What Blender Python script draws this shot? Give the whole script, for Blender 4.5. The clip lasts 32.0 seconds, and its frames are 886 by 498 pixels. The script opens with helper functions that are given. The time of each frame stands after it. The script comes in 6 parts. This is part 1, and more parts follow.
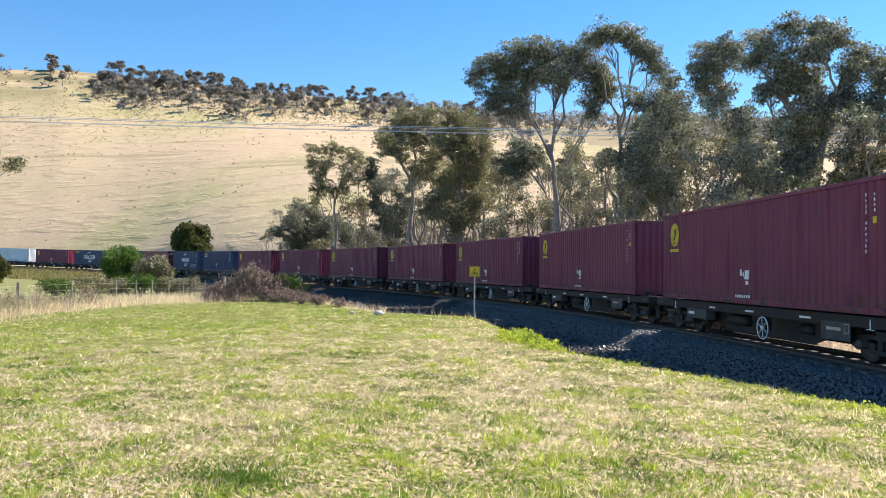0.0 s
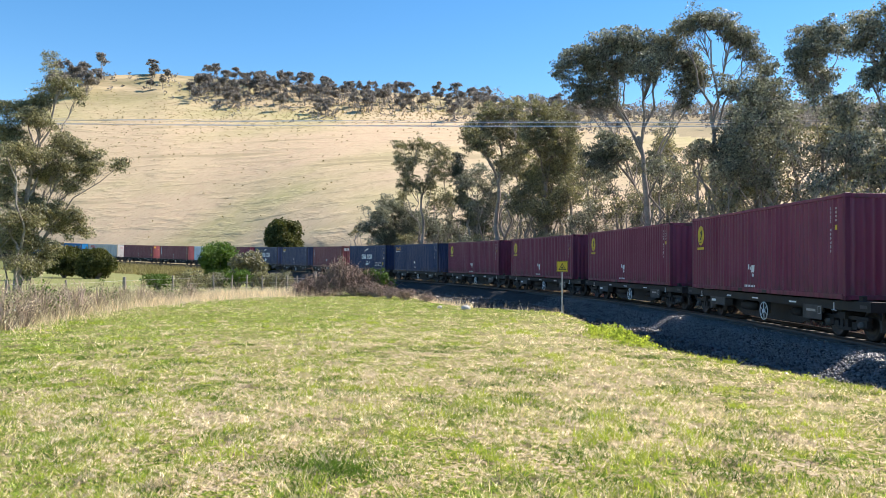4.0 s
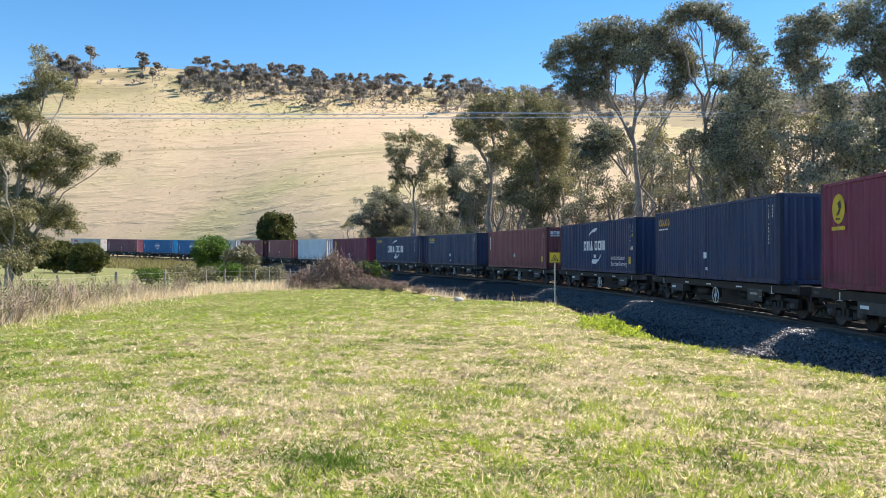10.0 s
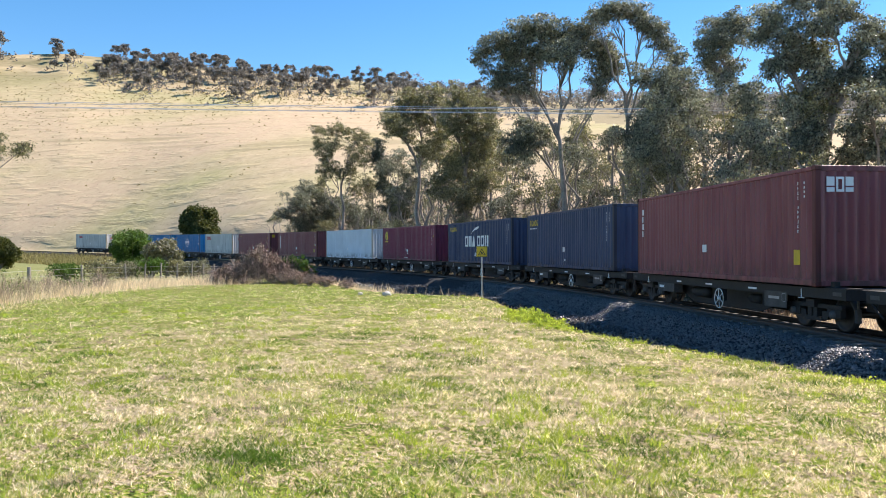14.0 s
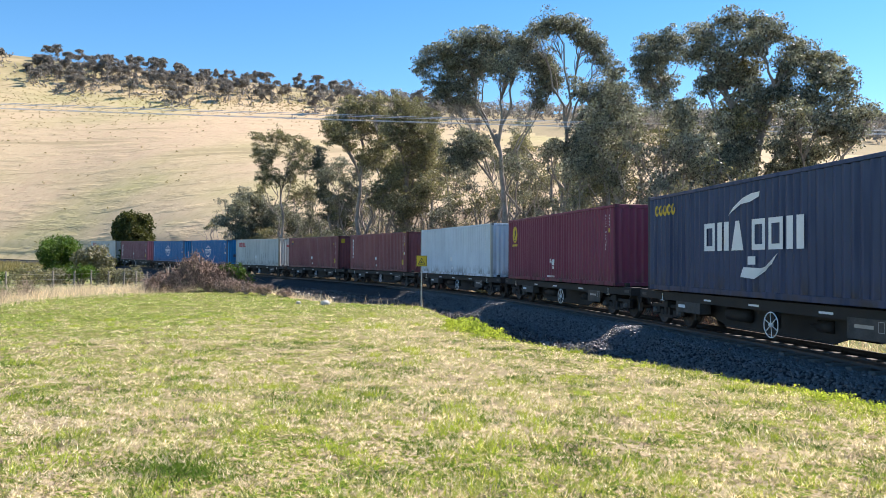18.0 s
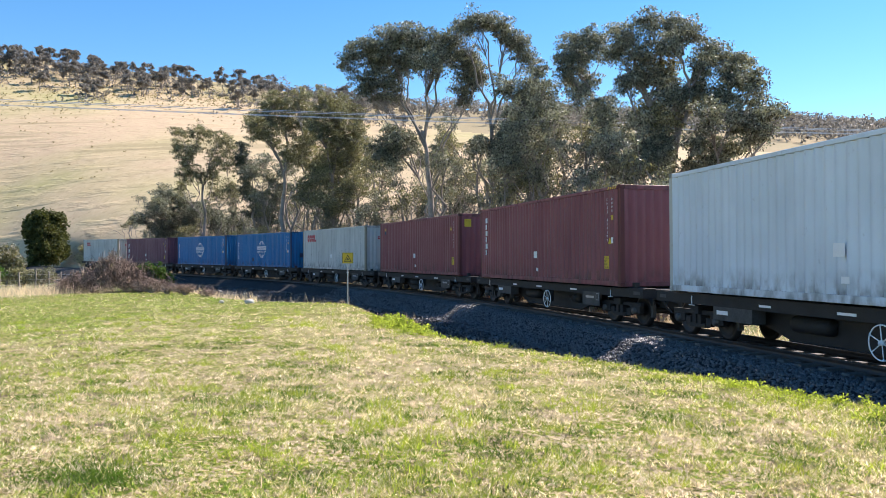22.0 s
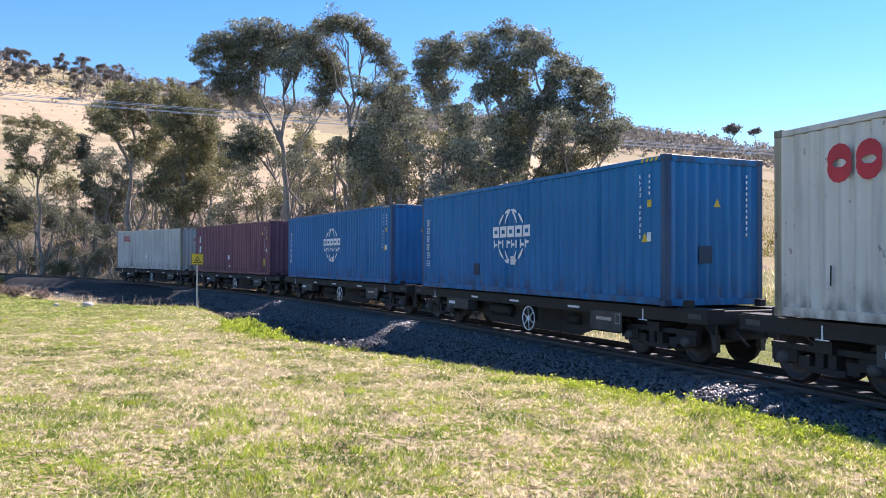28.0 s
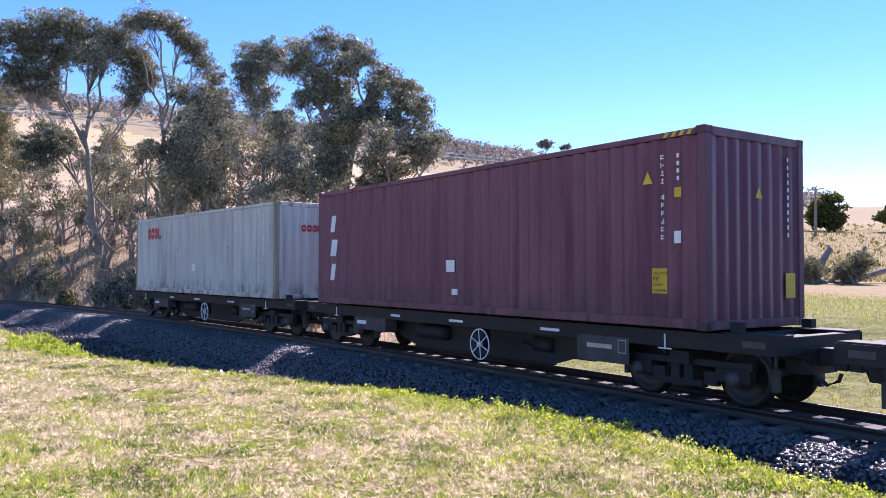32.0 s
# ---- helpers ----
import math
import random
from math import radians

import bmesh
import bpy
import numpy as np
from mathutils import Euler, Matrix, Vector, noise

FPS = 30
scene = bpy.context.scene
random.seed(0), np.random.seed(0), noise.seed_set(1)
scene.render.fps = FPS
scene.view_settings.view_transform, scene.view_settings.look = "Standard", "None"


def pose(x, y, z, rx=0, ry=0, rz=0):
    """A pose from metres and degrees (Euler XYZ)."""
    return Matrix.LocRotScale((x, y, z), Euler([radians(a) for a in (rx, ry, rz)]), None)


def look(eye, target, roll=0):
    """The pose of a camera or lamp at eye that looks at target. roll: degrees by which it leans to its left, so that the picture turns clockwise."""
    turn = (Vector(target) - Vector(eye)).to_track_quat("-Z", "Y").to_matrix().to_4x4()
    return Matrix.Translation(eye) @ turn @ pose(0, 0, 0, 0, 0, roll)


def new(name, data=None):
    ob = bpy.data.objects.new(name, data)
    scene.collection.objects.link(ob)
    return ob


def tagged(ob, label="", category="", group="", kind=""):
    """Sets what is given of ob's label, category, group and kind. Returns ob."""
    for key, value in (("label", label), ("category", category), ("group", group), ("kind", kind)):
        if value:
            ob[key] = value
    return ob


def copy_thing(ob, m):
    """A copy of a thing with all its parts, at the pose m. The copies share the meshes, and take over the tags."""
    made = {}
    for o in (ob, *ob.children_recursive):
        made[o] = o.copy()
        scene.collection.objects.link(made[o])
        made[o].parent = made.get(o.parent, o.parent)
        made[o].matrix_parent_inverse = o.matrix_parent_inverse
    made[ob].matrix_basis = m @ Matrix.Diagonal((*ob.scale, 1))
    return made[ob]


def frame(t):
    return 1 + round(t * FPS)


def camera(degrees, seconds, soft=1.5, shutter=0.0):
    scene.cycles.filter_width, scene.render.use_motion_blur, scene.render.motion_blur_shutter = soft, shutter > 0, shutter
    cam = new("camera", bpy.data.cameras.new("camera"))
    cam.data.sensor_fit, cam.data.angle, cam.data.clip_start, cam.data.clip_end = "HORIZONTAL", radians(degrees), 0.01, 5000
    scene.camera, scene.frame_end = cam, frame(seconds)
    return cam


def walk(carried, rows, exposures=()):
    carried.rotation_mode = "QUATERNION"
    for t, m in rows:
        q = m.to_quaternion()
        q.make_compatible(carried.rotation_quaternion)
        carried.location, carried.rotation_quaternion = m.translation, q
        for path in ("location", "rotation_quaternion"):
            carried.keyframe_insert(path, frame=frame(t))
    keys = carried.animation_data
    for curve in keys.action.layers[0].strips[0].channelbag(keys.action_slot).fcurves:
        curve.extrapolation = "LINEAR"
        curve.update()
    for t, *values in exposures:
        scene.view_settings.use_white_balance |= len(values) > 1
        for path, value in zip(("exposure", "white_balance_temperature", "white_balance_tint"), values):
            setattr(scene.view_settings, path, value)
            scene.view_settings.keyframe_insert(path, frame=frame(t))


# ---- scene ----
cam = camera(58.67, 32.0, soft=0.75)
walk(cam, [
    (0, pose(-0.083, -0.007, 1.589, 91.40, -0.55, 31.96)),
    (0.5, pose(-0.091, -0.010, 1.587, 91.23, -0.43, 33.90)),
    (1, pose(-0.094, -0.010, 1.587, 91.12, -0.35, 35.37)),
    (1.5, pose(-0.095, 0.001, 1.589, 91.04, -0.30, 36.44)),
    (2, pose(-0.095, 0.003, 1.582, 91.02, -0.33, 37.17)),
    (2.5, pose(-0.101, 0.004, 1.583, 90.99, -0.35, 37.63)),
    (3, pose(-0.097, -0.003, 1.590, 91.00, -0.33, 37.90)),
    (3.5, pose(-0.104, -0.008, 1.588, 91.02, -0.42, 38.10)),
    (5.5, pose(-0.102, -0.026, 1.592, 90.84, -0.53, 38.43)),
    (6, pose(-0.102, -0.024, 1.588, 90.83, -0.63, 38.45)),
    (6.5, pose(-0.103, -0.022, 1.586, 90.87, -0.54, 38.48)),
    (7, pose(-0.099, -0.019, 1.587, 90.89, -0.48, 38.50)),
    (7.5, pose(-0.097, -0.005, 1.591, 90.84, -0.30, 38.51)),
    (8, pose(-0.102, 0.010, 1.585, 90.74, -0.16, 38.46)),
    (8.5, pose(-0.098, 0.005, 1.582, 90.63, -0.06, 38.39)),
    (9, pose(-0.093, -0.001, 1.586, 90.52, -0.05, 38.29)),
    (9.5, pose(-0.086, -0.023, 1.585, 90.45, -0.11, 38.10)),
    (10, pose(-0.081, -0.029, 1.597, 90.38, -0.02, 37.71)),
    (10.5, pose(-0.082, -0.033, 1.596, 90.32, -0.03, 37.03)),
    (11, pose(-0.071, -0.039, 1.595, 90.27, 0.03, 36.16)),
    (11.5, pose(-0.055, -0.050, 1.598, 90.26, 0.10, 35.24)),
    (12, pose(-0.050, -0.061, 1.598, 90.26, 0.11, 34.53)),
    (12.5, pose(-0.041, -0.068, 1.599, 90.22, 0.16, 34.09)),
    (13, pose(-0.036, -0.065, 1.601, 90.16, 0.16, 33.79)),
    (13.5, pose(-0.040, -0.055, 1.601, 90.06, 0.16, 33.31)),
    (14, pose(-0.044, -0.040, 1.597, 89.96, 0.07, 32.51)),
    (14.5, pose(-0.045, -0.025, 1.594, 89.90, -0.11, 31.50)),
    (16.5, pose(-0.019, -0.005, 1.599, 90.45, 0.01, 29.21)),
    (17, pose(-0.017, 0.003, 1.595, 90.62, -0.18, 28.96)),
    (17.5, pose(-0.024, 0.012, 1.593, 90.69, -0.36, 28.65)),
    (18, pose(-0.026, 0.027, 1.588, 90.66, -0.39, 28.23)),
    (18.5, pose(-0.031, 0.043, 1.581, 90.56, -0.42, 27.60)),
    (19, pose(-0.021, 0.030, 1.592, 90.36, -0.37, 26.83)),
    (19.5, pose(-0.010, 0.025, 1.589, 90.18, -0.19, 25.99)),
    (20, pose(-0.014, 0.032, 1.585, 90.05, -0.12, 25.14)),
    (20.5, pose(-0.001, 0.049, 1.587, 90.02, 0.07, 24.46)),
    (21, pose(-0.003, 0.055, 1.587, 90.10, 0.12, 23.90)),
    (21.5, pose(-0.002, 0.054, 1.590, 90.27, 0.15, 23.38)),
    (22, pose(0.007, 0.035, 1.591, 90.41, 0.16, 22.95)),
    (22.5, pose(0.017, 0.034, 1.588, 90.49, 0.15, 22.52)),
    (23, pose(0.021, 0.044, 1.587, 90.49, 0.07, 21.99)),
    (23.5, pose(0.033, 0.048, 1.592, 90.40, 0.11, 21.29)),
    (24, pose(0.046, 0.043, 1.594, 90.36, 0.13, 20.40)),
    (24.5, pose(0.055, 0.033, 1.599, 90.37, 0.14, 19.37)),
    (25, pose(0.053, 0.037, 1.597, 90.52, 0.01, 18.39)),
    (25.5, pose(0.052, 0.044, 1.600, 90.71, -0.06, 17.57)),
    (27.5, pose(0.084, 0.058, 1.605, 90.73, -0.36, 14.03)),
    (28, pose(0.093, 0.063, 1.605, 90.62, -0.46, 12.70)),
    (28.5, pose(0.108, 0.065, 1.607, 90.57, -0.55, 11.30)),
    (29, pose(0.137, 0.095, 1.609, 90.61, -0.50, 9.84)),
    (29.5, pose(0.181, 0.110, 1.607, 90.66, -0.56, 8.29)),
    (30, pose(0.191, 0.144, 1.611, 90.67, -0.77, 6.68)),
    (30.5, pose(0.131, 0.152, 1.619, 90.77, -0.74, 5.03)),
    (31, pose(0.112, 0.148, 1.616, 90.93, -0.64, 3.46)),
    (31.5, pose(0.178, 0.118, 1.621, 91.11, -0.54, 1.81)),
    (32, pose(0.224, 0.110, 1.618, 91.34, -0.29, -0.02)),
], exposures=[(0.0, 1.0, 6600, 14), (25.0, 1.0, 6500, 17), (32.0, 1.06, 6050, 38)])

# ---- sky and sun ----
SUN_AZ, SUN_EL = 30.0, 46.0          # degrees clockwise from +y, and above the horizon
sun_dir = Vector((math.sin(radians(SUN_AZ)) * math.cos(radians(SUN_EL)), math.cos(radians(SUN_AZ)) * math.cos(radians(SUN_EL)), math.sin(radians(SUN_EL))))
world = bpy.data.worlds.new("sky")
scene.world = world
world.use_nodes = True
wn = world.node_tree
sky = wn.nodes.new("ShaderNodeTexSky")
sky.sky_type, sky.sun_disc = "NISHITA", False
sky.sun_elevation, sky.sun_rotation = radians(SUN_EL), radians(SUN_AZ)
sky.air_density, sky.dust_density, sky.ozone_density = 0.85, 0.0, 1.5
bg = wn.nodes["Background"]
bg.inputs["Strength"].default_value = 0.104
tone = wn.nodes.new("ShaderNodeHueSaturation")
tone.inputs["Saturation"].default_value, tone.inputs["Hue"].default_value = 1.32, 0.495
wn.links.new(sky.outputs[0], tone.inputs["Color"])
wn.links.new(tone.outputs[0], bg.inputs["Color"])
sun = new("sun", bpy.data.lights.new("sun", "SUN"))
sun.data.energy, sun.data.angle, sun.data.color = 4.8, radians(0.53), (1.0, 0.92, 0.82)
sun.matrix_world = look((0, 0, 0), -sun_dir)

# ---- the line of the railway: curvature along it, metres from a mark near the camera ----
KNOTS = [-420, -300, -270, -240, -210, -180, -150, -120, -90, -60, -30, 0, 30, 120]
BENDS = [7.0, 7.18, 4.54, 1.63, -1.85, -6.25, -7.67, -1.15, -1.25, -6.14, -8.25, -4.63, -5.5, -5.5]
S = np.arange(-420, 120.5, 0.5)
turn = np.cumsum(np.interp(S, KNOTS, BENDS) / 1000) * 0.5
zero = int(np.argmin(abs(S)))
HEAD = turn - turn[zero] - 0.9515
TX, TY = np.cumsum(np.cos(HEAD)) * 0.5, np.cumsum(np.sin(HEAD)) * 0.5
TX, TY = TX - TX[zero] + 0.218, TY - TY[zero] + 18.496
DECK = 1.08                            # container floor above the rail


def floor_z(s):
    u = np.clip(s, -330, 60) / 100
    return 0.695 + 0.580 * u + 0.683 * u * u


def track(s, off=0.0):
    """x, y, heading, height of the rail; off: metres towards the camera's side."""
    x, y, h = np.interp(s, S, TX), np.interp(s, S, TY), np.interp(s, S, HEAD)
    return x + off * np.sin(h), y - off * np.cos(h), h, floor_z(s) - DECK


def to_track(x, y):
    """Distance along and away from the line (positive on the camera's side)."""
    x, y = np.asarray(x, float).ravel(), np.asarray(y, float).ravel()
    along, away = np.zeros(len(x)), np.zeros(len(x))
    px, py = TX[::4], TY[::4]
    for i in range(0, len(x), 20000):
        q = slice(i, i + 20000)
        k = np.argmin((x[q, None] - px) ** 2 + (y[q, None] - py) ** 2, axis=1) * 4
        dx, dy, h = x[q] - TX[k], y[q] - TY[k], HEAD[k]
        along[q] = S[k] + dx * np.cos(h) + dy * np.sin(h)
        away[q] = dx * np.sin(h) - dy * np.cos(h)
    return along, away


def smooth(a, b, v):
    u = np.clip((v - a) / (b - a), 0, 1)
    return u * u * (3 - 2 * u)


AZ_T = np.degrees(np.arctan2(TX, TY))
pick = (S > -330) & (S < 12)
AZ_K, R_K = AZ_T[pick], np.hypot(TX, TY)[pick]
order = np.argsort(AZ_K)
AZ_K, R_K = AZ_K[order], R_K[order]
RIDGE_AZ = [-180, -110, -90, -75, -68, -66, -63, -58, -52, -46, -42, -38.5, -36, -30.5, -25, -15, -5, 0, 8, 14, 20, 26, 40, 60, 90, 180]
RIDGE_EL = [1.0, 5.0, 7.5, 9.7, 10.7, 11.2, 11.95, 12.7, 12.6, 12.35, 12.2, 11.95, 11.75, 11.15, 10.7, 10.0, 9.1, 8.6, 7.2, 6.0, 4.6, 4.1, 3.6, 1.6, 1.0, 1.0]


def ripple(x, y, size, seed=0.0):
    return (np.sin(x / size + 1.3 * seed + 1.7 * np.sin(y / size * 0.7 + seed)) + np.sin(y / size * 1.1 + 2.1 * seed + 1.3 * np.sin(x / size * 0.8)) ) * 0.5


EDGE_S = [-90, -60, -37, -25, -20, -17, -8, -2, 0, 2, 5, 8, 60]
EDGE_D = [17, 14, 12.5, 11.5, 10.6, 7.3, 7.5, 7.5, 6.8, 6.0, 5.1, 4.3, 4.3]     # where the mown bank ends, off the line


def ground_z(x, y):
    x, y = np.asarray(x, float).ravel(), np.asarray(y, float).ravel()
    r, az = np.hypot(x, y), np.degrees(np.arctan2(x, y))
    along, away = to_track(x, y)
    rail = floor_z(along) - DECK
    bed = rail - 0.74 + 0.03 * ripple(x, y, 0.9, 4)
    near = -0.012 * np.clip(r - 4, 0, 40) - 0.35 * smooth(44, 75, r) + 0.04 * ripple(x, y, 2.7, 1) * smooth(2, 8, r)
    # the hill beyond the line
    r0 = np.interp(az, AZ_K, R_K, left=190, right=12) + 9
    el = np.interp(az, RIDGE_AZ, RIDGE_EL)
    r1 = 430 - 60 * smooth(-40, 20, az)
    top = 1.6 + r1 * np.tan(np.radians(el))
    u = np.clip((r - r0) / (r1 - r0), 0, None)
    rise = np.where(u < 1, u ** 1.1, 1 - 0.10 * smooth(1, 2.2, u))
    base = rail - 0.1
    far = base + (top - base) * rise + 0.8 * ripple(x, y, 34, 2) * smooth(0.05, 0.4, u) * (1 - smooth(0.75, 1, u)) + 0.10 * ripple(x, y, 2.3, 3)
    far = far + 0.7 * smooth(6, 10, -away) * (1 - smooth(14, 40, -away))
    edge = np.interp(along, EDGE_S, EDGE_D) + 0.12 * ripple(x, y, 0.7, 5)
    z_cam = bed + (near - bed) * smooth(edge - 1.5, edge + 0.15, away)
    z_far = bed + (far - bed) * smooth(3.4, 8.0, -away)
    z = np.where(away > 0, z_cam, z_far)
    flat = smooth(90, 130, abs(az)) * (away < 0)
    return z * (1 - flat) - 0.6 * flat


# ---- materials ----
def material(name, colour, rough=0.7, metal=0.0, spread=0.25, scale=3.0, fine=40.0, bump=0.2, second=None, amount=0.5, spec=0.5, vary=0.0, depth=0.02):
    m = bpy.data.materials.new(name)
    m.use_nodes = True
    t = m.node_tree
    n, l = t.nodes, t.links
    b = n["Principled BSDF"]
    b.inputs["Roughness"].default_value, b.inputs["Metallic"].default_value = rough, metal
    b.inputs["Specular IOR Level"].default_value = spec
    co = n.new("ShaderNodeTexCoord")
    big, small = n.new("ShaderNodeTexNoise"), n.new("ShaderNodeTexNoise")
    big.inputs["Scale"].default_value, small.inputs["Scale"].default_value = scale, fine
    big.inputs["Detail"].default_value, small.inputs["Detail"].default_value = 4, 3
    l.new(co.outputs["Object"], big.inputs["Vector"]), l.new(co.outputs["Object"], small.inputs["Vector"])
    ramp = n.new("ShaderNodeValToRGB")
    c2 = second or tuple(c * (1 - spread) for c in colour)
    ramp.color_ramp.elements[0].position, ramp.color_ramp.elements[1].position = 0.5 - amount * 0.3, 0.5 + amount * 0.3
    ramp.color_ramp.elements[0].color, ramp.color_ramp.elements[1].color = (*c2, 1), (*colour, 1)
    mixv = n.new("ShaderNodeMath")
    mixv.operation = "MULTIPLY_ADD"
    mixv.inputs[1].default_value = 0.35
    l.new(small.outputs["Fac"], mixv.inputs[0])
    half = n.new("ShaderNodeMath")
    half.operation = "MULTIPLY"
    half.inputs[1].default_value = 0.65
    l.new(big.outputs["Fac"], half.inputs[0]), l.new(half.outputs[0], mixv.inputs[2])
    l.new(mixv.outputs[0], ramp.inputs["Fac"])
    out = ramp.outputs["Color"]
    if vary:
        info = n.new("ShaderNodeNewGeometry")
        hsv = n.new("ShaderNodeHueSaturation")
        rng = n.new("ShaderNodeMapRange")
        rng.inputs["To Min"].default_value, rng.inputs["To Max"].default_value = 1 - vary, 1 + vary
        l.new(info.outputs["Random Per Island"], rng.inputs["Value"])
        l.new(rng.outputs["Result"], hsv.inputs["Value"]), l.new(out, hsv.inputs["Color"])
        out = hsv.outputs["Color"]
    l.new(out, b.inputs["Base Color"])
    if bump:
        bp = n.new("ShaderNodeBump")
        bp.inputs["Strength"].default_value, bp.inputs["Distance"].default_value = bump, depth
        l.new(small.outputs["Fac"], bp.inputs["Height"]), l.new(bp.outputs["Normal"], b.inputs["Normal"])
    return m


def paint(name, colour, rough=0.5, grime=0.35, rust=0.12):
    """Container paint: faded, streaked down the panels and rust-spotted; each container differs."""
    m = bpy.data.materials.new(name)
    m.use_nodes = True
    n, l = m.node_tree.nodes, m.node_tree.links
    b = n["Principled BSDF"]
    co, info = n.new("ShaderNodeTexCoord"), n.new("ShaderNodeObjectInfo")
    off = n.new("ShaderNodeVectorMath")
    off.operation = "MULTIPLY_ADD"
    off.inputs[1].default_value = (1, 1, 1)
    rnd = n.new("ShaderNodeVectorMath")
    rnd.operation = "SCALE"
    rnd.inputs[0].default_value = (37, 19, 23)
    l.new(info.outputs["Random"], rnd.inputs["Scale"])
    l.new(co.outputs["Object"], off.inputs[0]), l.new(rnd.outputs[0], off.inputs[2])

    def noise_at(scale, stretch, detail=4):
        mp, t = n.new("ShaderNodeMapping"), n.new("ShaderNodeTexNoise")
        mp.inputs["Scale"].default_value = stretch
        t.inputs["Scale"].default_value, t.inputs["Detail"].default_value = scale, detail
        l.new(off.outputs[0], mp.inputs["Vector"]), l.new(mp.outputs[0], t.inputs["Vector"])
        return t.outputs["Fac"]

    def band(src, lo, hi):
        r = n.new("ShaderNodeMapRange")
        r.inputs["From Min"].default_value, r.inputs["From Max"].default_value = lo, hi
        l.new(src, r.inputs["Value"])
        return r.outputs["Result"]

    def mixed(f, a, c, amount):
        k, x = n.new("ShaderNodeMath"), n.new("ShaderNodeMix")
        k.operation, k.inputs[1].default_value = "MULTIPLY", amount
        x.data_type = "RGBA"
        l.new(f, k.inputs[0]), l.new(k.outputs[0], x.inputs["Factor"])
        if isinstance(a, tuple):
            x.inputs["A"].default_value = (*a, 1)
        else:
            l.new(a, x.inputs["A"])
        x.inputs["B"].default_value = (*c, 1)
        return x.outputs["Result"]
    fade = band(noise_at(0.5, (1, 1, 1)), 0.3, 0.7)
    streak = band(noise_at(5.0, (1, 1, 0.06), 6), 0.5, 0.72)
    spots = band(noise_at(9.0, (1, 1, 0.6), 8), 0.66, 0.74)
    pale = tuple(min(1, c * 1.25 + 0.006) for c in colour)
    c = mixed(fade, colour, pale, 0.8)
    c = mixed(streak, c, tuple(0.45 * q for q in colour), grime)
    c = mixed(spots, c, (0.10, 0.045, 0.025), rust * 3)
    # splashed dirt and scuffs low on the panels
    sep, low, scuff = n.new("ShaderNodeSeparateXYZ"), n.new("ShaderNodeMapRange"), n.new("ShaderNodeMath")
    low.inputs["From Min"].default_value, low.inputs["From Max"].default_value = 0.0, 0.5
    low.inputs["To Min"].default_value, low.inputs["To Max"].default_value = 1.0, 0.0
    scuff.operation = "MULTIPLY"
    l.new(co.outputs["Object"], sep.inputs[0]), l.new(sep.outputs["Z"], low.inputs["Value"])
    l.new(low.outputs["Result"], scuff.inputs[0]), l.new(band(noise_at(4.0, (1, 1, 0.5), 6), 0.42, 0.66), scuff.inputs[1])
    c = mixed(scuff.outputs[0], c, (0.045, 0.036, 0.030), 0.75)
    l.new(c, b.inputs["Base Color"])
    b.inputs["Specular IOR Level"].default_value = 0.28
    rr = n.new("ShaderNodeMapRange")
    rr.inputs["To Min"].default_value, rr.inputs["To Max"].default_value = rough - 0.1, rough + 0.25
    l.new(streak, rr.inputs["Value"]), l.new(rr.outputs["Result"], b.inputs["Roughness"])
    bp = n.new("ShaderNodeBump")
    bp.inputs["Strength"].default_value, bp.inputs["Distance"].default_value = 0.25, 0.03
    l.new(noise_at(1.6, (1, 1, 0.5), 3), bp.inputs["Height"]), l.new(bp.outputs["Normal"], b.inputs["Normal"])
    return m


def foliage(name, colour, second, scale=0.6, vary=0.4, see=0.35, rough=0.45, spec=0.5, tint_rgb=(1.5, 1.5, 0.7)):
    """Leaves: a glossy face and light that shows through."""
    m = material(name, colour, rough, second=second, scale=scale, fine=scale * 8, bump=0, vary=vary, spec=spec)
    n, l = m.node_tree.nodes, m.node_tree.links
    b, out = n["Principled BSDF"], n["Material Output"]
    t, x = n.new("ShaderNodeBsdfTranslucent"), n.new("ShaderNodeMixShader")
    src = b.inputs["Base Color"].links[0].from_socket
    tint = n.new("ShaderNodeMix")
    tint.data_type, tint.blend_type = "RGBA", "MULTIPLY"
    tint.inputs["Factor"].default_value = 1.0
    tint.inputs["B"].default_value = (*tint_rgb, 1)
    l.new(src, tint.inputs["A"]), l.new(tint.outputs["Result"], t.inputs["Color"])
    x.inputs["Fac"].default_value = see
    l.new(b.outputs[0], x.inputs[1]), l.new(t.outputs[0], x.inputs[2]), l.new(x.outputs[0], out.inputs["Surface"])
    return m


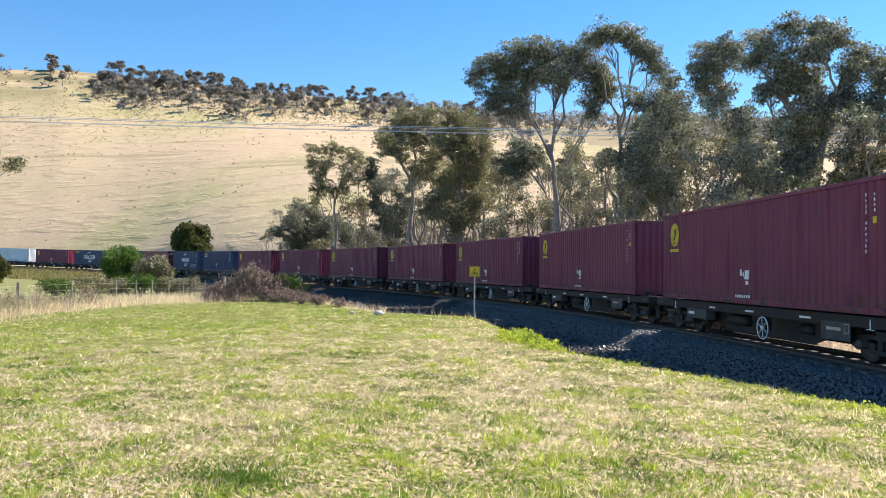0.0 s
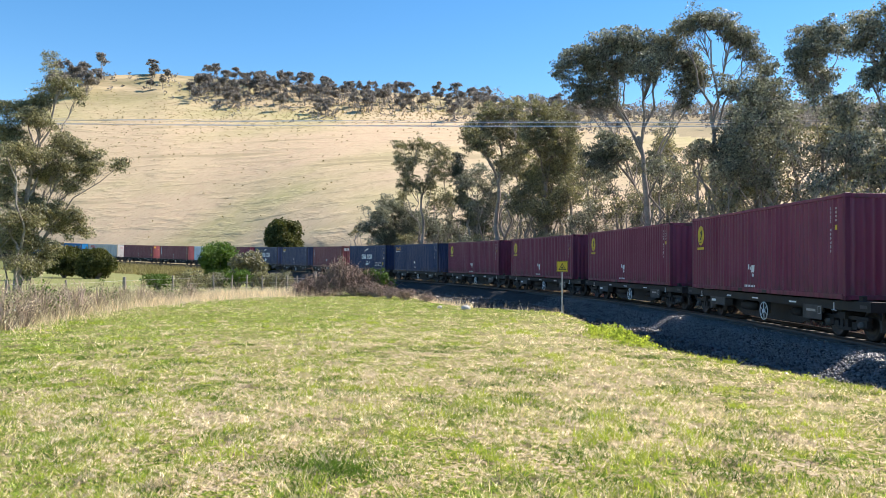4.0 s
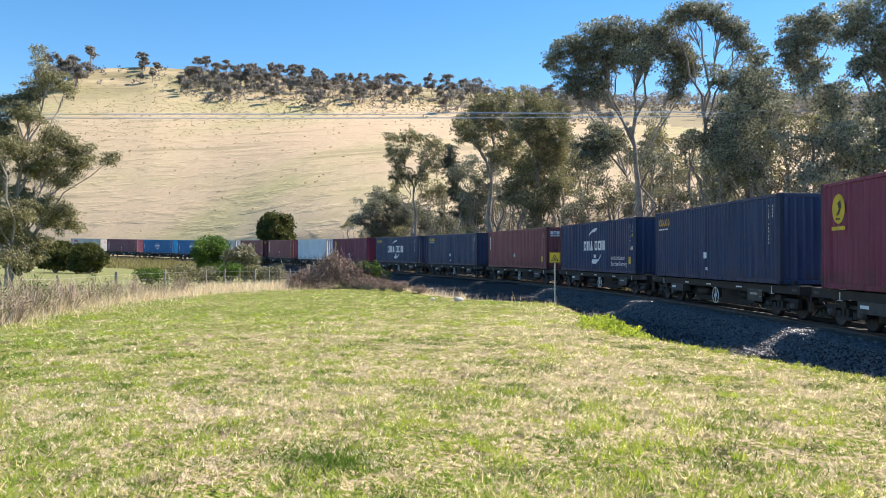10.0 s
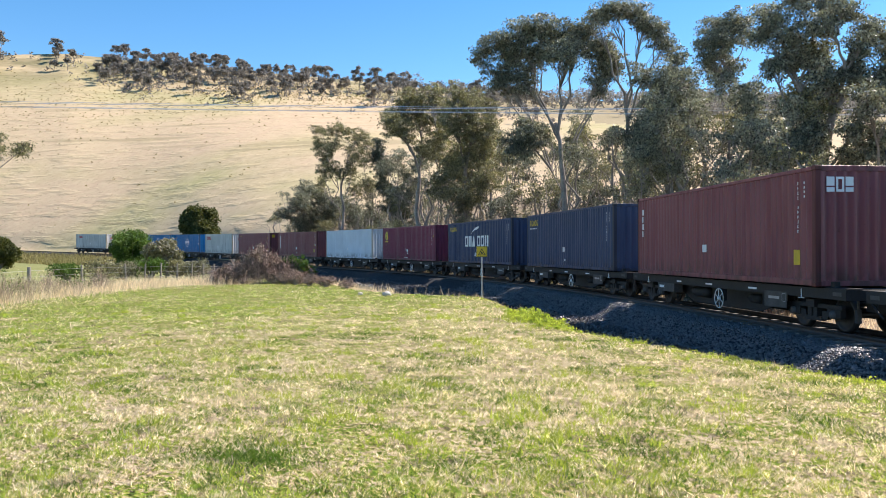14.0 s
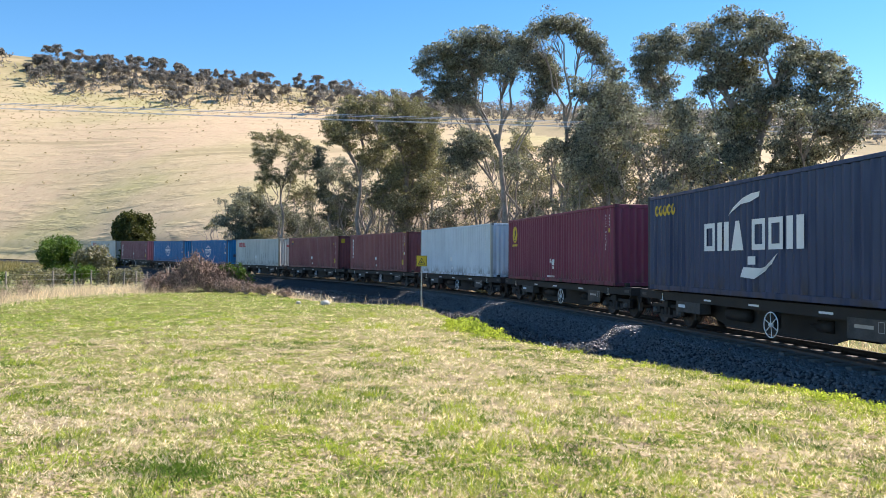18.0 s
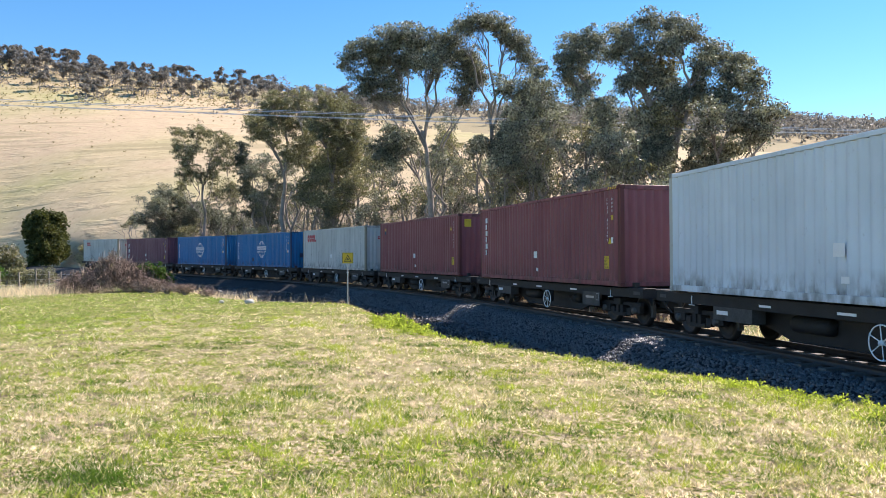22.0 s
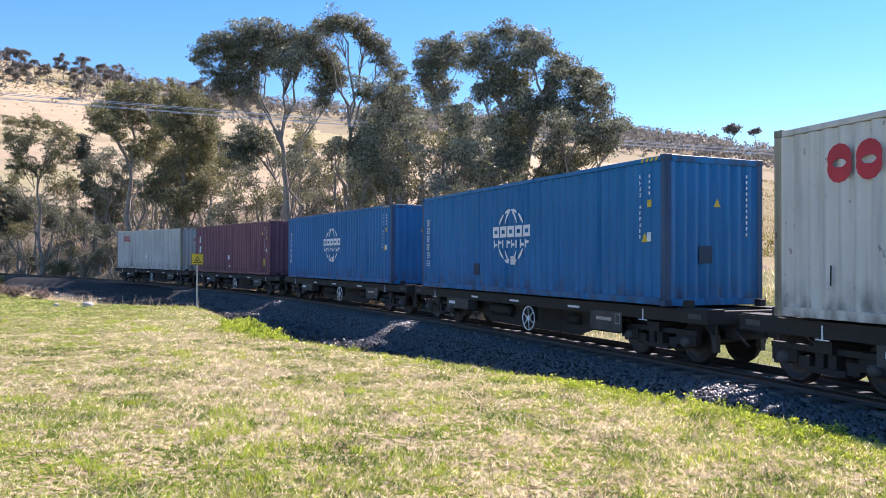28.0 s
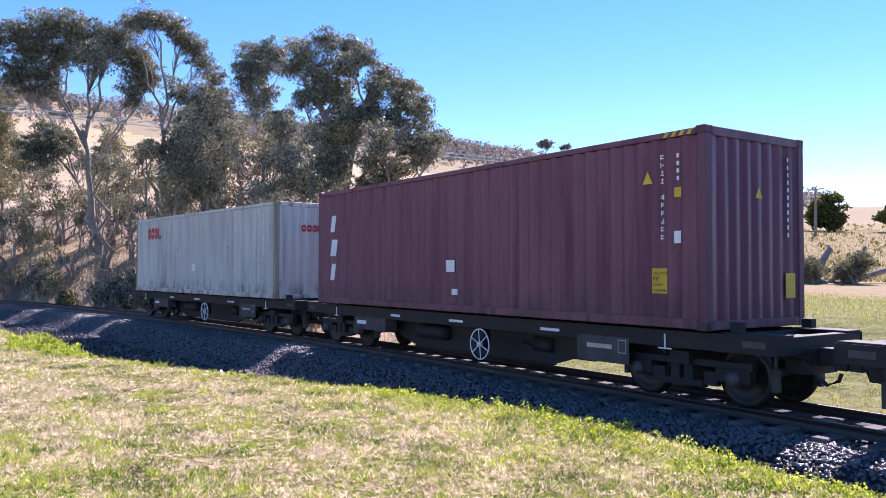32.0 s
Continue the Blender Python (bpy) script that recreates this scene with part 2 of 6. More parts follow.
def grass_tone(n, l, grain, grain_part):
    """Green, yellow-green and straw in drifts of a few metres and clumps of a hand's width; lush by the fence."""
    co = n.new("ShaderNodeTexCoord")

    def plus(src, part, base):
        k = n.new("ShaderNodeMath")
        k.operation = "MULTIPLY_ADD"
        k.inputs[1].default_value = part
        l.new(src, k.inputs[0])
        if isinstance(base, float):
            k.inputs[2].default_value = base
        else:
            l.new(base, k.inputs[2])
        return k.outputs[0]
    total = -3.70 - 0.5 * grain_part
    for scale, part, detail in ((0.33, 0.7, 2), (1.7, 1.5, 2), (11.0, 3.4, 2), (34.0, 3.0, 1)):
        t = n.new("ShaderNodeTexNoise")
        t.inputs["Scale"].default_value, t.inputs["Detail"].default_value = scale, detail
        l.new(co.outputs["Object"], t.inputs["Vector"])
        total = plus(t.outputs["Fac"], part, total)
    total = plus(grain, grain_part, total)
    sep, lush = n.new("ShaderNodeSeparateXYZ"), n.new("ShaderNodeMapRange")
    lush.inputs["From Min"].default_value, lush.inputs["From Max"].default_value = -19, -8
    lush.inputs["To Min"].default_value, lush.inputs["To Max"].default_value = -0.46, 0.03
    l.new(co.outputs["Object"], sep.inputs[0]), l.new(sep.outputs["X"], lush.inputs["Value"])
    total = plus(lush.outputs["Result"], 1.0, total)
    # a greener corner where the ground is lowest
    ends, low = [], n.new("ShaderNodeMath")
    for axis, lo, hi in (("X", -3.5, -0.5), ("Y", 3.5, 9.5)):
        r = n.new("ShaderNodeMapRange")
        r.inputs["From Min"].default_value, r.inputs["From Max"].default_value = lo, hi
        r.inputs["To Min"].default_value, r.inputs["To Max"].default_value = 1, 0
        l.new(sep.outputs[axis], r.inputs["Value"])
        ends.append(r.outputs["Result"])
    low.operation = "MULTIPLY"
    l.new(ends[0], low.inputs[0]), l.new(ends[1], low.inputs[1])
    total = plus(low.outputs[0], -0.17, total)
    ramp = n.new("ShaderNodeValToRGB")
    e = ramp.color_ramp.elements
    e[0].position, e[0].color = 0.02, (0.24, 0.38, 0.055, 1)
    e[1].position, e[1].color = 0.95, (0.86, 0.76, 0.63, 1)
    for pos, c in ((0.22, (0.40, 0.52, 0.085, 1)), (0.40, (0.52, 0.52, 0.19, 1)), (0.54, (0.60, 0.53, 0.30, 1)), (0.68, (0.64, 0.52, 0.36, 1)), (0.80, (0.73, 0.62, 0.48, 1))):
        q = e.new(pos)
        q.color = c
    l.new(total, ramp.inputs["Fac"])
    # dead brown tufts and painted-in shade between tufts, a hand's width across
    t, r, x = n.new("ShaderNodeTexNoise"), n.new("ShaderNodeMapRange"), n.new("ShaderNodeMix")
    t.inputs["Scale"].default_value, t.inputs["Detail"].default_value = 21.0, 2
    r.inputs["From Min"].default_value, r.inputs["From Max"].default_value = 0.55, 0.64
    r.inputs["To Max"].default_value = 0.85
    x.data_type, x.blend_type = "RGBA", "MULTIPLY"
    x.inputs["B"].default_value = (0.24, 0.24, 0.18, 1)
    l.new(co.outputs["Object"], t.inputs["Vector"]), l.new(t.outputs["Fac"], r.inputs["Value"]), l.new(r.outputs["Result"], x.inputs["Factor"])
    l.new(ramp.outputs["Color"], x.inputs["A"])
    return x.outputs["Result"]


def blade_material():
    """Mown grass: green and straw blades side by side, in drifts."""
    m = foliage("grass_blades", (0.2, 0.2, 0.1), (0.2, 0.2, 0.1), scale=0.5, vary=0.85, see=0.5, rough=0.6, spec=0.2, tint_rgb=(1.32, 1.30, 0.98))
    n, l = m.node_tree.nodes, m.node_tree.links
    geo = n.new("ShaderNodeNewGeometry")
    hue = n["Principled BSDF"].inputs["Base Color"].links[0].from_node
    l.new(grass_tone(n, l, geo.outputs["Random Per Island"], 0.75), hue.inputs["Color"])
    return m


def sward_material():
    """The thatch between the blades, darkened in colour to stand for shade between them."""
    m = material("mown_grass", (0.2, 0.2, 0.1), 0.9, scale=1.2, fine=16, bump=1.0, spec=0.1, depth=0.08)
    n, l = m.node_tree.nodes, m.node_tree.links
    co, t, x = n.new("ShaderNodeTexCoord"), n.new("ShaderNodeTexNoise"), n.new("ShaderNodeMix")
    t.inputs["Scale"].default_value, t.inputs["Detail"].default_value = 30, 2
    l.new(co.outputs["Object"], t.inputs["Vector"])
    x.data_type, x.blend_type = "RGBA", "MULTIPLY"
    x.inputs["Factor"].default_value = 1.0
    x.inputs["B"].default_value = (0.50, 0.46, 0.36, 1)
    l.new(grass_tone(n, l, t.outputs["Fac"], 1.4), x.inputs["A"])
    l.new(x.outputs["Result"], n["Principled BSDF"].inputs["Base Color"])
    return m


def hill_material():
    """Dry grazed hillside: straw with rosy bare soil, green hollows and faint stock tracks."""
    m = bpy.data.materials.new("dry_hill_grass")
    m.use_nodes = True
    n, l = m.node_tree.nodes, m.node_tree.links
    b = n["Principled BSDF"]
    b.inputs["Roughness"].default_value, b.inputs["Specular IOR Level"].default_value = 0.95, 0.1
    co = n.new("ShaderNodeTexCoord")

    def layer(scale, stretch, lo, hi, detail=5):
        mp, t, r = n.new("ShaderNodeMapping"), n.new("ShaderNodeTexNoise"), n.new("ShaderNodeMapRange")
        mp.inputs["Scale"].default_value = stretch
        turned = n.new("ShaderNodeMapping")
        turned.inputs["Rotation"].default_value = (0, 0, radians(45))
        t.inputs["Scale"].default_value, t.inputs["Detail"].default_value = scale, detail
        r.inputs["From Min"].default_value, r.inputs["From Max"].default_value = lo, hi
        l.new(co.outputs["Object"], turned.inputs["Vector"]), l.new(turned.outputs[0], mp.inputs["Vector"]), l.new(mp.outputs[0], t.inputs["Vector"]), l.new(t.outputs["Fac"], r.inputs["Value"])
        return r.outputs["Result"], t.outputs["Fac"]

    def mixed(a, c, f, amount):
        k, x = n.new("ShaderNodeMath"), n.new("ShaderNodeMix")
        k.operation, k.inputs[1].default_value, x.data_type = "MULTIPLY", amount, "RGBA"
        l.new(f, k.inputs[0]), l.new(k.outputs[0], x.inputs["Factor"])
        if isinstance(a, tuple):
            x.inputs["A"].default_value = (*a, 1)
        else:
            l.new(a, x.inputs["A"])
        x.inputs["B"].default_value = (*c, 1)
        return x.outputs["Result"]
    green, _ = layer(0.012, (1, 1, 3.0), 0.50, 0.66)
    warm, _ = layer(0.010, (1, 1, 2.0), 0.46, 0.70)
    terraces, _ = layer(0.34, (0.26, 0.26, 1.6), 0.50, 0.66, 6)
    track_lines, _ = layer(0.22, (0.05, 0.05, 1.5), 0.60, 0.67, 5)
    mottle, fine = layer(0.5, (1, 1, 1), 0.38, 0.64)
    specks, _ = layer(1.1, (1, 1, 1), 0.60, 0.72, 3)
    c = mixed((0.53, 0.403, 0.255), (0.37, 0.35, 0.15), green, 0.85)
    c = mixed(c, (0.50, 0.358, 0.245), warm, 0.7)
    c = mixed(c, (0.585, 0.48, 0.30), mottle, 0.45)
    c = mixed(c, (0.36, 0.305, 0.17), terraces, 0.27)
    c = mixed(c, (0.30, 0.25, 0.14), track_lines, 0.55)
    c = mixed(c, (0.27, 0.23, 0.12), specks, 0.55)
    # olive rough pasture towards the top of the hill
    sep, high, patchy = n.new("ShaderNodeSeparateXYZ"), n.new("ShaderNodeMapRange"), n.new("ShaderNodeMath")
    high.inputs["From Min"].default_value, high.inputs["From Max"].default_value = 60, 86
    patches, _ = layer(0.05, (1, 1, 2), 0.30, 0.60, 5)
    patchy.operation = "MULTIPLY"
    l.new(co.outputs["Object"], sep.inputs[0]), l.new(sep.outputs["Z"], high.inputs["Value"])
    l.new(high.outputs["Result"], patchy.inputs[0]), l.new(patches, patchy.inputs[1])
    c = mixed(c, (0.20, 0.18, 0.095), patchy.outputs[0], 0.9)
    l.new(c, b.inputs["Base Color"])
    bp = n.new("ShaderNodeBump")
    bp.inputs["Strength"].default_value, bp.inputs["Distance"].default_value = 0.5, 0.12
    lift = n.new("ShaderNodeMath")
    lift.operation, lift.inputs[1].default_value = "MULTIPLY_ADD", 2.5
    l.new(terraces, lift.inputs[0]), l.new(fine, lift.inputs[2])
    l.new(lift.outputs[0], bp.inputs["Height"]), l.new(bp.outputs["Normal"], b.inputs["Normal"])
    return m


M = {}
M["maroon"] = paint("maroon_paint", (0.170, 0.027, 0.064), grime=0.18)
# wine and red-brown are lightened beyond the paint to stand in for lens haze
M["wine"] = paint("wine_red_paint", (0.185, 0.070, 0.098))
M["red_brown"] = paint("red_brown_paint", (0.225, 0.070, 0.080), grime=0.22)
M["navy"] = paint("navy_paint", (0.013, 0.035, 0.105))
M["slate"] = paint("slate_blue_paint", (0.034, 0.054, 0.118))
M["blue"] = paint("bright_blue_paint", (0.001, 0.140, 0.350), grime=0.3)
M["grey"] = paint("weathered_grey_paint", (0.52, 0.515, 0.49), grime=0.5, rust=0.2)
M["white"] = paint("pale_grey_paint", (0.60, 0.66, 0.72), grime=0.12, rust=0.05)
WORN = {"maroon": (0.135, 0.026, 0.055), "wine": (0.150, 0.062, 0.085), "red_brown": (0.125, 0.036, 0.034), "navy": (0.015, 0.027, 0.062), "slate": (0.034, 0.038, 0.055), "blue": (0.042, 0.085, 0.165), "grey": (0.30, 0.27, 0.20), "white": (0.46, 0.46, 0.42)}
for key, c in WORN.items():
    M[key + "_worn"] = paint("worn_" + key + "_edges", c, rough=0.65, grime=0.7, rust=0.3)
M["iron"] = material("dirty_black_iron", (0.024, 0.022, 0.022), 0.7, scale=2, fine=30, bump=0.25, second=(0.012, 0.011, 0.011))
M["dust_iron"] = material("dusty_grey_iron", (0.085, 0.082, 0.080), 0.7, scale=2.5, fine=25, bump=0.2, second=(0.035, 0.033, 0.032))
M["wheel"] = material("worn_wheel_steel", (0.060, 0.052, 0.048), 0.5, metal=0.6, scale=3, fine=30, bump=0.1)
M["grass"] = sward_material()
M["hill"] = hill_material()
M["paddock"] = material("green_paddock_grass", (0.18, 0.205, 0.075), 0.95, second=(0.235, 0.23, 0.095), scale=0.12, fine=1.6, amount=0.6, bump=0.9, spec=0.1, depth=0.25)
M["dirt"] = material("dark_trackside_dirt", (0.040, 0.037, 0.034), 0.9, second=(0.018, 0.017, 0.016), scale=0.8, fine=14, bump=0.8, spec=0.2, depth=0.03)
M["bank"] = material("dry_bank_litter", (0.40, 0.315, 0.21), 0.95, second=(0.17, 0.13, 0.085), scale=0.5, fine=6, amount=0.8, bump=0.9, spec=0.1, depth=0.06)
M["rise"] = material("dry_rise_grass", (0.36, 0.27, 0.165), 0.95, second=(0.25, 0.225, 0.10), scale=0.25, fine=2.5, amount=0.7, bump=0.9, spec=0.1, depth=0.15)
M["upland"] = material("olive_upland_grass", (0.30, 0.265, 0.15), 0.95, second=(0.37, 0.285, 0.185), scale=0.03, fine=0.6, amount=0.8, bump=0.9, spec=0.1, depth=0.3)
# same rock as the loose stones, set far darker to stand in for shade
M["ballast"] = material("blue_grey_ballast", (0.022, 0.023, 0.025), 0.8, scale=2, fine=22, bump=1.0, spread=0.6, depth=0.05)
M["stone"] = material("blue_grey_stones", (0.125, 0.128, 0.135), 0.36, scale=3, fine=40, bump=0.3, spread=0.4, vary=0.6, spec=0.9)
M["steel"] = material("rail_steel", (0.085, 0.070, 0.062), 0.5, metal=0.6, scale=2, fine=30, bump=0.1)
M["sleeper"] = material("weathered_sleeper", (0.20, 0.19, 0.175), 0.85, second=(0.11, 0.10, 0.09), scale=2, fine=18, bump=0.4)
M["leaf"] = foliage("gum_leaves", (0.30, 0.303, 0.235), (0.135, 0.142, 0.108), scale=0.5, vary=0.85, see=0.25, rough=0.5, spec=0.5, tint_rgb=(1.2, 1.2, 0.75))
M["leaf_dark"] = foliage("dark_gum_leaves", (0.105, 0.118, 0.088), (0.055, 0.064, 0.048), vary=0.5, see=0.2, rough=0.35, spec=0.55, tint_rgb=(1.3, 1.3, 0.8))
M["leaf_olive"] = foliage("olive_gum_leaves", (0.31, 0.29, 0.165), (0.15, 0.145, 0.085), vary=0.8, see=0.3, rough=0.46, spec=0.6, tint_rgb=(1.3, 1.3, 0.75))
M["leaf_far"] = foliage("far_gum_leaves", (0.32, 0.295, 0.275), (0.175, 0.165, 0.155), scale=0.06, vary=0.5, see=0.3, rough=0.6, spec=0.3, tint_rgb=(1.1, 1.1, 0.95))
M["leaf_green"] = foliage("bright_bush_leaves", (0.10, 0.17, 0.035), (0.06, 0.11, 0.025), scale=0.9, rough=0.55, spec=0.3)
M["leaf_cypress"] = foliage("cypress_leaves", (0.12, 0.125, 0.040), (0.05, 0.060, 0.022), scale=0.7, see=0.25, rough=0.65, spec=0.2)
M["weed"] = foliage("bank_weed_leaves", (0.38, 0.44, 0.10), (0.24, 0.31, 0.06), scale=1.2, vary=0.5, see=0.55, rough=0.6, spec=0.2)
M["twig"] = material("dry_twigs", (0.52, 0.41, 0.33), 0.9, second=(0.28, 0.21, 0.17), scale=1.5, fine=12, bump=0, vary=0.4, spec=0.2)
M["grey_twig"] = foliage("grey_scrub", (0.27, 0.255, 0.20), (0.15, 0.15, 0.11), scale=1.0, see=0.25, rough=0.7, spec=0.2)
M["pale_twig"] = foliage("pale_dry_scrub", (0.66, 0.59, 0.47), (0.40, 0.36, 0.27), scale=1.0, see=0.3, rough=0.8, spec=0.2)
M["straw"] = foliage("dry_straw", (0.86, 0.73, 0.56), (0.58, 0.47, 0.34), scale=0.5, vary=0.45, see=0.4, rough=0.8, spec=0.2, tint_rgb=(1.3, 1.25, 1.0))
M["tussock"] = foliage("hill_tussocks", (0.29, 0.25, 0.13), (0.16, 0.145, 0.075), scale=0.02, see=0.3, rough=0.9, spec=0.1)
M["clover"] = foliage("clover_leaves", (0.105, 0.185, 0.025), (0.055, 0.11, 0.018), scale=1.5, vary=0.6, see=0.4, rough=0.6, spec=0.12)
M["rank"] = foliage("rank_green_grass", (0.27, 0.31, 0.085), (0.42, 0.36, 0.17), scale=0.7, vary=0.6, see=0.4, rough=0.6, spec=0.3)
M["blade"] = blade_material()
M["cane"] = material("brown_bramble_canes", (0.43, 0.32, 0.255), 0.9, second=(0.17, 0.12, 0.095), scale=1.5, fine=12, bump=0, vary=0.5, spec=0.2)
M["bark"] = material("pale_gum_bark", (0.42, 0.37, 0.325), 0.85, second=(0.13, 0.108, 0.092), scale=0.9, fine=6, bump=0.6, amount=0.7)
M["wood"] = material("grey_post_wood", (0.30, 0.27, 0.23), 0.9, second=(0.16, 0.14, 0.12), scale=3, fine=30, bump=0.4)
M["wire"] = material("grey_wire", (0.75, 0.76, 0.78), 0.32, metal=0.8, bump=0)
M["mark_white"] = material("white_lettering", (0.90, 0.91, 0.92), 0.6, scale=3, fine=25, bump=0, spread=0.14, amount=0.9)
M["mark_yellow"] = material("yellow_sticker", (0.75, 0.52, 0.03), 0.5, scale=3, fine=25, bump=0, spread=0.25)
M["mark_orange"] = material("orange_lettering", (0.75, 0.36, 0.04), 0.5, scale=3, fine=25, bump=0, spread=0.2)
M["mark_red"] = material("red_lettering", (0.55, 0.03, 0.05), 0.55, scale=3, fine=25, bump=0, spread=0.25)
M["mark_black"] = material("black_lettering", (0.02, 0.02, 0.02), 0.5, bump=0)
M["mark_patch"] = material("darker_paint_patch", (0.004, 0.035, 0.09), 0.6, bump=0)
M["galv"] = material("galvanised_steel", (0.48, 0.49, 0.50), 0.45, metal=0.6, scale=4, fine=40, bump=0.05)
M["rock"] = material("pale_rock", (0.55, 0.53, 0.48), 0.85, scale=2, fine=14, bump=0.5)


# ---- building helpers ----
def mesh_from(name, verts, faces, mats=(), smooth_shade=False):
    me = bpy.data.meshes.new(name)
    verts = np.asarray(verts, float).reshape(-1, 3)
    if isinstance(faces, np.ndarray):
        n, k = faces.shape
        me.vertices.add(len(verts))
        me.vertices.foreach_set("co", verts.ravel())
        me.loops.add(n * k)
        me.loops.foreach_set("vertex_index", faces.ravel().astype(np.int32))
        me.polygons.add(n)
        me.polygons.foreach_set("loop_start", np.arange(0, n * k, k, dtype=np.int32))
        me.update(calc_edges=True)
    else:
        me.from_pydata(verts.tolist(), [], faces)
        me.update()
    for m in mats:
        me.materials.append(m)
    if smooth_shade:
        me.polygons.foreach_set("use_smooth", np.ones(len(me.polygons), bool))
    return me


def mesh_part(name, me, parent=None, at=None, label="", mat=None):
    ob = new(name, me)
    ob.parent = parent
    if at is not None:
        ob.matrix_basis = at
    if mat:
        if not me.materials:
            me.materials.append(mat)
        ob.material_slots[0].link = "OBJECT"
        ob.material_slots[0].material = mat
    if label:
        tagged(ob, label)
    return ob


def box_mesh(name, x0, x1, y0, y1, z0, z1, bevel=0.008):
    bm = bmesh.new()
    bmesh.ops.create_cube(bm, size=1, matrix=Matrix.Translation(((x0 + x1) / 2, (y0 + y1) / 2, (z0 + z1) / 2)) @ Matrix.Diagonal((x1 - x0, y1 - y0, z1 - z0, 1)))
    if bevel:
        bmesh.ops.bevel(bm, geom=bm.edges[:], offset=bevel, segments=1, affect="EDGES")
    me = bpy.data.meshes.new(name)
    bm.to_mesh(me)
    bm.free()
    return me


def sweep(name, profile, s0, s1, step, mats, closed=False):
    """A profile of (towards the camera's side, above the rail) drawn along the line."""
    ss = np.arange(s0, s1 + step / 2, step)
    p = np.array(profile, float)
    v = []
    for o, h in p:
        x, y, _, z = track(ss, o)
        v.append(np.stack([x, y, z + h], 1))
    v = np.stack(v, 1).reshape(-1, 3)
    n, k = len(p), len(ss)
    f = [(i * n + j, i * n + (j + 1) % n, (i + 1) * n + (j + 1) % n, (i + 1) * n + j) for i in range(k - 1) for j in range(n if closed else n - 1)]
    return mesh_from(name, v, np.array(f)[:, ::-1], mats)


def tube(path, radii, sides=7):
    path = [Vector(p) for p in path]
    v, f = [], []
    for i, p in enumerate(path):
        d = (path[min(i + 1, len(path) - 1)] - path[max(i - 1, 0)]).normalized()
        a = d.orthogonal().normalized()
        b = d.cross(a)
        for k in range(sides):
            w = 2 * math.pi * k / sides
            v.append(p + (a * math.cos(w) + b * math.sin(w)) * radii[i])
    for i in range(len(path) - 1):
        for k in range(sides):
            f.append((i * sides + k, i * sides + (k + 1) % sides, (i + 1) * sides + (k + 1) % sides, (i + 1) * sides + k))
    return v, f


# ---- ground ----
def build_ground():
    rings = np.concatenate([[0.01], np.arange(0.3, 30, 0.3), 30 * 1.02 ** np.arange(0, 258)])
    rings = rings[rings < 4900]
    az = np.radians(np.concatenate([np.arange(-180, -80, 4.0), np.arange(-80, 40, 0.4), np.arange(40, 180, 4.0)]))
    R, A = np.meshgrid(rings, az, indexing="ij")
    x, y = R * np.sin(A), R * np.cos(A)
    z = ground_z(x, y).reshape(x.shape)
    n, k = x.shape
    v = np.stack([x, y, z], -1).reshape(-1, 3)
    i, j = np.meshgrid(np.arange(n - 1), np.arange(k), indexing="ij")
    i, j = i.ravel(), j.ravel()
    f = np.stack([i * k + j, i * k + (j + 1) % k, (i + 1) * k + (j + 1) % k, (i + 1) * k + j], 1)[:, ::-1]
    me = mesh_from("ground", v, f, (M["grass"], M["hill"], M["paddock"], M["dirt"], M["bank"], M["rise"], M["upland"]), True)
    along, away = to_track(x, y)
    edge = np.interp(along, EDGE_S, EDGE_D)
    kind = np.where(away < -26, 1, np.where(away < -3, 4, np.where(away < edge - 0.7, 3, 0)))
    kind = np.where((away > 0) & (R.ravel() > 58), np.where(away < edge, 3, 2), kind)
    kind = np.where((along > -9) & (away < -3) & (away > -15), 2, kind)
    kind = np.where((away <= 0) & (away > -26) & (R.ravel() > 120), 1, kind)
    deg = np.degrees(A).ravel()
    far = R.ravel() + 16 * ripple(x.ravel(), y.ravel(), 11, 7)
    kind = np.where((deg > -37 + 1.5 * ripple(x.ravel(), y.ravel(), 7, 3)) & (away < -20) & (far > np.interp(deg, [-66, -47, -30, -16, 0], [396, 372, 312, 215, 175])), 6, kind)
    kind = np.where((deg > 2) & (away < -15) & (far <= 175), 5, kind)
    me.polygons.foreach_set("material_index", kind.reshape(x.shape)[:-1, :].ravel().astype(np.int32))
    ob = new("ground", me)
    tagged(ob, "mown green and straw grass running to a dry hillside", "ground", kind="structure")


build_ground()
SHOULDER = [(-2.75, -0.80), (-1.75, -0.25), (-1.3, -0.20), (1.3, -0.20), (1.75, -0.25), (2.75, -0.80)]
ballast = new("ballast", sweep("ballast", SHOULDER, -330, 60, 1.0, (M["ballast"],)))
tagged(ballast, "blue-grey crushed stone ballast under the track, colour darkened for shade", "ballast", kind="structure")
RAIL = [(-0.065, -0.14), (-0.065, -0.128), (-0.012, -0.11), (-0.012, -0.04), (-0.032, -0.03), (-0.032, 0.0), (0.032, 0.0), (0.032, -0.03), (0.012, -0.04), (0.012, -0.11), (0.065, -0.128), (0.065, -0.14)]
for side in (-0.566, 0.566):
    rail = new("rail", sweep("rail", [(o + side, h) for o, h in RAIL], -330, 60, 1.0, (M["steel"],), True))
    tagged(rail, "worn steel running rail on sleepers", "rail", group="rails of the track", kind="structure")


def at_line(s, off, up=0.0):
    x, y, h, z = track(s, off)
    return pose(float(x), float(y), float(z) + up, 0, 0, math.degrees(float(h)))


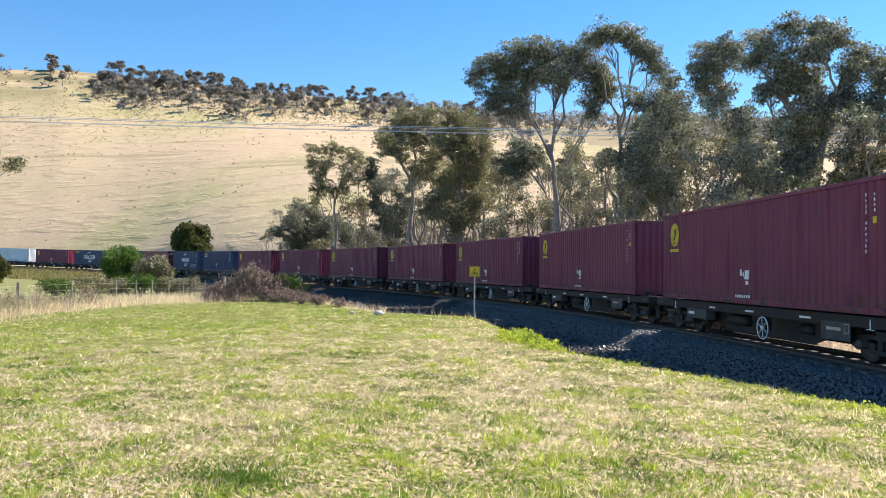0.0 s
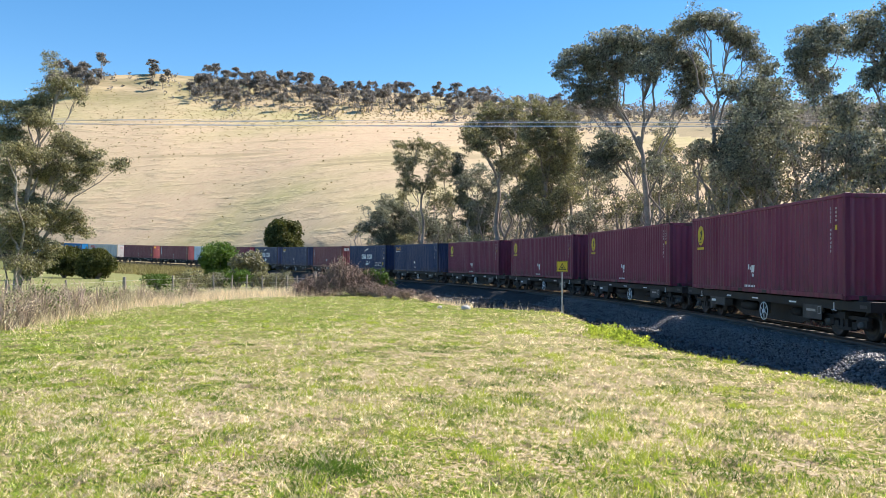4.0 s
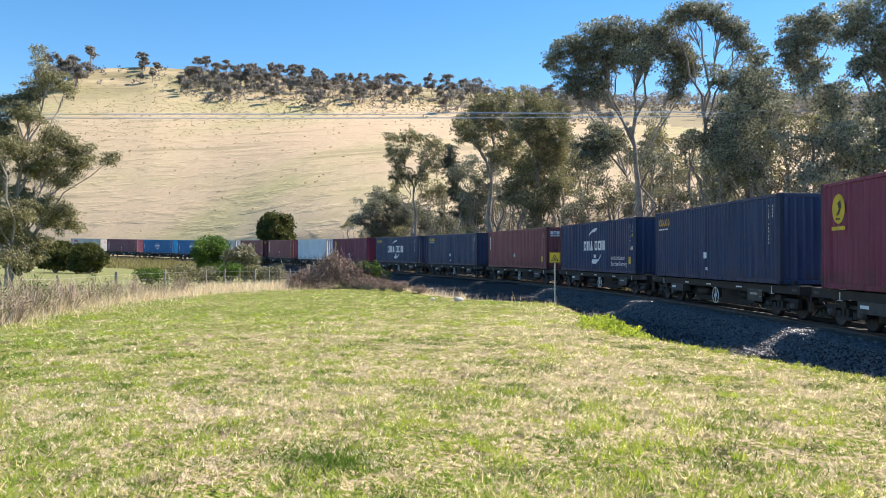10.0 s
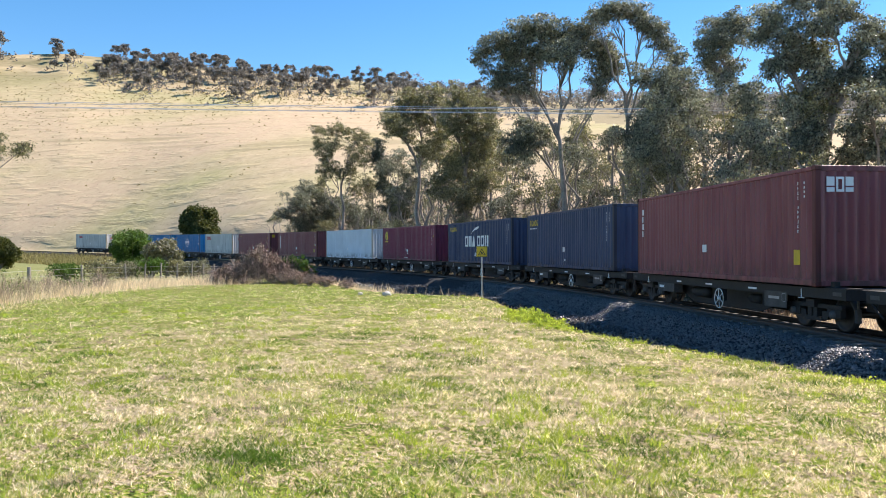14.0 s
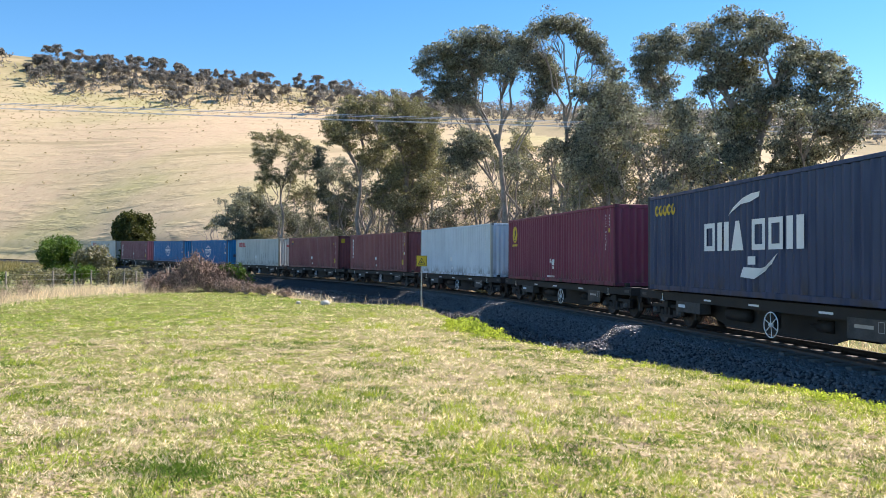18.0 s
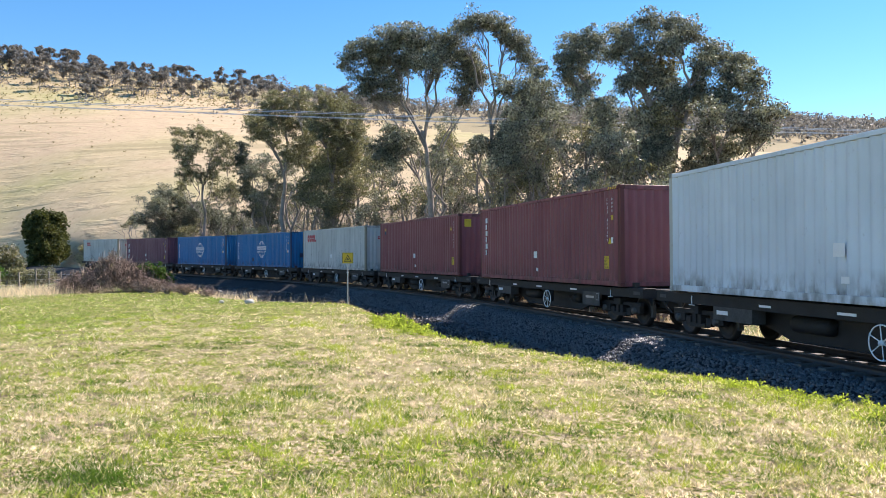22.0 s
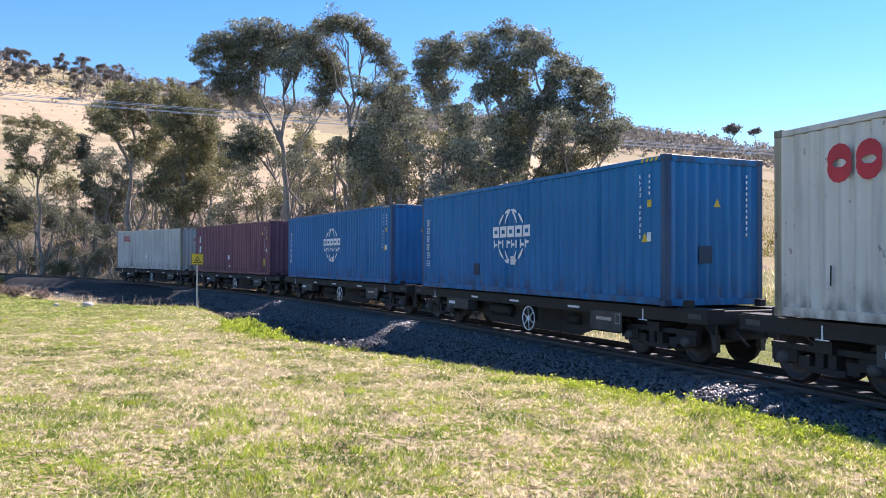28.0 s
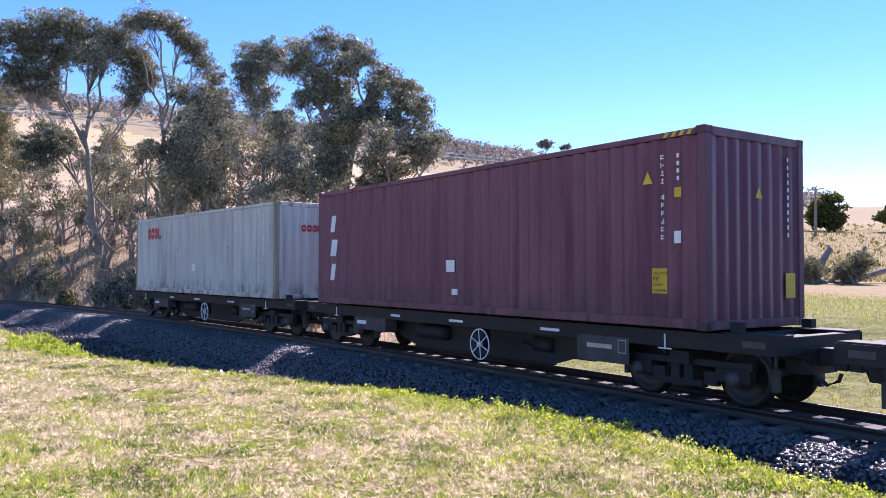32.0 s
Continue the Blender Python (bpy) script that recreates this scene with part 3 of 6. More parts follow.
sleeper_mesh = box_mesh("sleeper", -0.11, 0.11, -1.02, 1.02, -0.26, -0.142, 0.012)
for i, s in enumerate(np.arange(-46, 16, 0.62)):
    ob = mesh_part("sleeper", sleeper_mesh, mat=M["sleeper"], at=at_line(s, random.uniform(-0.04, 0.04), random.uniform(0.0, 0.022)))
    tagged(ob, "weathered sleeper bedded in the ballast under the rails", "sleeper", group="sleepers of the track")


def stones():
    """Loose stones on the camera's side of the line."""
    rng = np.random.default_rng(5)
    n = 46000
    s = -40 + 56 * rng.uniform(0, 1, n) ** 0.75
    off = np.where(rng.uniform(0, 1, n) < 0.9, rng.uniform(0.68, 2.95, n), rng.uniform(-0.5, 0.5, n))
    off = np.where(rng.uniform(0, 1, n) < 0.06, rng.uniform(2.7, 4.0, n), off)
    # sleeper ends stay clear of stones
    clear = (abs(off) > 1.08) | (abs((s + 46.31) % 0.62 - 0.31) > 0.15)
    s, off = s[clear], off[clear]
    n = len(s)
    x, y, h, z = track(s, off)
    top = np.interp(off, [p[0] for p in SHOULDER], [p[1] for p in SHOULDER])
    zz = np.where(off > 2.75, ground_z(x, y), z + top) + 0.008
    c = np.stack([x, y, zz], 1)
    r = rng.uniform(0.020, 0.048, n)
    unit = np.array([(1, 0, 0), (-1, 0, 0), (0, 1, 0), (0, -1, 0), (0, 0, 1), (0, 0, -1)], float)
    v = unit[None] * rng.uniform(0.55, 1.35, (n, 6, 1)) * r[:, None, None]
    q = rng.normal(size=(n, 4))
    q /= np.linalg.norm(q, axis=1)[:, None]
    w, a, b, d = q.T
    rot = np.stack([1 - 2 * (b * b + d * d), 2 * (a * b - d * w), 2 * (a * d + b * w), 2 * (a * b + d * w), 1 - 2 * (a * a + d * d), 2 * (b * d - a * w), 2 * (a * d - b * w), 2 * (b * d + a * w), 1 - 2 * (a * a + b * b)], 1).reshape(n, 3, 3)
    v = np.einsum("nij,nkj->nki", rot, v) + c[:, None]
    tri = np.array([(0, 2, 4), (2, 1, 4), (1, 3, 4), (3, 0, 4), (2, 0, 5), (1, 2, 5), (3, 1, 5), (0, 3, 5)])
    f = (tri[None] + 6 * np.arange(n)[:, None, None]).reshape(-1, 3)
    ob = new("loose_stones", mesh_from("loose_stones", v.reshape(-1, 3), f, (M["stone"],)))
    tagged(ob, "sharp blue-grey crushed stones heaped along the track", "stones", kind="stuff")


stones()

# ---- the train ----
L, W, H = 12.192, 2.438, 2.896
PITCH = 14.964


def train_s(t):
    """Where the middle of the last wagon is, metres along the line."""
    return -305.573 + t * (9.6608 + t * (-0.020933 + t * 0.00015329))


def corrugated(name, length, height, pitch, deep):
    n = max(2, round(length / pitch))
    p = length / n
    xs, ys = [], []
    for i in range(n):
        for u, d in ((0.0, 0), (0.40, 0), (0.54, 1), (0.86, 1)):
            xs.append((i + u) * p)
            ys.append(deep * d)
    xs.append(length)
    ys.append(0)
    v = [(x, y, z) for z in (0, height) for x, y in zip(xs, ys)]
    k = len(xs)
    f = [(i, i + 1, k + i + 1, k + i) for i in range(k - 1)]
    return mesh_from(name, v, np.array(f))


def plate(name, outline, thick=0.004):
    """A flat piece in the x-z plane, facing -y, from its outline."""
    bm = bmesh.new()
    a = [bm.verts.new((x, 0, z)) for x, z in outline]
    b = [bm.verts.new((x, thick, z)) for x, z in outline]
    n = len(a)
    bm.faces.new(a)
    bm.faces.new(b[::-1])
    for i in range(n):
        bm.faces.new((a[i], b[i], b[(i + 1) % n], a[(i + 1) % n]))
    bmesh.ops.recalc_face_normals(bm, faces=bm.faces)
    bmesh.ops.triangulate(bm, faces=[f for f in bm.faces if len(f.verts) > 4])
    me = bpy.data.meshes.new(name)
    bm.to_mesh(me)
    bm.free()
    return me


def plates(name, outlines):
    """Several flat pieces of one marking in one mesh."""
    v, f = [], []
    for o in outlines:
        k = len(v)
        v += [(x, 0, z) for x, z in o]
        f.append(tuple(range(k, k + len(o))))
    return mesh_from(name, v, f)


def pieces(name, outlines):
    """The separate pieces of an emblem, each a mesh of its own: what touches stays together."""
    boxes = [[min(p[0] for p in o), max(p[0] for p in o), min(p[1] for p in o), max(p[1] for p in o), [o]] for o in outlines]
    groups = []
    for q in boxes:
        rest = []
        for g in groups:
            if q[0] < g[1] + 0.004 and q[1] > g[0] - 0.004 and q[2] < g[3] + 0.004 and q[3] > g[2] - 0.004:
                q = [min(q[0], g[0]), max(q[1], g[1]), min(q[2], g[2]), max(q[3], g[3]), g[4] + q[4]]
            else:
                rest.append(g)
        groups = rest + [q]
    return [plates(name, g[4]) for g in groups]


def rect(x0, x1, z0, z1, slant=0.0):
    return [(x0, z0), (x1, z0), (x1 + slant, z1), (x0 + slant, z1)]


def hollow(x0, x1, z0, z1, t):
    """A block with an open middle, as four bars."""
    return [rect(x0, x1, z0, z0 + t), rect(x0, x1, z1 - t, z1), rect(x0, x0 + t, z0 + t, z1 - t), rect(x1 - t, x1, z0 + t, z1 - t)]


def band(cx, cz, rx, rz, a0, a1, wide, n=10):
    """A curved band, thin at both ends."""
    o, i = [], []
    for k in range(n + 1):
        a = radians(a0 + (a1 - a0) * k / n)
        w = wide * (0.35 + 0.65 * math.sin(math.pi * k / n))
        o.append((cx + (rx + w / 2) * math.cos(a), cz + (rz + w / 2) * math.sin(a)))
        i.append((cx + (rx - w / 2) * math.cos(a), cz + (rz - w / 2) * math.sin(a)))
    return [[o[k], o[k + 1], i[k + 1], i[k]] for k in range(n)]


def oval(cx, cz, rx, rz, n=18):
    return [(cx + rx * math.cos(2 * math.pi * k / n), cz + rz * math.sin(2 * math.pi * k / n)) for k in range(n)]


def words(name, text, x, z, size):
    cu = bpy.data.curves.new(name, "FONT")
    cu.body, cu.size = text, size
    ob = new(name, cu)
    me = bpy.data.meshes.new_from_object(ob)
    bpy.data.objects.remove(ob)
    me.transform(Matrix.Translation((x, 0, z)) @ Matrix.Rotation(math.pi / 2, 4, "X"))
    return me


CM = {}
CM["side"] = corrugated("side_panel", L - 0.3, H - 0.26, 0.278, 0.054)
CM["end"] = corrugated("end_panel", W - 0.28, H - 0.26, 0.27, 0.045)
CM["roof"] = corrugated("roof", L - 0.2, W - 0.12, 0.209, 0.02)
CM["floor"] = box_mesh("floor", -L / 2 + 0.05, L / 2 - 0.05, -W / 2 + 0.05, W / 2 - 0.05, 0.02, 0.12)
CM["post"] = box_mesh("corner_post", 0, 0.15, 0, 0.14, 0.116, H - 0.116)
CM["top_rail"] = box_mesh("top_rail", -L / 2 + 0.17, L / 2 - 0.17, -0.03, 0.03, H - 0.115, H - 0.025)
CM["bottom_rail"] = box_mesh("bottom_rail", -L / 2 + 0.17, L / 2 - 0.17, -0.03, 0.03, 0.02, 0.165)
CM["end_rail"] = box_mesh("end_rail", -0.05, 0.05, -W / 2 + 0.16, W / 2 - 0.16, 0, 0.13)
CM["casting"] = box_mesh("corner_casting", -0.089, 0.089, -0.081, 0.081, 0, 0.118, 0.012)
CODE = [rect(5.30, 5.385, 2.55 - 0.118 * i - 0.075, 2.55 - 0.118 * i) for i in range(11) if i not in (4,)]
CODE_BARS = [(0.0, 0.2, 0.85), (0.75, 0.0, 0.5), (0.1, 0.45, 0.9), (0.8, 0.3, 0.75), (0.4, 0.0, 0.85), (0.0, 0.5, 0.5)]
CM["code"] = plates("code_strip", [q for i, r in enumerate(CODE) for x, z in [(r[0][0], r[0][1])] for b in [CODE_BARS[(i * 5 + i // 3) % 6]] for q in (rect(x + 0.06 * b[0], x + 0.06 * b[0] + 0.017, z, z + 0.078), rect(x, x + 0.062, z + 0.062 * b[1], z + 0.062 * b[1] + 0.015), rect(x + 0.01, x + 0.06, z + 0.062 * b[2], z + 0.062 * b[2] + 0.015))])
CM["size"] = plates("size_code_strip", [rect(5.59, 5.635, 2.54 - 0.11 * i - 0.06, 2.54 - 0.11 * i) for i in range(4)])
CM["sticker"] = plate("height_sticker", rect(5.13, 5.41, 0.51, 0.88))
CM["small_sticker"] = plate("small_sticker", rect(5.55, 5.67, 1.91, 2.05))
CM["test_plate"] = plate("test_plate", rect(5.54, 5.66, 1.24, 1.42))
CM["triangle"] = plate("warning_triangle", [(4.96, 2.14), (5.15, 2.14), (5.055, 2.33)])
CM["low_triangle"] = plate("warning_triangle", [(5.37, 1.23), (5.57, 1.23), (5.47, 1.42)])
CM["end_code"] = plates("end_code_strip", [rect(0.775, 0.815, 2.58 - 0.115 * i - 0.065, 2.58 - 0.115 * i) for i in range(11)])
CM["end_triangle"] = plate("warning_triangle", [(-0.04, 1.92), (0.13, 1.92), (0.045, 2.09)])
CM["end_sticker"] = plate("height_sticker", rect(0.72, 0.97, 0.43, 0.81))
CM["document"] = plate("document_plate", rect(-0.2, 0.1, 0.82, 1.06))
CM["small_plate"] = plate("document_plate", rect(0.0, 0.2, 0.36, 0.48))
CM["stripe"] = plates("hazard_stripe", [rect(5.35 + 0.14 * i, 5.42 + 0.14 * i, H - 0.105, H - 0.035, 0.05) for i in range(4)])
CM["end_stripe"] = plates("hazard_stripe", [rect(x + 0.14 * i, x + 0.07 + 0.14 * i, H - 0.125, H - 0.03, 0.05) for x in (-1.0, 0.5) for i in range(4)])
CM["caution"] = [words("sticker_text", t, 5.15, z, k) for t, z, k in (("CAUTION", 0.79, 0.058), ("9'6\"", 0.70, 0.085), ("HIGH", 0.62, 0.075), ("CONTAINER", 0.54, 0.045))]


def container(mat, label, marks, worn):
    ob = new("shipping_container")
    tagged(ob, label, "container", group="containers on the train")
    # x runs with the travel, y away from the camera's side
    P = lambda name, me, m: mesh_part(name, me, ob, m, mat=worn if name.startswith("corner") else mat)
    P("side_panel", CM["side"], pose(-L / 2 + 0.15, -W / 2 + 0.012, 0.14))
    P("side_panel", CM["side"], pose(L / 2 - 0.15, W / 2 - 0.012, 0.14, 0, 0, 180))
    P("end_panel", CM["end"], pose(L / 2 - 0.02, -W / 2 + 0.14, 0.13, 0, 0, 90))
    P("end_panel", CM["end"], pose(-L / 2 + 0.02, W / 2 - 0.14, 0.13, 0, 0, -90))
    P("roof", CM["roof"], pose(-L / 2 + 0.1, -W / 2 + 0.06, H - 0.028, -90))
    P("floor", CM["floor"], pose(0, 0, 0))
    for sx in (-1, 1):
        P("end_rail", CM["end_rail"], pose(sx * (L / 2 - 0.055), 0, 0.01))
        P("end_rail", CM["end_rail"], pose(sx * (L / 2 - 0.055), 0, H - 0.14))
        for sy in (-1, 1):
            P("corner_post", CM["post"], pose(sx * (L / 2 - 0.08) - 0.075, sy * (W / 2 - 0.075) - 0.07, 0))
            P("corner_casting", CM["casting"], pose(sx * (L / 2 - 0.089), sy * (W / 2 - 0.081), 0))
            P("corner_casting", CM["casting"], pose(sx * (L / 2 - 0.089), sy * (W / 2 - 0.081), H - 0.118))
    for sy in (-1, 1):
        P("top_rail", CM["top_rail"], pose(0, sy * (W / 2 - 0.03), 0))
        P("bottom_rail", CM["bottom_rail"], pose(0, sy * (W / 2 - 0.03), 0))
    on_side, on_end = pose(0, -W / 2 + 0.005, 0), pose(L / 2 - 0.012, 0, 0, 0, 0, 90)
    for key, m, where, name, text in marks:
        me = CM[key] if isinstance(key, str) else key
        mark = mesh_part(name, me, ob, on_end if where == "end" else (pose(0, -W / 2 - 0.004, 0) if where == "rail" else on_side), text, M[m])
        if name.endswith(("marks", "marking", "stripe", "strip", "small_lettering")):
            tagged(mark, kind="stuff")
    return ob


def common(*keys):
    table = {
        "code": ("code", "mark_white", "side", "code_strip", "white vertical code marks"),
        "size": ("size", "mark_white", "side", "size_code_strip", "small white code marks"),
        "sticker": ("sticker", "mark_yellow", "side", "height_sticker", "yellow height warning sticker"),
        "small_sticker": ("small_sticker", "mark_yellow", "side", "small_sticker", "small yellow sticker"),
        "test_plate": ("test_plate", "mark_white", "side", "test_plate", "small white plate"),
        "triangle": ("triangle", "mark_yellow", "side", "warning_triangle", "yellow warning triangle"),
        "low_triangle": ("low_triangle", "mark_yellow", "side", "warning_triangle", "yellow warning triangle"),
        "end_code": ("end_code", "mark_white", "end", "end_code_strip", "white vertical code marks"),
        "end_triangle": ("end_triangle", "mark_yellow", "end", "warning_triangle", "yellow warning triangle"),
        "end_sticker": ("end_sticker", "mark_yellow", "end", "height_sticker", "yellow height warning sticker"),
        "document": ("document", "mark_white", "side", "document_plate", "white document plate"),
        "small_plate": ("small_plate", "mark_white", "side", "document_plate", "small white plate"),
        "stripe": ("stripe", "mark_yellow", "rail", "hazard_stripe", "yellow hazard stripes"),
        "end_stripe": ("end_stripe", "mark_yellow", "end", "hazard_stripe", "yellow hazard stripes"),
    }
    return [table[k] for k in keys]


def caution_text():
    return [(me, "mark_black", "rail", "sticker_text", "black sticker lettering") for me in CM["caution"]]


def logo(me, colour, text, where="side"):
    return [(me_, colour, where, "emblem", text) for me_ in (me if isinstance(me, list) else [me])]


# emblems as plain blocks and bands
def line_emblem(cx=0.0, wide=3.5, z0=1.24, z1=1.78):
    w = wide / 6.6
    x = [cx - wide / 2 + w * k for k in (0, 1.05, 2.1, 3.5, 4.55, 5.6)]
    out = hollow(x[0], x[0] + w * 0.85, z0, z1, 0.13) + [rect(x[1], x[1] + w * 0.36, z0, z1), rect(x[1] + w * 0.5, x[1] + w * 0.86, z0, z1), [(x[2], z0), (x[2] + w * 0.85, z0), (x[2] + w * 0.55, z1), (x[2] + w * 0.3, z1)]]
    out += hollow(x[3], x[3] + w * 0.85, z0, z1, 0.13) + hollow(x[4], x[4] + w * 0.85, z0, z1, 0.13) + [rect(x[5], x[5] + w * 0.36, z0, z1), rect(x[5] + w * 0.55, x[5] + w * 0.95, z0, z1)]
    swoosh = [(cx - 1.0, 2.02), (cx - 0.8, 2.12), (cx - 0.35, 2.28), (cx + 0.05, 2.30), (cx + 0.45, 2.40), (cx + 0.5, 2.52), (cx + 0.1, 2.50), (cx - 0.3, 2.42), (cx - 0.75, 2.22)]
    low = [(cx - 0.4, 0.50), (cx + 0.25, 0.46), (cx + 0.75, 0.66), (cx + 1.25, 1.08), (cx + 1.0, 0.82), (cx + 0.55, 0.72), (cx - 0.25, 0.74)]
    return pieces("emblem", out + [swoosh, low, rect(cx - 0.05, cx + 0.3, 0.80, 1.0)])


def globe_emblem(cx=0.0):
    """A ring of short strokes with two meridians, and two rows of letter blocks across it."""
    out = []
    for a0, a1 in ((28, 58), (64, 88), (92, 116), (122, 152), (208, 238), (244, 264), (276, 296), (302, 332)):
        out += band(cx, 1.49, 0.72, 0.68, a0, a1, 0.085, 5)
    out += band(cx, 1.49, 0.37, 0.64, 32, 80, 0.07, 6) + band(cx, 1.49, 0.37, 0.64, 100, 148, 0.07, 6) + band(cx, 1.49, 0.37, 0.64, 215, 262, 0.07, 6) + band(cx, 1.49, 0.37, 0.64, 278, 325, 0.07, 6)
    for k in range(5):
        out += hollow(cx - 1.0 + 0.41 * k, cx - 1.0 + 0.41 * k + 0.36, 1.47, 1.76, 0.095)
    for k in range(8):
        x = cx - 0.94 + 0.24 * k
        out += [rect(x, x + 0.06, 1.19, 1.40), rect(x + 0.06, x + (0.07 if k in (2, 5) else 0.19), 1.24 + 0.06 * (k % 2), 1.31 + 0.06 * (k % 2))]
    return pieces("emblem", out + [rect(cx + 0.0, cx + 0.26, 0.76, 0.98)])


def flower_emblem(x, z0, z1, wide, per=4):
    w = wide / per
    out = []
    for k in range(per - 1):
        out += band(x + w * (k + 0.45), (z0 + z1) / 2, w * 0.33, (z1 - z0) * 0.34, 0, 180, w * 0.45, 8) + band(x + w * (k + 0.45), (z0 + z1) / 2, w * 0.33, (z1 - z0) * 0.34, 180, 360, w * 0.45, 8)
    out += [rect(x + w * (per - 1), x + w * (per - 0.7), z0, z1), rect(x + w * (per - 0.7), x + w * (per - 0.15), z0, z0 + (z1 - z0) * 0.28)]
    return pieces("emblem", out)


def blocks_emblem(x, z, wide, high, count, solid=False):
    w = wide / count
    out = []
    for k in range(count):
        if solid or k % 2 == 0:
            out += [rect(x + w * k, x + w * (k + 0.84), z + high * 0.4, z + high), rect(x + w * k, x + w * (k + 0.84), z, z + high * 0.3)]
        else:
            out += hollow(x + w * k, x + w * (k + 0.86), z, z + high, w * 0.24)
    return pieces("emblem", out)


def stack_emblem(x, z0, z1, wide, count, slant=0.0, gap=0.2):
    h = (z1 - z0) / count
    out = []
    for k in range(count):
        a, c = z0 + h * k, z0 + h * (k + 1 - gap)
        out.append(rect(x, x + wide * (0.75 if k % 2 else 0.55), a, c, slant))
    return pieces("emblem", out)


GLOBE, LINE_A, LINE_B = globe_emblem(), line_emblem(0.08, 3.45), line_emblem(-0.02, 4.55, 1.15, 1.88)
FLOWER, FLOWER_SMALL = flower_emblem(-5.05, 2.0, 2.5, 2.0), flower_emblem(-4.72, 2.05, 2.48, 1.5)
SUN_SHAPE = pieces("emblem", [oval(-5.05, 2.15, 0.36, 0.40), rect(-5.45, -4.68, 1.58, 1.68)])
SUN_DARK = plates("emblem_shape", [[(-5.18, 1.95), (-5.0, 2.0), (-4.88, 2.2), (-4.92, 2.38), (-5.1, 2.3), (-5.02, 2.15)], rect(-5.2, -4.95, 1.86, 1.90)])
SEA = pieces("emblem", [q for k in range(5) for q in band(-5.40 + 0.29 * k, 2.42, 0.10, 0.13, 20 + 40 * (k % 3), 340 + 40 * (k % 3), 0.10, 12)])
SEA_LINE = plates("emblem_line", [rect(-5.55 + 0.25 * k, -5.35 + 0.25 * k, 2.08, 2.15) for k in range(5)])


def glyph(x, z, k):
    """A block of short strokes in the place of one character."""
    w, t = 0.25, 0.024
    out = [rect(x, x + w, z + 0.15, z + 0.15 + t), rect(x + 0.02 * (k % 3), x + w, z + 0.075, z + 0.075 + t), rect(x + 0.03, x + w - 0.03, z, z + t)]
    for q in ((0.115,), (0.03, 0.20), (0.05, 0.14), (0.01, 0.12), (0.12, 0.20), (0.0, 0.226))[k % 6]:
        out.append(rect(x + q, x + q + t, z - 0.01 * (k % 2), z + 0.18))
    return out


GLYPHS = plates("character_strip", [q for k in range(6) for q in glyph(-5.68, 1.98 - 0.26 * k, k)])
FIGURE = plates("pale_marking", [rect(-0.05, 0.2, 0.70, 0.95, 0.04), rect(-0.3, -0.2, 0.80, 0.98), rect(-0.15, -0.08, 0.78, 0.9), rect(0.02, 0.18, 0.55, 0.66)])
FOOT = plates("small_lettering", [rect(-0.6 + 0.13 * k, -0.52 + 0.13 * k, 0.19, 0.27) for k in range(7)])
SCRAPES = plates("scrape_marks", [rect(x, x + 0.03, z, z + h, 0.01) for x, z, h in ((-2.6, 0.4, 1.0), (0.9, 0.5, 0.4), (1.5, 0.2, 1.0), (2.0, 0.5, 0.9), (2.6, 0.6, 0.8), (-5.0, 0.5, 0.3), (3.3, 0.4, 1.1))])
PATCH, END_PATCH = plate("paint_patch", rect(-2.2, -1.82, 0.45, 0.78)), plate("paint_patch", rect(-0.4, -0.08, 0.82, 1.16))
ECO = [words("lettering", "ecocontainer", 2.75, 0.72, 0.36), words("lettering", "bamboo flooring", 2.75, 0.40, 0.32)]
usual = common("code", "size", "small_sticker", "test_plate", "sticker")
blue_marks = logo(GLOBE, "mark_white", "white globe emblem") + [(GLYPHS, "mark_white", "side", "character_strip", "white character blocks")] + common("code", "size", "small_sticker", "test_plate", "low_triangle", "end_code", "end_triangle", "stripe", "end_stripe")
# fork pockets are flat black plates: the recess shade is only their colour
sun_marks = logo(SUN_SHAPE, "mark_yellow", "yellow oval emblem") + [(SUN_DARK, "mark_black", "rail", "emblem_shape", "dark shape on the emblem"), (FIGURE, "mark_white", "side", "pale_marking", "white worn marks"), (FOOT, "mark_white", "side", "small_lettering", "small white lettering")] + [(plate("fork_pocket", rect(x - 0.16, x + 0.16, 0.03, 0.13)), "mark_black", "rail", "fork_pocket", "flat black plate standing for a shaded fork pocket") for x in (-1.0, 1.0)] + common("code", "size", "small_sticker")
HUES = {"maroon": "maroon", "wine": "wine-red", "red_brown": "red-brown", "navy": "navy-blue", "slate": "slate-blue", "blue": "bright blue", "grey": "weathered grey", "white": "pale grey"}
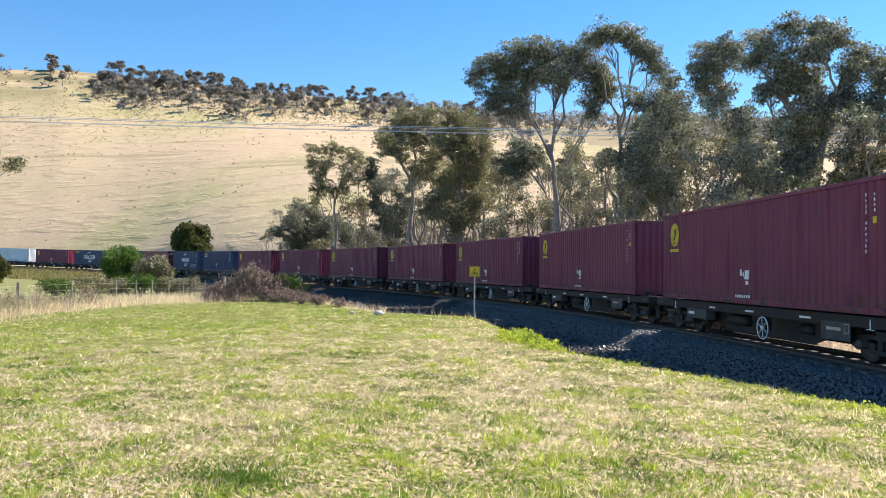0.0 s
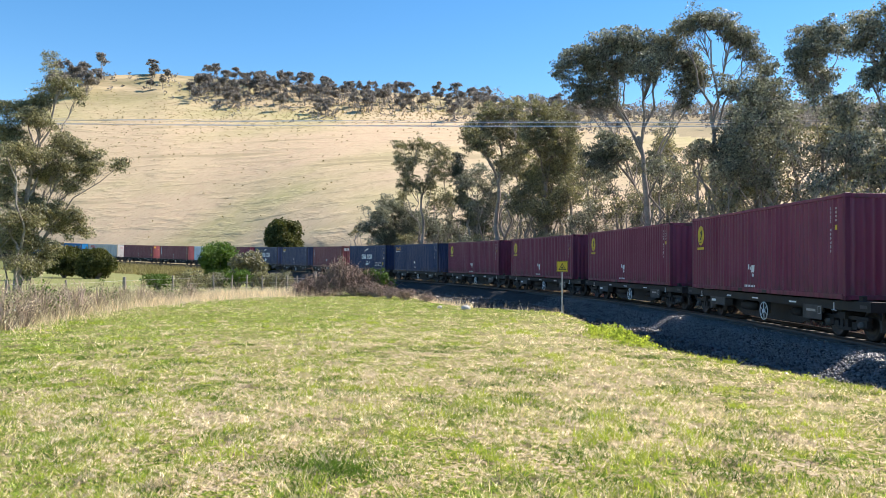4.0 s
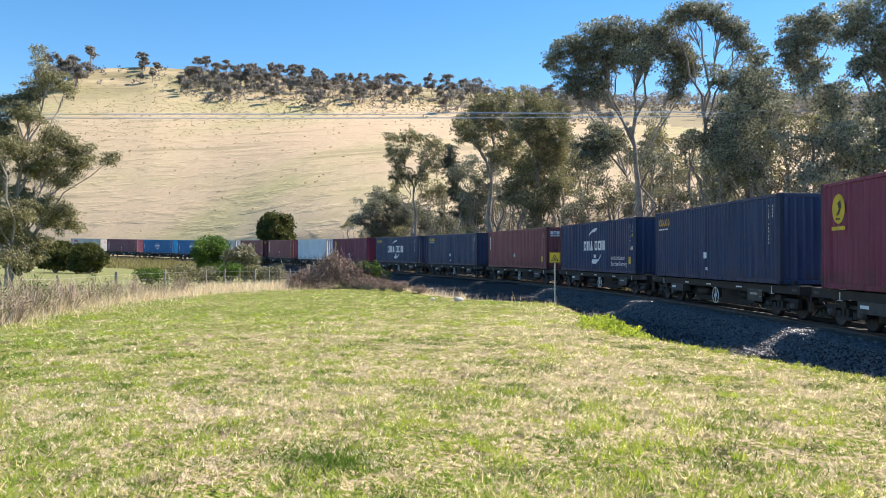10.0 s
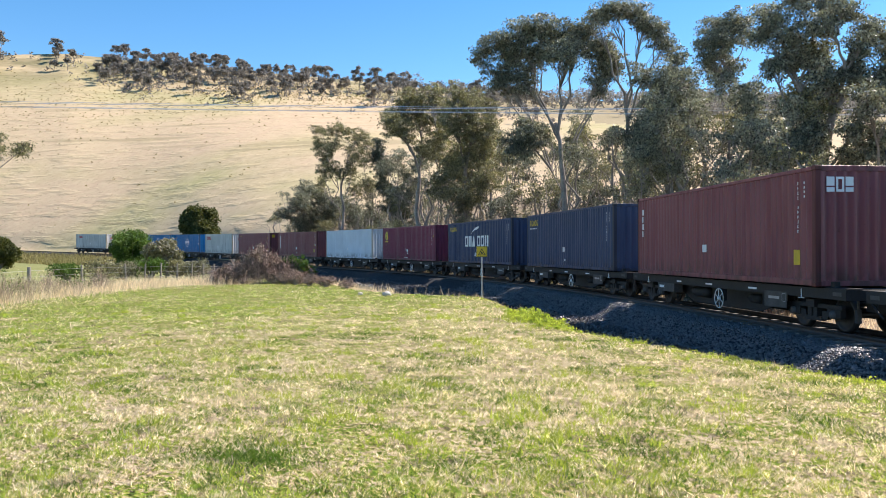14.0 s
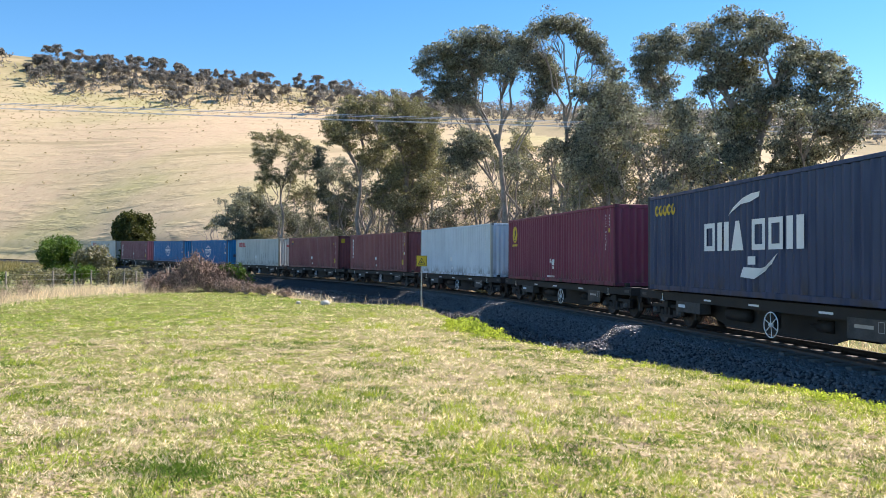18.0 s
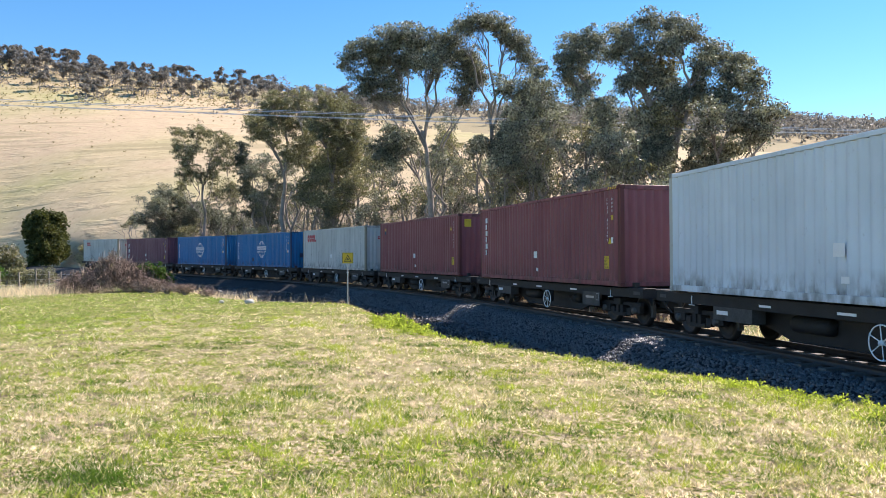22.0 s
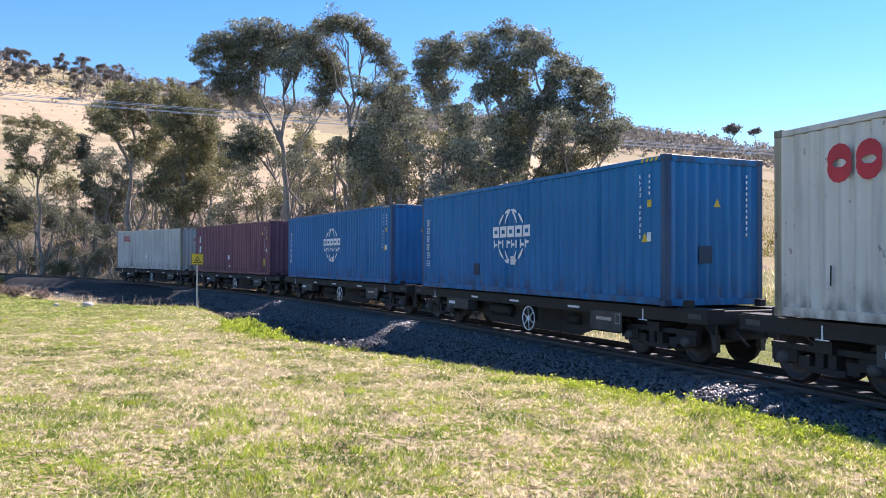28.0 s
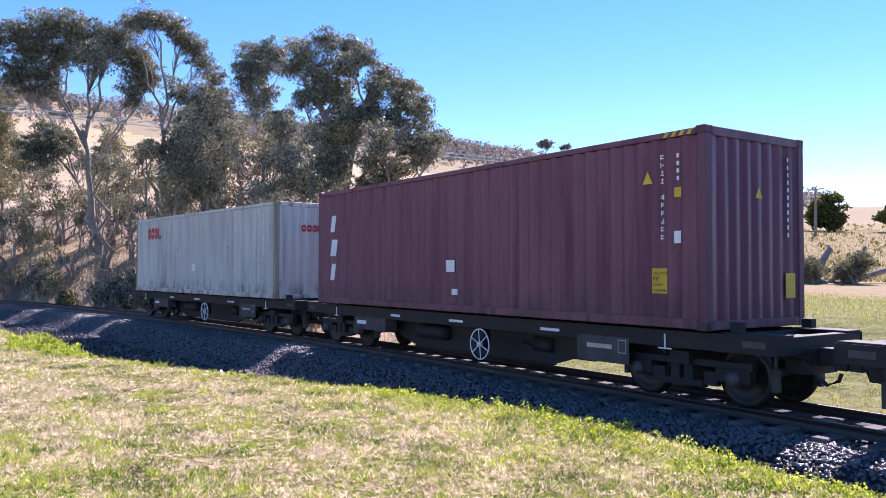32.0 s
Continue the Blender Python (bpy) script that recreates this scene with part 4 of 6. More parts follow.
LOADS = [
    ("grey", "with a red flower emblem and stains", logo(FLOWER_SMALL, "mark_red", "red flower emblem") + logo(flower_emblem(-0.35, 2.02, 2.22, 0.75), "mark_red", "red flower emblem", "end") + common("document", "code")),
    ("wine", "with slanted white blocks and stickers", logo(stack_emblem(-5.4, 0.60, 2.45, 0.42, 3, 0.10, 0.32), "mark_white", "slanted white blocks") + usual + caution_text() + common("triangle", "document", "small_plate", "end_code", "end_triangle", "end_sticker", "stripe", "end_stripe")),
    ("blue", "with a white globe emblem", blue_marks),
    ("blue", "with globe emblem and dark patches", blue_marks + [(PATCH, "mark_patch", "side", "paint_patch", "dark paint patch"), (END_PATCH, "mark_patch", "end", "paint_patch", "dark paint patch")]),
    ("grey", "with a large red emblem and scrapes", logo(FLOWER, "mark_red", "red flower emblem") + logo(flower_emblem(-0.35, 2.02, 2.22, 0.75), "mark_red", "red flower emblem", "end") + [(SCRAPES, "iron", "side", "scrape_marks", "dark scrapes")] + common("document", "code")),
    ("red_brown", "with white marks and yellow stickers", logo(pieces("emblem", [rect(-5.2, -4.9, 2.40, 2.56)]), "mark_orange", "small orange block") + logo(pieces("emblem", [rect(-5.2, -4.9, 2.20, 2.395)]), "mark_patch", "small dark blue block") + caution_text() + [(plate("height_sticker", rect(-0.96, -0.62, 2.28, 2.64)), "mark_yellow", "end", "height_sticker", "yellow height warning sticker")] + common("code", "sticker", "document", "small_plate", "end_triangle", "triangle")),
    ("red_brown", "with stacked white letter blocks", logo(stack_emblem(-5.42, 0.95, 2.55, 0.32, 6), "mark_white", "stacked white blocks") + usual + caution_text() + common("low_triangle", "document", "small_plate", "end_sticker", "stripe", "end_stripe")),
    ("white", "with few markings and corrugated ends", common("document", "code", "size", "small_plate")),
    ("maroon", "with a yellow oval emblem", sun_marks),
    ("slate", "with white and yellow block emblems", logo(LINE_B, "mark_white", "white block emblem with curved strokes") + logo(SEA, "mark_yellow", "yellow letter blocks") + common("code", "size", "end_triangle")),
    ("slate", "with yellow letter blocks", logo(SEA, "mark_yellow", "yellow letter blocks") + [(SEA_LINE, "mark_white", "side", "emblem_line", "small white line")] + common("code", "size", "document", "small_plate")),
    ("red_brown", "with white marks on its end", logo(stack_emblem(-5.6, 1.4, 2.5, 0.22, 4), "mark_white", "stacked white marks") + logo(blocks_emblem(-0.93, 2.26, 0.72, 0.36, 3), "mark_white", "white letter blocks", "end") + common("code", "size", "sticker", "document")),
    ("navy", "with a white block emblem and lettering", logo(LINE_A, "mark_white", "white block emblem with curved strokes") + [(me, "mark_white", "side", "lettering", "white lettering") for me in ECO] + usual + common("low_triangle", "end_triangle", "end_sticker")),
    ("navy", "with orange letter blocks", logo(SEA, "mark_orange", "orange letter blocks") + [(SEA_LINE, "mark_white", "side", "emblem_line", "small white line")] + common("code", "size", "document", "small_plate")),
] + [("maroon", "with a yellow oval emblem", sun_marks)] * 7

# ---- wagons: heights are from the container's floor ----
RW = 0.42
AXLE_Z = RW - DECK


def lathe(name, profile, seg=28, mat=None):
    """A turned piece about the y axis: profile of (along y, radius)."""
    v, f = [], []
    n = len(profile)
    for k in range(seg):
        a = 2 * math.pi * k / seg
        v += [(r * math.sin(a), y, r * math.cos(a)) for y, r in profile]
    for k in range(seg):
        q = (k + 1) % seg
        f += [(k * n + i, k * n + i + 1, q * n + i + 1, q * n + i) for i in range(n - 1)]
    return mesh_from(name, v, np.array(f), (mat,) if mat else (), False)


def joined(name, pieces, mat=None):
    """Boxes (x0, x1, y0, y1, z0, z1) as one part."""
    bm = bmesh.new()
    for x0, x1, y0, y1, z0, z1 in pieces:
        bmesh.ops.create_cube(bm, size=1, matrix=Matrix.Translation(((x0 + x1) / 2, (y0 + y1) / 2, (z0 + z1) / 2)) @ Matrix.Diagonal((x1 - x0, y1 - y0, z1 - z0, 1)))
    bmesh.ops.bevel(bm, geom=bm.edges[:], offset=0.006, segments=1, affect="EDGES")
    me = bpy.data.meshes.new(name)
    bm.to_mesh(me)
    bm.free()
    if mat:
        me.materials.append(mat)
    return me


def ring_wheel(radius, tube_r):
    v, f = [], []
    seg, sides = 26, 6
    for k in range(seg):
        a = 2 * math.pi * k / seg
        for j in range(sides):
            b = 2 * math.pi * j / sides
            rr = radius + tube_r * math.cos(b)
            v.append((rr * math.cos(a), tube_r * math.sin(b), rr * math.sin(a)))
    for k in range(seg):
        for j in range(sides):
            f.append((k * sides + j, k * sides + (j + 1) % sides, ((k + 1) % seg) * sides + (j + 1) % sides, ((k + 1) % seg) * sides + j))
    return mesh_from("handbrake_wheel", v, f)


WHEEL = [(-0.79, 0.0), (-0.79, 0.06), (-0.62, 0.065), (-0.60, 0.10), (-0.585, 0.12), (-0.575, 0.33), (-0.60, 0.345), (-0.60, RW - 0.005), (-0.53, RW), (-0.50, RW + 0.028), (-0.475, RW + 0.02), (-0.475, 0.345), (-0.52, 0.33), (-0.53, 0.12), (-0.50, 0.08)]


def channel(name, x0, x1, outline):
    """A bent section (y, z) drawn from x0 to x1, with closed ends."""
    n = len(outline)
    v = [(x, y, z) for x in (x0, x1) for y, z in outline]
    f = [(i, (i + 1) % n, n + (i + 1) % n, n + i) for i in range(n)] + [tuple(range(n))[::-1], tuple(range(n, 2 * n))]
    me = mesh_from(name, v, f)
    bm = bmesh.new()
    bm.from_mesh(me)
    bmesh.ops.recalc_face_normals(bm, faces=bm.faces[:])
    bm.to_mesh(me)
    bm.free()
    return me


def build_wagon():
    ob = new("flat_wagon")
    tagged(ob, "grimy black skeletal container flat wagon on bogies", "wagon", group="wagons of the train")
    P = lambda name, me, m="iron", at=None, text="": mesh_part(name, me, ob, at, text, M[m])
    for sy in (-1, 1):
        P("side_sill", channel("side_sill", -7.05, 7.05, [(sy * 1.072, -0.03), (sy * 1.072, -0.275), (sy * 0.97, -0.275), (sy * 0.97, -0.25), (sy * 1.048, -0.25), (sy * 1.048, -0.055), (sy * 0.97, -0.055), (sy * 0.97, -0.03)]))
    P("centre_sill", joined("centre_sill", [(-6.9, 6.9, -0.19, 0.19, -0.42, -0.06), (-3.3, 3.3, -0.17, 0.17, -0.66, -0.42)]))
    for sy in (-1, 1):
        P("belly_girder", plate("belly_girder", [(-3.7, -0.27), (-3.7, -0.46), (-2.3, -0.86), (2.3, -0.86), (3.7, -0.46), (3.7, -0.27)], 0.03), at=pose(0, sy * 0.55 - 0.015, 0))
        P("belly_flange", joined("belly_flange", [(-2.3, 2.3, sy * 0.55 - 0.06, sy * 0.55 + 0.06, -0.88, -0.85)]))
    beam = box_mesh("cross_beam", -0.09, 0.09, -1.04, 1.04, -0.24, -0.06)
    for x in (-5.9, -3.6, -1.2, 1.2, 3.6, 5.9):
        P("cross_beam", beam, at=pose(x, 0, 0))
    deck = joined("end_platform", [(-0.42, 0.42, -1.05, -0.66, -0.035, -0.005), (-0.42, 0.42, 0.66, 1.05, -0.035, -0.005), (-0.42, -0.28, -1.05, 1.05, -0.28, -0.035), (0.24, 0.42, -1.05, 1.05, -0.28, -0.035)])
    lock = joined("container_lock", [(-0.08, 0.08, -0.07, 0.07, -0.005, 0.13), (-0.11, 0.11, -0.10, 0.10, -0.03, 0.0)])
    for sx in (-1, 1):
        P("end_platform", deck, at=pose(sx * 6.62, 0, 0))
        P("coupler", joined("coupler", [(6.9, 7.36, -0.11, 0.11, -0.44, -0.20), (7.30, 7.47, -0.16, 0.13, -0.48, -0.16), (6.7, 7.08, -0.34, 0.34, -0.56, -0.20)]), at=pose(0, 0, 0, 0, 0, 0 if sx > 0 else 180))
        q, g = tube([(7.0, -0.42, -0.36), (7.16, -0.42, -0.50), (7.32, -0.36, -0.66), (7.44, -0.30, -0.60), (7.47, -0.28, -0.50)], [0.028] * 5, 6)
        P("brake_hose", mesh_from("brake_hose", [tuple(p) for p in q], np.array(g)), at=pose(0, 0, 0, 0, 0, 0 if sx > 0 else 180))
        for sy in (-1, 1):
            P("container_lock", lock, at=pose(sx * 6.35, sy * 0.88, 0))
            P("grab_iron", joined("grab_iron", [(-0.012, 0.012, -0.012, 0.012, -0.30, -0.08), (-0.13, 0.13, -0.012, 0.012, -0.31, -0.29)]), "mark_white", pose(sx * 5.26, sy * 1.09, 0), "white grab iron")
            P("end_plate", plate("end_plate", rect(-0.17, 0.17, -0.19, -0.10)), "dust_iron", pose(sx * 6.72, -1.078, 0) if sy < 0 else pose(sx * 6.72, 1.078, 0, 0, 0, 180))
    for x, w in ((-2.4, 0.20), (-0.05, 0.24), (2.75, 0.24)):
        P("reflector_strip", plate("reflector_strip", rect(-w, w, -0.20, -0.15)), "mark_white", pose(x, -1.078, 0), "white reflector strip")
    rim = P("handbrake_wheel", ring_wheel(0.29, 0.013), "mark_white", pose(0.87, -1.17, -0.57), "pale spoked handbrake wheel")
    q, g = tube([(0.03, 0, 0), (0.29, 0, 0)], [0.011, 0.011], 5)
    spoke = mesh_from("spoke", [tuple(p) for p in q], np.array(g))
    for k in range(6):
        mesh_part("spoke", spoke, rim, pose(0, 0, 0, 0, 23 + 60 * k, 0), mat=M["mark_white"])
    mesh_part("hub", lathe("hub", [(-0.04, 0.0), (-0.04, 0.045), (0.06, 0.045), (0.06, 0.0)], 8), rim, mat=M["mark_white"])
    P("handbrake_bracket", joined("handbrake_bracket", [(0.80, 0.94, -1.13, -0.95, -0.65, -0.27)]))
    P("data_panel", joined("data_panel", [(3.42, 4.55, -1.08, -1.06, -0.62, -0.20)]), "dust_iron", text="dusty grey data panel")
    P("panel_mark", plates("panel_mark", [rect(3.65, 4.2, -0.40, -0.33)]), "galv", pose(0, -1.084, 0), "worn white panel mark")
    P("panel_triangle", plates("panel_triangle", hollow(4.33, 4.5, -0.45, -0.24, 0.012)), "galv", pose(0, -1.084, 0), "worn white panel outline")
    P("equipment_box", joined("equipment_box", [(-4.35, -2.85, -1.07, -0.75, -0.58, -0.27)]), "dust_iron", text="dusty equipment box")
    P("box_mark", plates("box_mark", [rect(-4.2, -3.75, -0.45, -0.36)]), "mark_white", pose(0, -1.075, 0))
    tank = lathe("air_tank", [(-0.6, 0.0), (-0.58, 0.12), (-0.5, 0.17), (0.5, 0.17), (0.58, 0.12), (0.6, 0.0)], 18)
    P("air_tank", tank, at=pose(-1.5, -0.62, -0.50, 0, 0, 90))
    P("brake_cylinder", lathe("brake_cylinder", [(-0.3, 0.0), (-0.3, 0.14), (0.2, 0.14), (0.2, 0.05), (0.55, 0.04), (0.55, 0.0)], 16), at=pose(2.0, -0.55, -0.52, 0, 0, 90))
    P("brake_pipe", mesh_from("brake_pipe", *[[tuple(p) for p in tube([(-7.0, -0.35, -0.36), (7.0, -0.35, -0.36)], [0.022, 0.022], 6)[0]], tube([(0, 0, 0), (1, 0, 0)], [1, 1], 6)[1]]))
    bolster = joined("bogie", [(-0.18, 0.18, -0.95, 0.95, -0.52, -0.33), (-0.3, 0.3, -0.3, 0.3, -0.36, -0.27)])
    frame_mesh = joined("side_frame", [(-1.15, 1.15, -0.06, 0.06, -0.53, -0.43), (-1.12, -0.58, -0.07, 0.07, -0.72, -0.53), (0.58, 1.12, -0.07, 0.07, -0.72, -0.53), (-0.35, 0.35, -0.07, 0.07, -0.84, -0.74), (-0.58, -0.35, -0.05, 0.05, -0.80, -0.6), (0.35, 0.58, -0.05, 0.05, -0.80, -0.6), (-0.2, -0.04, -0.09, 0.09, -0.75, -0.52), (0.04, 0.2, -0.09, 0.09, -0.75, -0.52)])
    box = lathe("axle_box", [(-0.14, 0.0), (-0.14, 0.09), (0.0, 0.11), (0.10, 0.11)], 14)
    axle = lathe("wheelset", WHEEL + [(-y, r) for y, r in WHEEL[::-1]], 30)
    shoe = joined("brake_shoe", [(-0.05, 0.03, -0.06, 0.06, -0.16, 0.16), (-0.03, 0.01, -0.02, 0.02, 0.1, 0.42)])
    for sx in (-1, 1):
        bogie = P("bogie", bolster, at=pose(sx * 5.4, 0, 0))
        for sy in (-1, 1):
            mesh_part("side_frame", frame_mesh, bogie, pose(0, sy * 0.80, 0), mat=M["iron"])
            for ax in (-0.86, 0.86):
                mesh_part("axle_box", box, bogie, pose(ax, sy * 0.80, AXLE_Z, 0, 0, 0 if sy < 0 else 180), mat=M["dust_iron"])
                mesh_part("brake_shoe", shoe, bogie, pose(ax + (0.46 if ax > 0 else -0.46), sy * 0.55, AXLE_Z), mat=M["dust_iron"])
        for ax in (-0.86, 0.86):
            mesh_part("wheelset", axle, bogie, pose(ax, 0, AXLE_Z), "worn steel wheels on an axle", M["wheel"])
    return ob


train = []
first = build_wagon()
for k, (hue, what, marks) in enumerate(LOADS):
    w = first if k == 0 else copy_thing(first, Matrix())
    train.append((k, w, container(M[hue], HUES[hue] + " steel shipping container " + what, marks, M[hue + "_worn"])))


# ---- trees ----
def leaf_cloud(rng, centres, radii, count, size, droop=0.5):
    """Leaf quads spread through small clumps: centres (n,3), radii (n,3), count leaves each."""
    n = len(centres)
    c = np.repeat(centres, count, 0)
    r = np.repeat(radii, count, 0)
    d = rng.normal(size=(n * count, 3))
    d /= np.linalg.norm(d, axis=1)[:, None]
    p = c + d * r * rng.uniform(0.25, 1.0, (n * count, 1)) ** 0.6
    u = rng.normal(size=p.shape)
    u[:, 2] -= droop
    u /= np.linalg.norm(u, axis=1)[:, None]
    w = np.cross(u, rng.normal(size=p.shape))
    w /= np.linalg.norm(w, axis=1)[:, None]
    k = size * rng.uniform(0.6, 1.4, (len(p), 1))
    u, w = u * k, w * k * 0.32
    q = np.stack([p, p + u * 0.5 + w, p + u, p + u * 0.5 - w], 1)
    return q.reshape(-1, 3), np.arange(len(p) * 4).reshape(-1, 4)


def leaf_spray(rng, centres, radii, count, size, droop=0.7):
    """Slender hanging leaves over domed sprays: centres (n,3), radii (n,3), count leaves each."""
    n = len(centres) * count
    c, r = np.repeat(centres, count, 0), np.repeat(radii, count, 0)
    d = rng.normal(size=(n, 3))
    d[:, 2] = np.where(rng.uniform(0, 1, n) < 0.6, abs(d[:, 2]), d[:, 2])
    d /= np.linalg.norm(d, axis=1)[:, None]
    p = c + d * r * rng.uniform(0.3, 1.0, (n, 1)) ** 0.5
    u = rng.normal(size=p.shape)
    u[:, 2] -= droop
    u /= np.linalg.norm(u, axis=1)[:, None]
    w = np.cross(u, rng.normal(size=p.shape))
    w /= np.linalg.norm(w, axis=1)[:, None]
    k = size * rng.uniform(0.6, 1.4, (n, 1))
    q = np.stack([p, p + u * k * 0.4 + w * k * 0.5, p + u * k], 1)
    return q.reshape(-1, 3), np.arange(n * 3).reshape(-1, 3)


def gum_tree(name, az, r, blobs, label, seed, trunk=0.28, leaves=64, size=0.15, leafmat="leaf", lean=0.0, dense=1.0, spread=1.0, extra=0):
    """A gum: trunk, limbs that branch from one another, and a crown. blobs: (across, height, half width, half height) of the crown's masses."""
    rng = np.random.default_rng(seed)
    a = radians(az)
    bx, by = r * math.sin(a), r * math.cos(a)
    bz = float(ground_z(bx, by)[0])
    across, out = Vector((math.cos(a), -math.sin(a), 0)), Vector((math.sin(a), math.cos(a), 0))
    tree = new(name)
    tree.location = (bx, by, bz - 0.1)
    tagged(tree, label, "tree")
    top = max(b[1] for b in blobs)
    v, f = [], []

    def add(path, radii, sides=7):
        q, g = tube(path, radii, sides)
        f.extend(tuple(i + len(v) for i in h) for h in g)
        v.extend(q)
    mean = sum(b[0] for b in blobs) / len(blobs)
    stem = [Vector((0, 0, -0.2))]
    hgt = (top - bz) * 0.62
    for i in range(1, 8):
        u = i / 7
        stem.append(across * (mean * 0.6 * u + lean * u + rng.normal() * 0.15) + out * rng.normal() * 0.2 + Vector((0, 0, hgt * u)))
    add(stem, [trunk * (1.2 - 0.75 * i / 7) for i in range(8)], 9)
    nodes = [(stem[i].lerp(stem[i + 1], k), trunk * max(0.5, 1.2 - (i + k) / 7)) for i in range(2, 7) for k in (0.0, 0.5)]
    for _ in range(extra):
        d = across * rng.normal() * 0.8 + out * rng.normal() * 0.7
        h2 = hgt * rng.uniform(0.65, 1.0)
        w = trunk * rng.uniform(0.3, 0.75)
        path = [d * 0.25 + d * (1.3 * (q / 6) ** 1.4) + across * rng.normal() * 0.16 * min(q, 3) + out * rng.normal() * 0.16 + Vector((0, 0, h2 * q / 6 - (0.2 if q == 0 else 0))) for q in range(7)]
        add(path, [w * (1 - 0.12 * q) for q in range(7)], 6)
        nodes += [(path[q], w * (1 - 0.12 * q)) for q in range(2, 7)]
    cs, rs = [], []
    tips = [(across * x + out * float(rng.normal()) * max(0.7, 0.8 * rx) + Vector((0, 0, z - bz)), rx, rz) for x, z, rx, rz in blobs]
    from_stem = list(nodes)
    for order_at, (tip, rx, rz) in enumerate(sorted(tips, key=lambda q: (q[0] - stem[-1]).length)):
        def cost(node):
            d = tip - node[0]
            flat = math.hypot(d.x, d.y)
            return d.length + 1.8 * max(0.0, 1.7 * flat + 0.4 - d.z)
        start, r_start = min(from_stem if order_at % 2 == 0 else nodes, key=cost)
        span = (tip - start).length
        wob = lambda k: across * rng.normal() * k * span + out * rng.normal() * k * span
        mid = start.lerp(tip, 0.5) + Vector((0, 0, 0.06 * span)) + wob(0.05)
        r0 = max(0.24 * trunk, min(r_start * 0.78, trunk * 0.5))
        path = [start, start.lerp(mid, 0.35) + wob(0.03), start.lerp(mid, 0.7) + wob(0.03), mid, mid.lerp(tip, 0.5) + wob(0.04), tip]
        add(path, [r0, r0 * 0.9, r0 * 0.8, r0 * 0.7, r0 * 0.55, r0 * 0.35], 6)
        nodes += [(path[k], r0 * (0.9, 0.8, 0.7, 0.55)[k - 1]) for k in (1, 2, 3, 4)]
        n = max(6, int(dense * 44 * rx * rz))
        near = sorted((q for q in tips if q[0] is not tip), key=lambda q: (q[0] - tip).length)[:3]
        for i in range(n + n // 2):
            d = Vector(rng.normal(size=3)).normalized() * rng.uniform(0.25, 1.1)
            c = tip + across * d.x * rx + out * d.y * rx + Vector((0, 0, d.z * rz * 1.3))
            if i >= n and near:
                mate = near[i % len(near)]
                if (mate[0] - tip).length > 2.2 * (rx + mate[1]):
                    continue
                c = tip.lerp(mate[0], float(rng.uniform(0.25, 0.75))) + (c - tip) * 0.75
            cs.append(c)
            q = rng.uniform(0.18, 0.50) * spread
            rs.append((q * 1.3, q * 1.3, q * 0.75))
            if rng.uniform() < 0.4:
                b0 = mid.lerp(tip, rng.uniform(0.0, 0.9))
                add([b0, b0.lerp(c, 0.35) + wob(0.03), b0.lerp(c, 0.7) + wob(0.03), c], [max(0.012, r0 * 0.34), max(0.011, r0 * 0.26), 0.011, 0.008], 4)
    mesh_part("trunk", mesh_from("trunk", [tuple(p) for p in v], np.array(f), (M["bark"],), True), tree)
    q, g = leaf_spray(rng, np.array([tuple(c) for c in cs]), np.array(rs), leaves, size)
    mesh_part("crown", mesh_from("crown", q, g, (M[leafmat],)), tree)
    return tree


GUM = "tall grey-green gum with pale forked trunks behind the railway"
gum_tree("gum_tree", -23.1, 58, [(-6.9, 15.8, 0.7, 0.6), (-5.7, 16.8, 1.1, 0.8), (-3.8, 17.4, 1.3, 1.0), (-1.9, 17.4, 1.3, 0.9), (0.1, 16.9, 1.4, 1.0), (2.0, 16.0, 1.3, 1.2), (-4.4, 15.7, 1.5, 0.9), (-2.4, 15.8, 1.4, 0.8), (-0.5, 15.3, 1.4, 0.9), (-5.4, 14.1, 1.1, 1.0), (-3.6, 13.8, 1.1, 1.0), (3.0, 14.9, 0.9, 0.8), (1.7, 13.8, 0.9, 0.9), (-3.2, 9.7, 1.1, 1.1), (-4.2, 9.1, 1.1, 1.0), (-2.0, 10.1, 0.7, 0.8), (-3.8, 11.0, 0.6, 0.5)], GUM, seed=11, extra=7, trunk=0.27)
gum_tree("gum_tree", -19.6, 57, [(-1.9, 17.9, 0.8, 0.5), (-0.8, 18.2, 0.9, 0.7), (0.5, 18.3, 1.1, 0.7), (1.3, 17.3, 0.8, 0.6), (2.2, 16.6, 0.8, 0.8), (2.9, 15.8, 0.6, 0.5), (3.6, 14.8, 0.8, 0.8), (-2.4, 17.4, 0.6, 0.5), (-0.9, 9.4, 0.8, 0.9)], GUM, seed=12, extra=3, trunk=0.24)
gum_tree("gum_tree", -16.9, 55, [(-1.5, 13.4, 0.7, 0.7), (-0.2, 12.9, 1.0, 0.9), (1.2, 12.4, 0.9, 0.9), (1.9, 11.3, 0.7, 0.9), (0.5, 11.4, 1.1, 0.9), (-0.7, 10.7, 1.0, 1.0), (1.2, 9.7, 1.1, 1.0), (-0.1, 9.0, 1.2, 1.1), (-1.7, 9.3, 0.8, 1.0), (1.2, 7.7, 0.9, 0.9), (-0.3, 7.4, 1.1, 1.1)], GUM, seed=22, extra=5, trunk=0.2)
